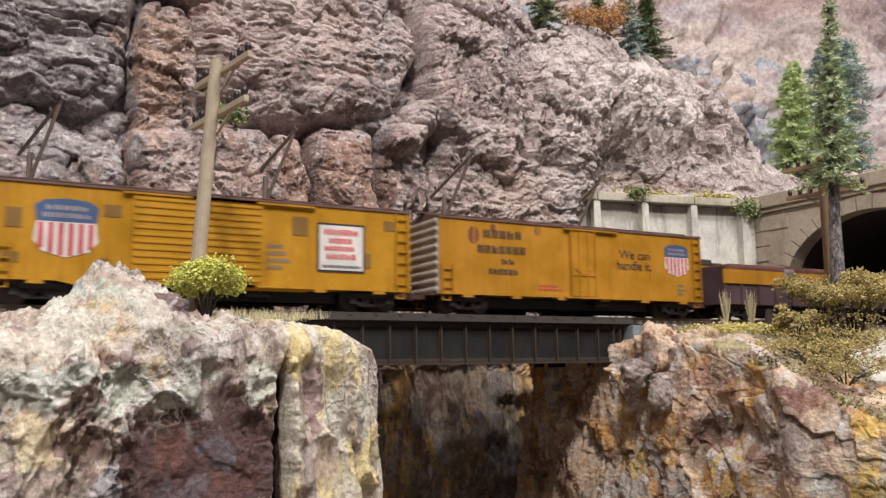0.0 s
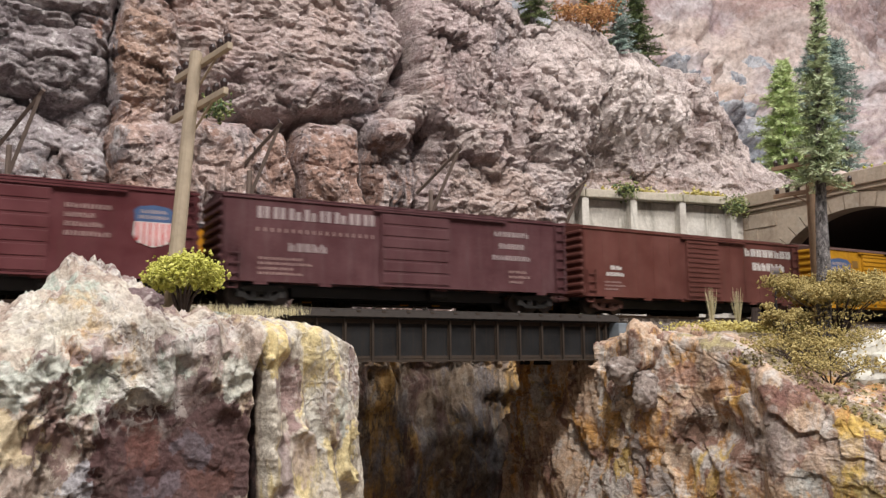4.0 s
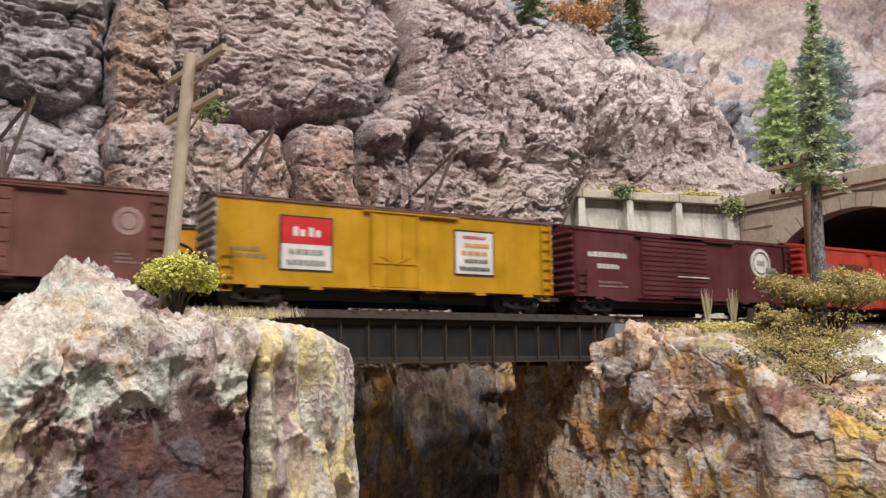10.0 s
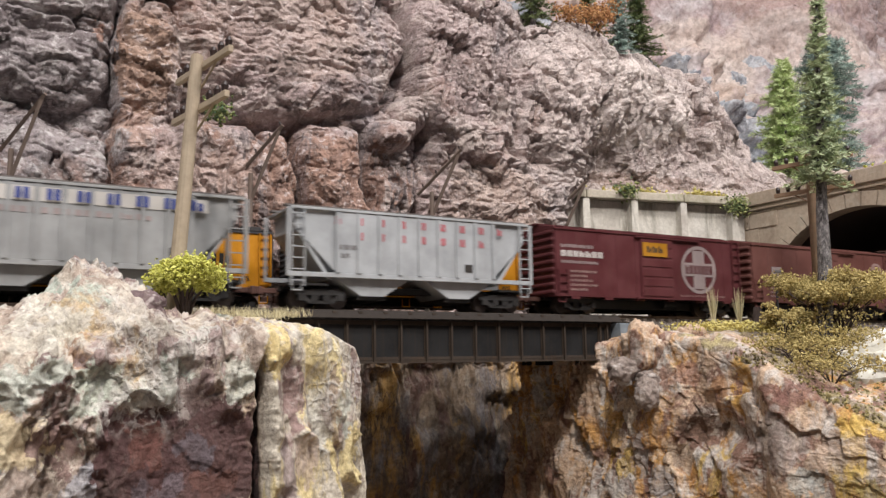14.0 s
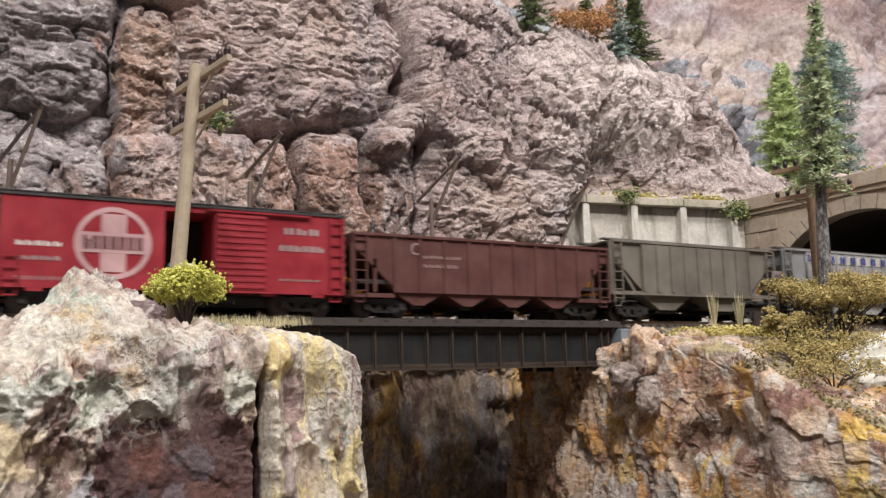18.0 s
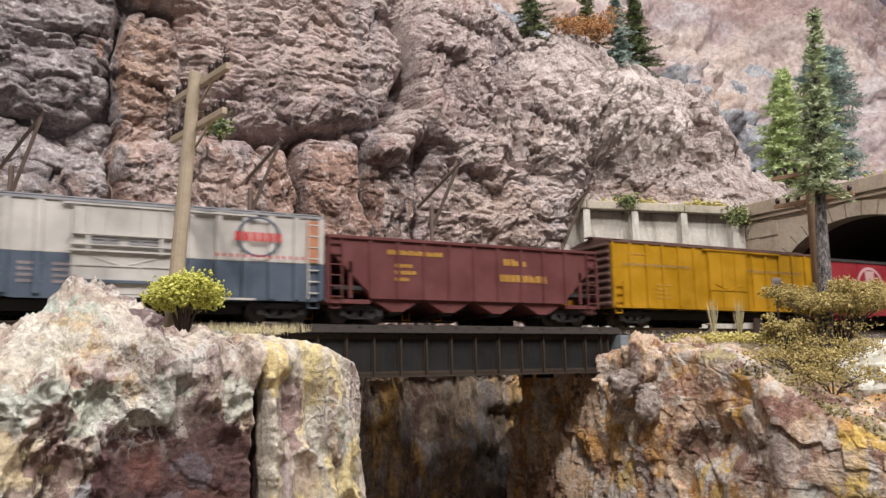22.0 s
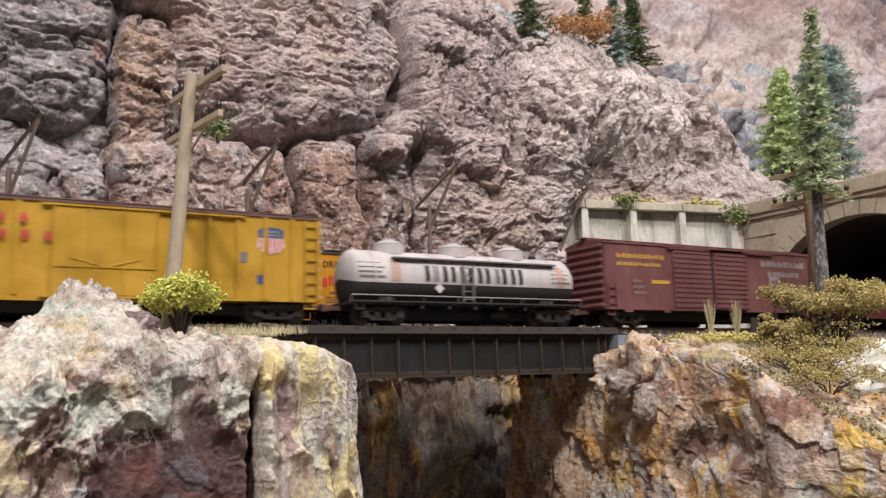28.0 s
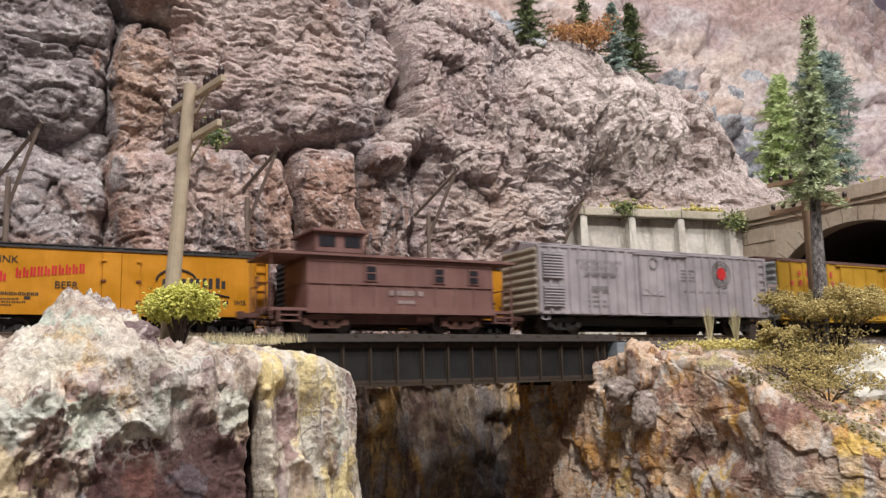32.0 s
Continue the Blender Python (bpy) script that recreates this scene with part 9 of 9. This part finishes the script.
def ground_cover():
    rs = np.random.RandomState(11)
    spots = [(rs.uniform(0.03, 0.118), rs.uniform(-0.060, -0.024), -0.0062) for _ in range(600)]
    tagged(part("dry_grass", blades("dry_grass", spots, 3, 0.0042, 0.0035, 0.00010, 2, MAT_STRAW), None), "thin dry grass on the edge of the bank", "grass", kind="stuff")
    pts = np.stack([rs.uniform(0.325, 0.44, 1500), rs.uniform(-0.080, -0.035, 1500), rs.uniform(-0.0105, -0.0060, 1500)], 1)
    tagged(part("yellow_turf", clumps("yellow_turf", pts, 0.0009, rs, MAT_YELLOW_GRASS), None), "yellow ground turf on the bank", "turf", kind="stuff")
    tagged(part("scrub", clumps("scrub", np.array(SCRUB), 0.0008, rs, MAT_SCRUB), None), "low olive brown scrub on the sloping bank", "scrub", kind="stuff")
    # moss along the foot of the cliff above the retaining wall
    pts = []
    for x, n in ((0.41, 90), (0.425, 60), (0.50, 60), (0.55, 110), (0.565, 80), (0.47, 40)):
        y = 0.1728 - 0.218 * (x - 0.395) - 0.004
        pts.append(np.stack([rs.normal(x, 0.008, n), rs.normal(y + 0.002, 0.002, n), 0.1172 + np.abs(rs.normal(0, 0.0018, n))], 1))
    tagged(part("moss", clumps("moss", np.concatenate(pts), 0.0014, rs, MAT_YELLOW_GRASS), None), "yellow green moss along the wall top", "moss", kind="stuff")
    for x, y, z, r, n in ((0.478, 0.1490, 0.1170, 0.0050, 300), (0.583, 0.1255, 0.1090, 0.0062, 420), (0.112, 0.084, 0.118, 0.005, 180)):
        c = rs.normal(0, 1, (n, 3)) * np.array([r, r * 0.5, r * 0.7]) + np.array([x, y, z])
        tagged(part("moss_clump", clumps("moss_clump", c, 0.0012, rs, MAT_MOSS), None), "dark green trailing moss clump on the rock", "moss", "moss clumps")


ground_cover()


def deck_rubble(x0, x1, y, seed):
    """A low heap of pale stone flakes left between the rails."""
    rs = np.random.RandomState(seed)
    pts = np.stack([rs.uniform(x0, x1, 260), rs.normal(y, 0.0022, 260), -0.0020 + np.abs(rs.normal(0, 0.0011, 260))], 1)
    tagged(part("rubble", clumps("rubble", pts, 0.0009, rs, MAT_SNOW), None), "pale plaster rubble between the rails", "rubble", kind="stuff")


deck_rubble(0.1690, 0.2010, 0.0, 5)
deck_rubble(0.3060, 0.3360, 0.0, 6)
_r = np.random.RandomState(4)
_c = _r.normal(0, 1, (900, 3)) * np.array([0.010, 0.022, 0.0022]) + np.array([0.640, 0.018, 0.1225])
tagged(part("moss_clump", clumps("moss_clump", _c, 0.0016, _r, MAT_SHRUB), None), "bright yellow green moss on top of the portal", "moss", "moss clumps")

# white unpainted plaster patch beside the bush
_b = bmesh.new()
bmesh.ops.create_icosphere(_b, subdivisions=4, radius=1.0)
for _v in _b.verts:
    _n = noise.fractal(_v.co * 2.2, 0.8, 2.0, 4)
    _v.co = Vector((_v.co.x * 0.028, _v.co.y * 0.020, _v.co.z * 0.018)) * (1 + 0.35 * _n)
tagged(part("plaster_mound", _b, MAT_SNOW, m=pose(0.398, -0.117, -0.0330)), "bare white plaster mound beside the bush", "plaster mound")


# ---------------------------------------------------------------- what moves
def motions():
    for car, offset in CARS:
        rows = [(t, pose(offset + s, 0, 0)) for t, s in RUN]
        walk(car, rows)


motions()
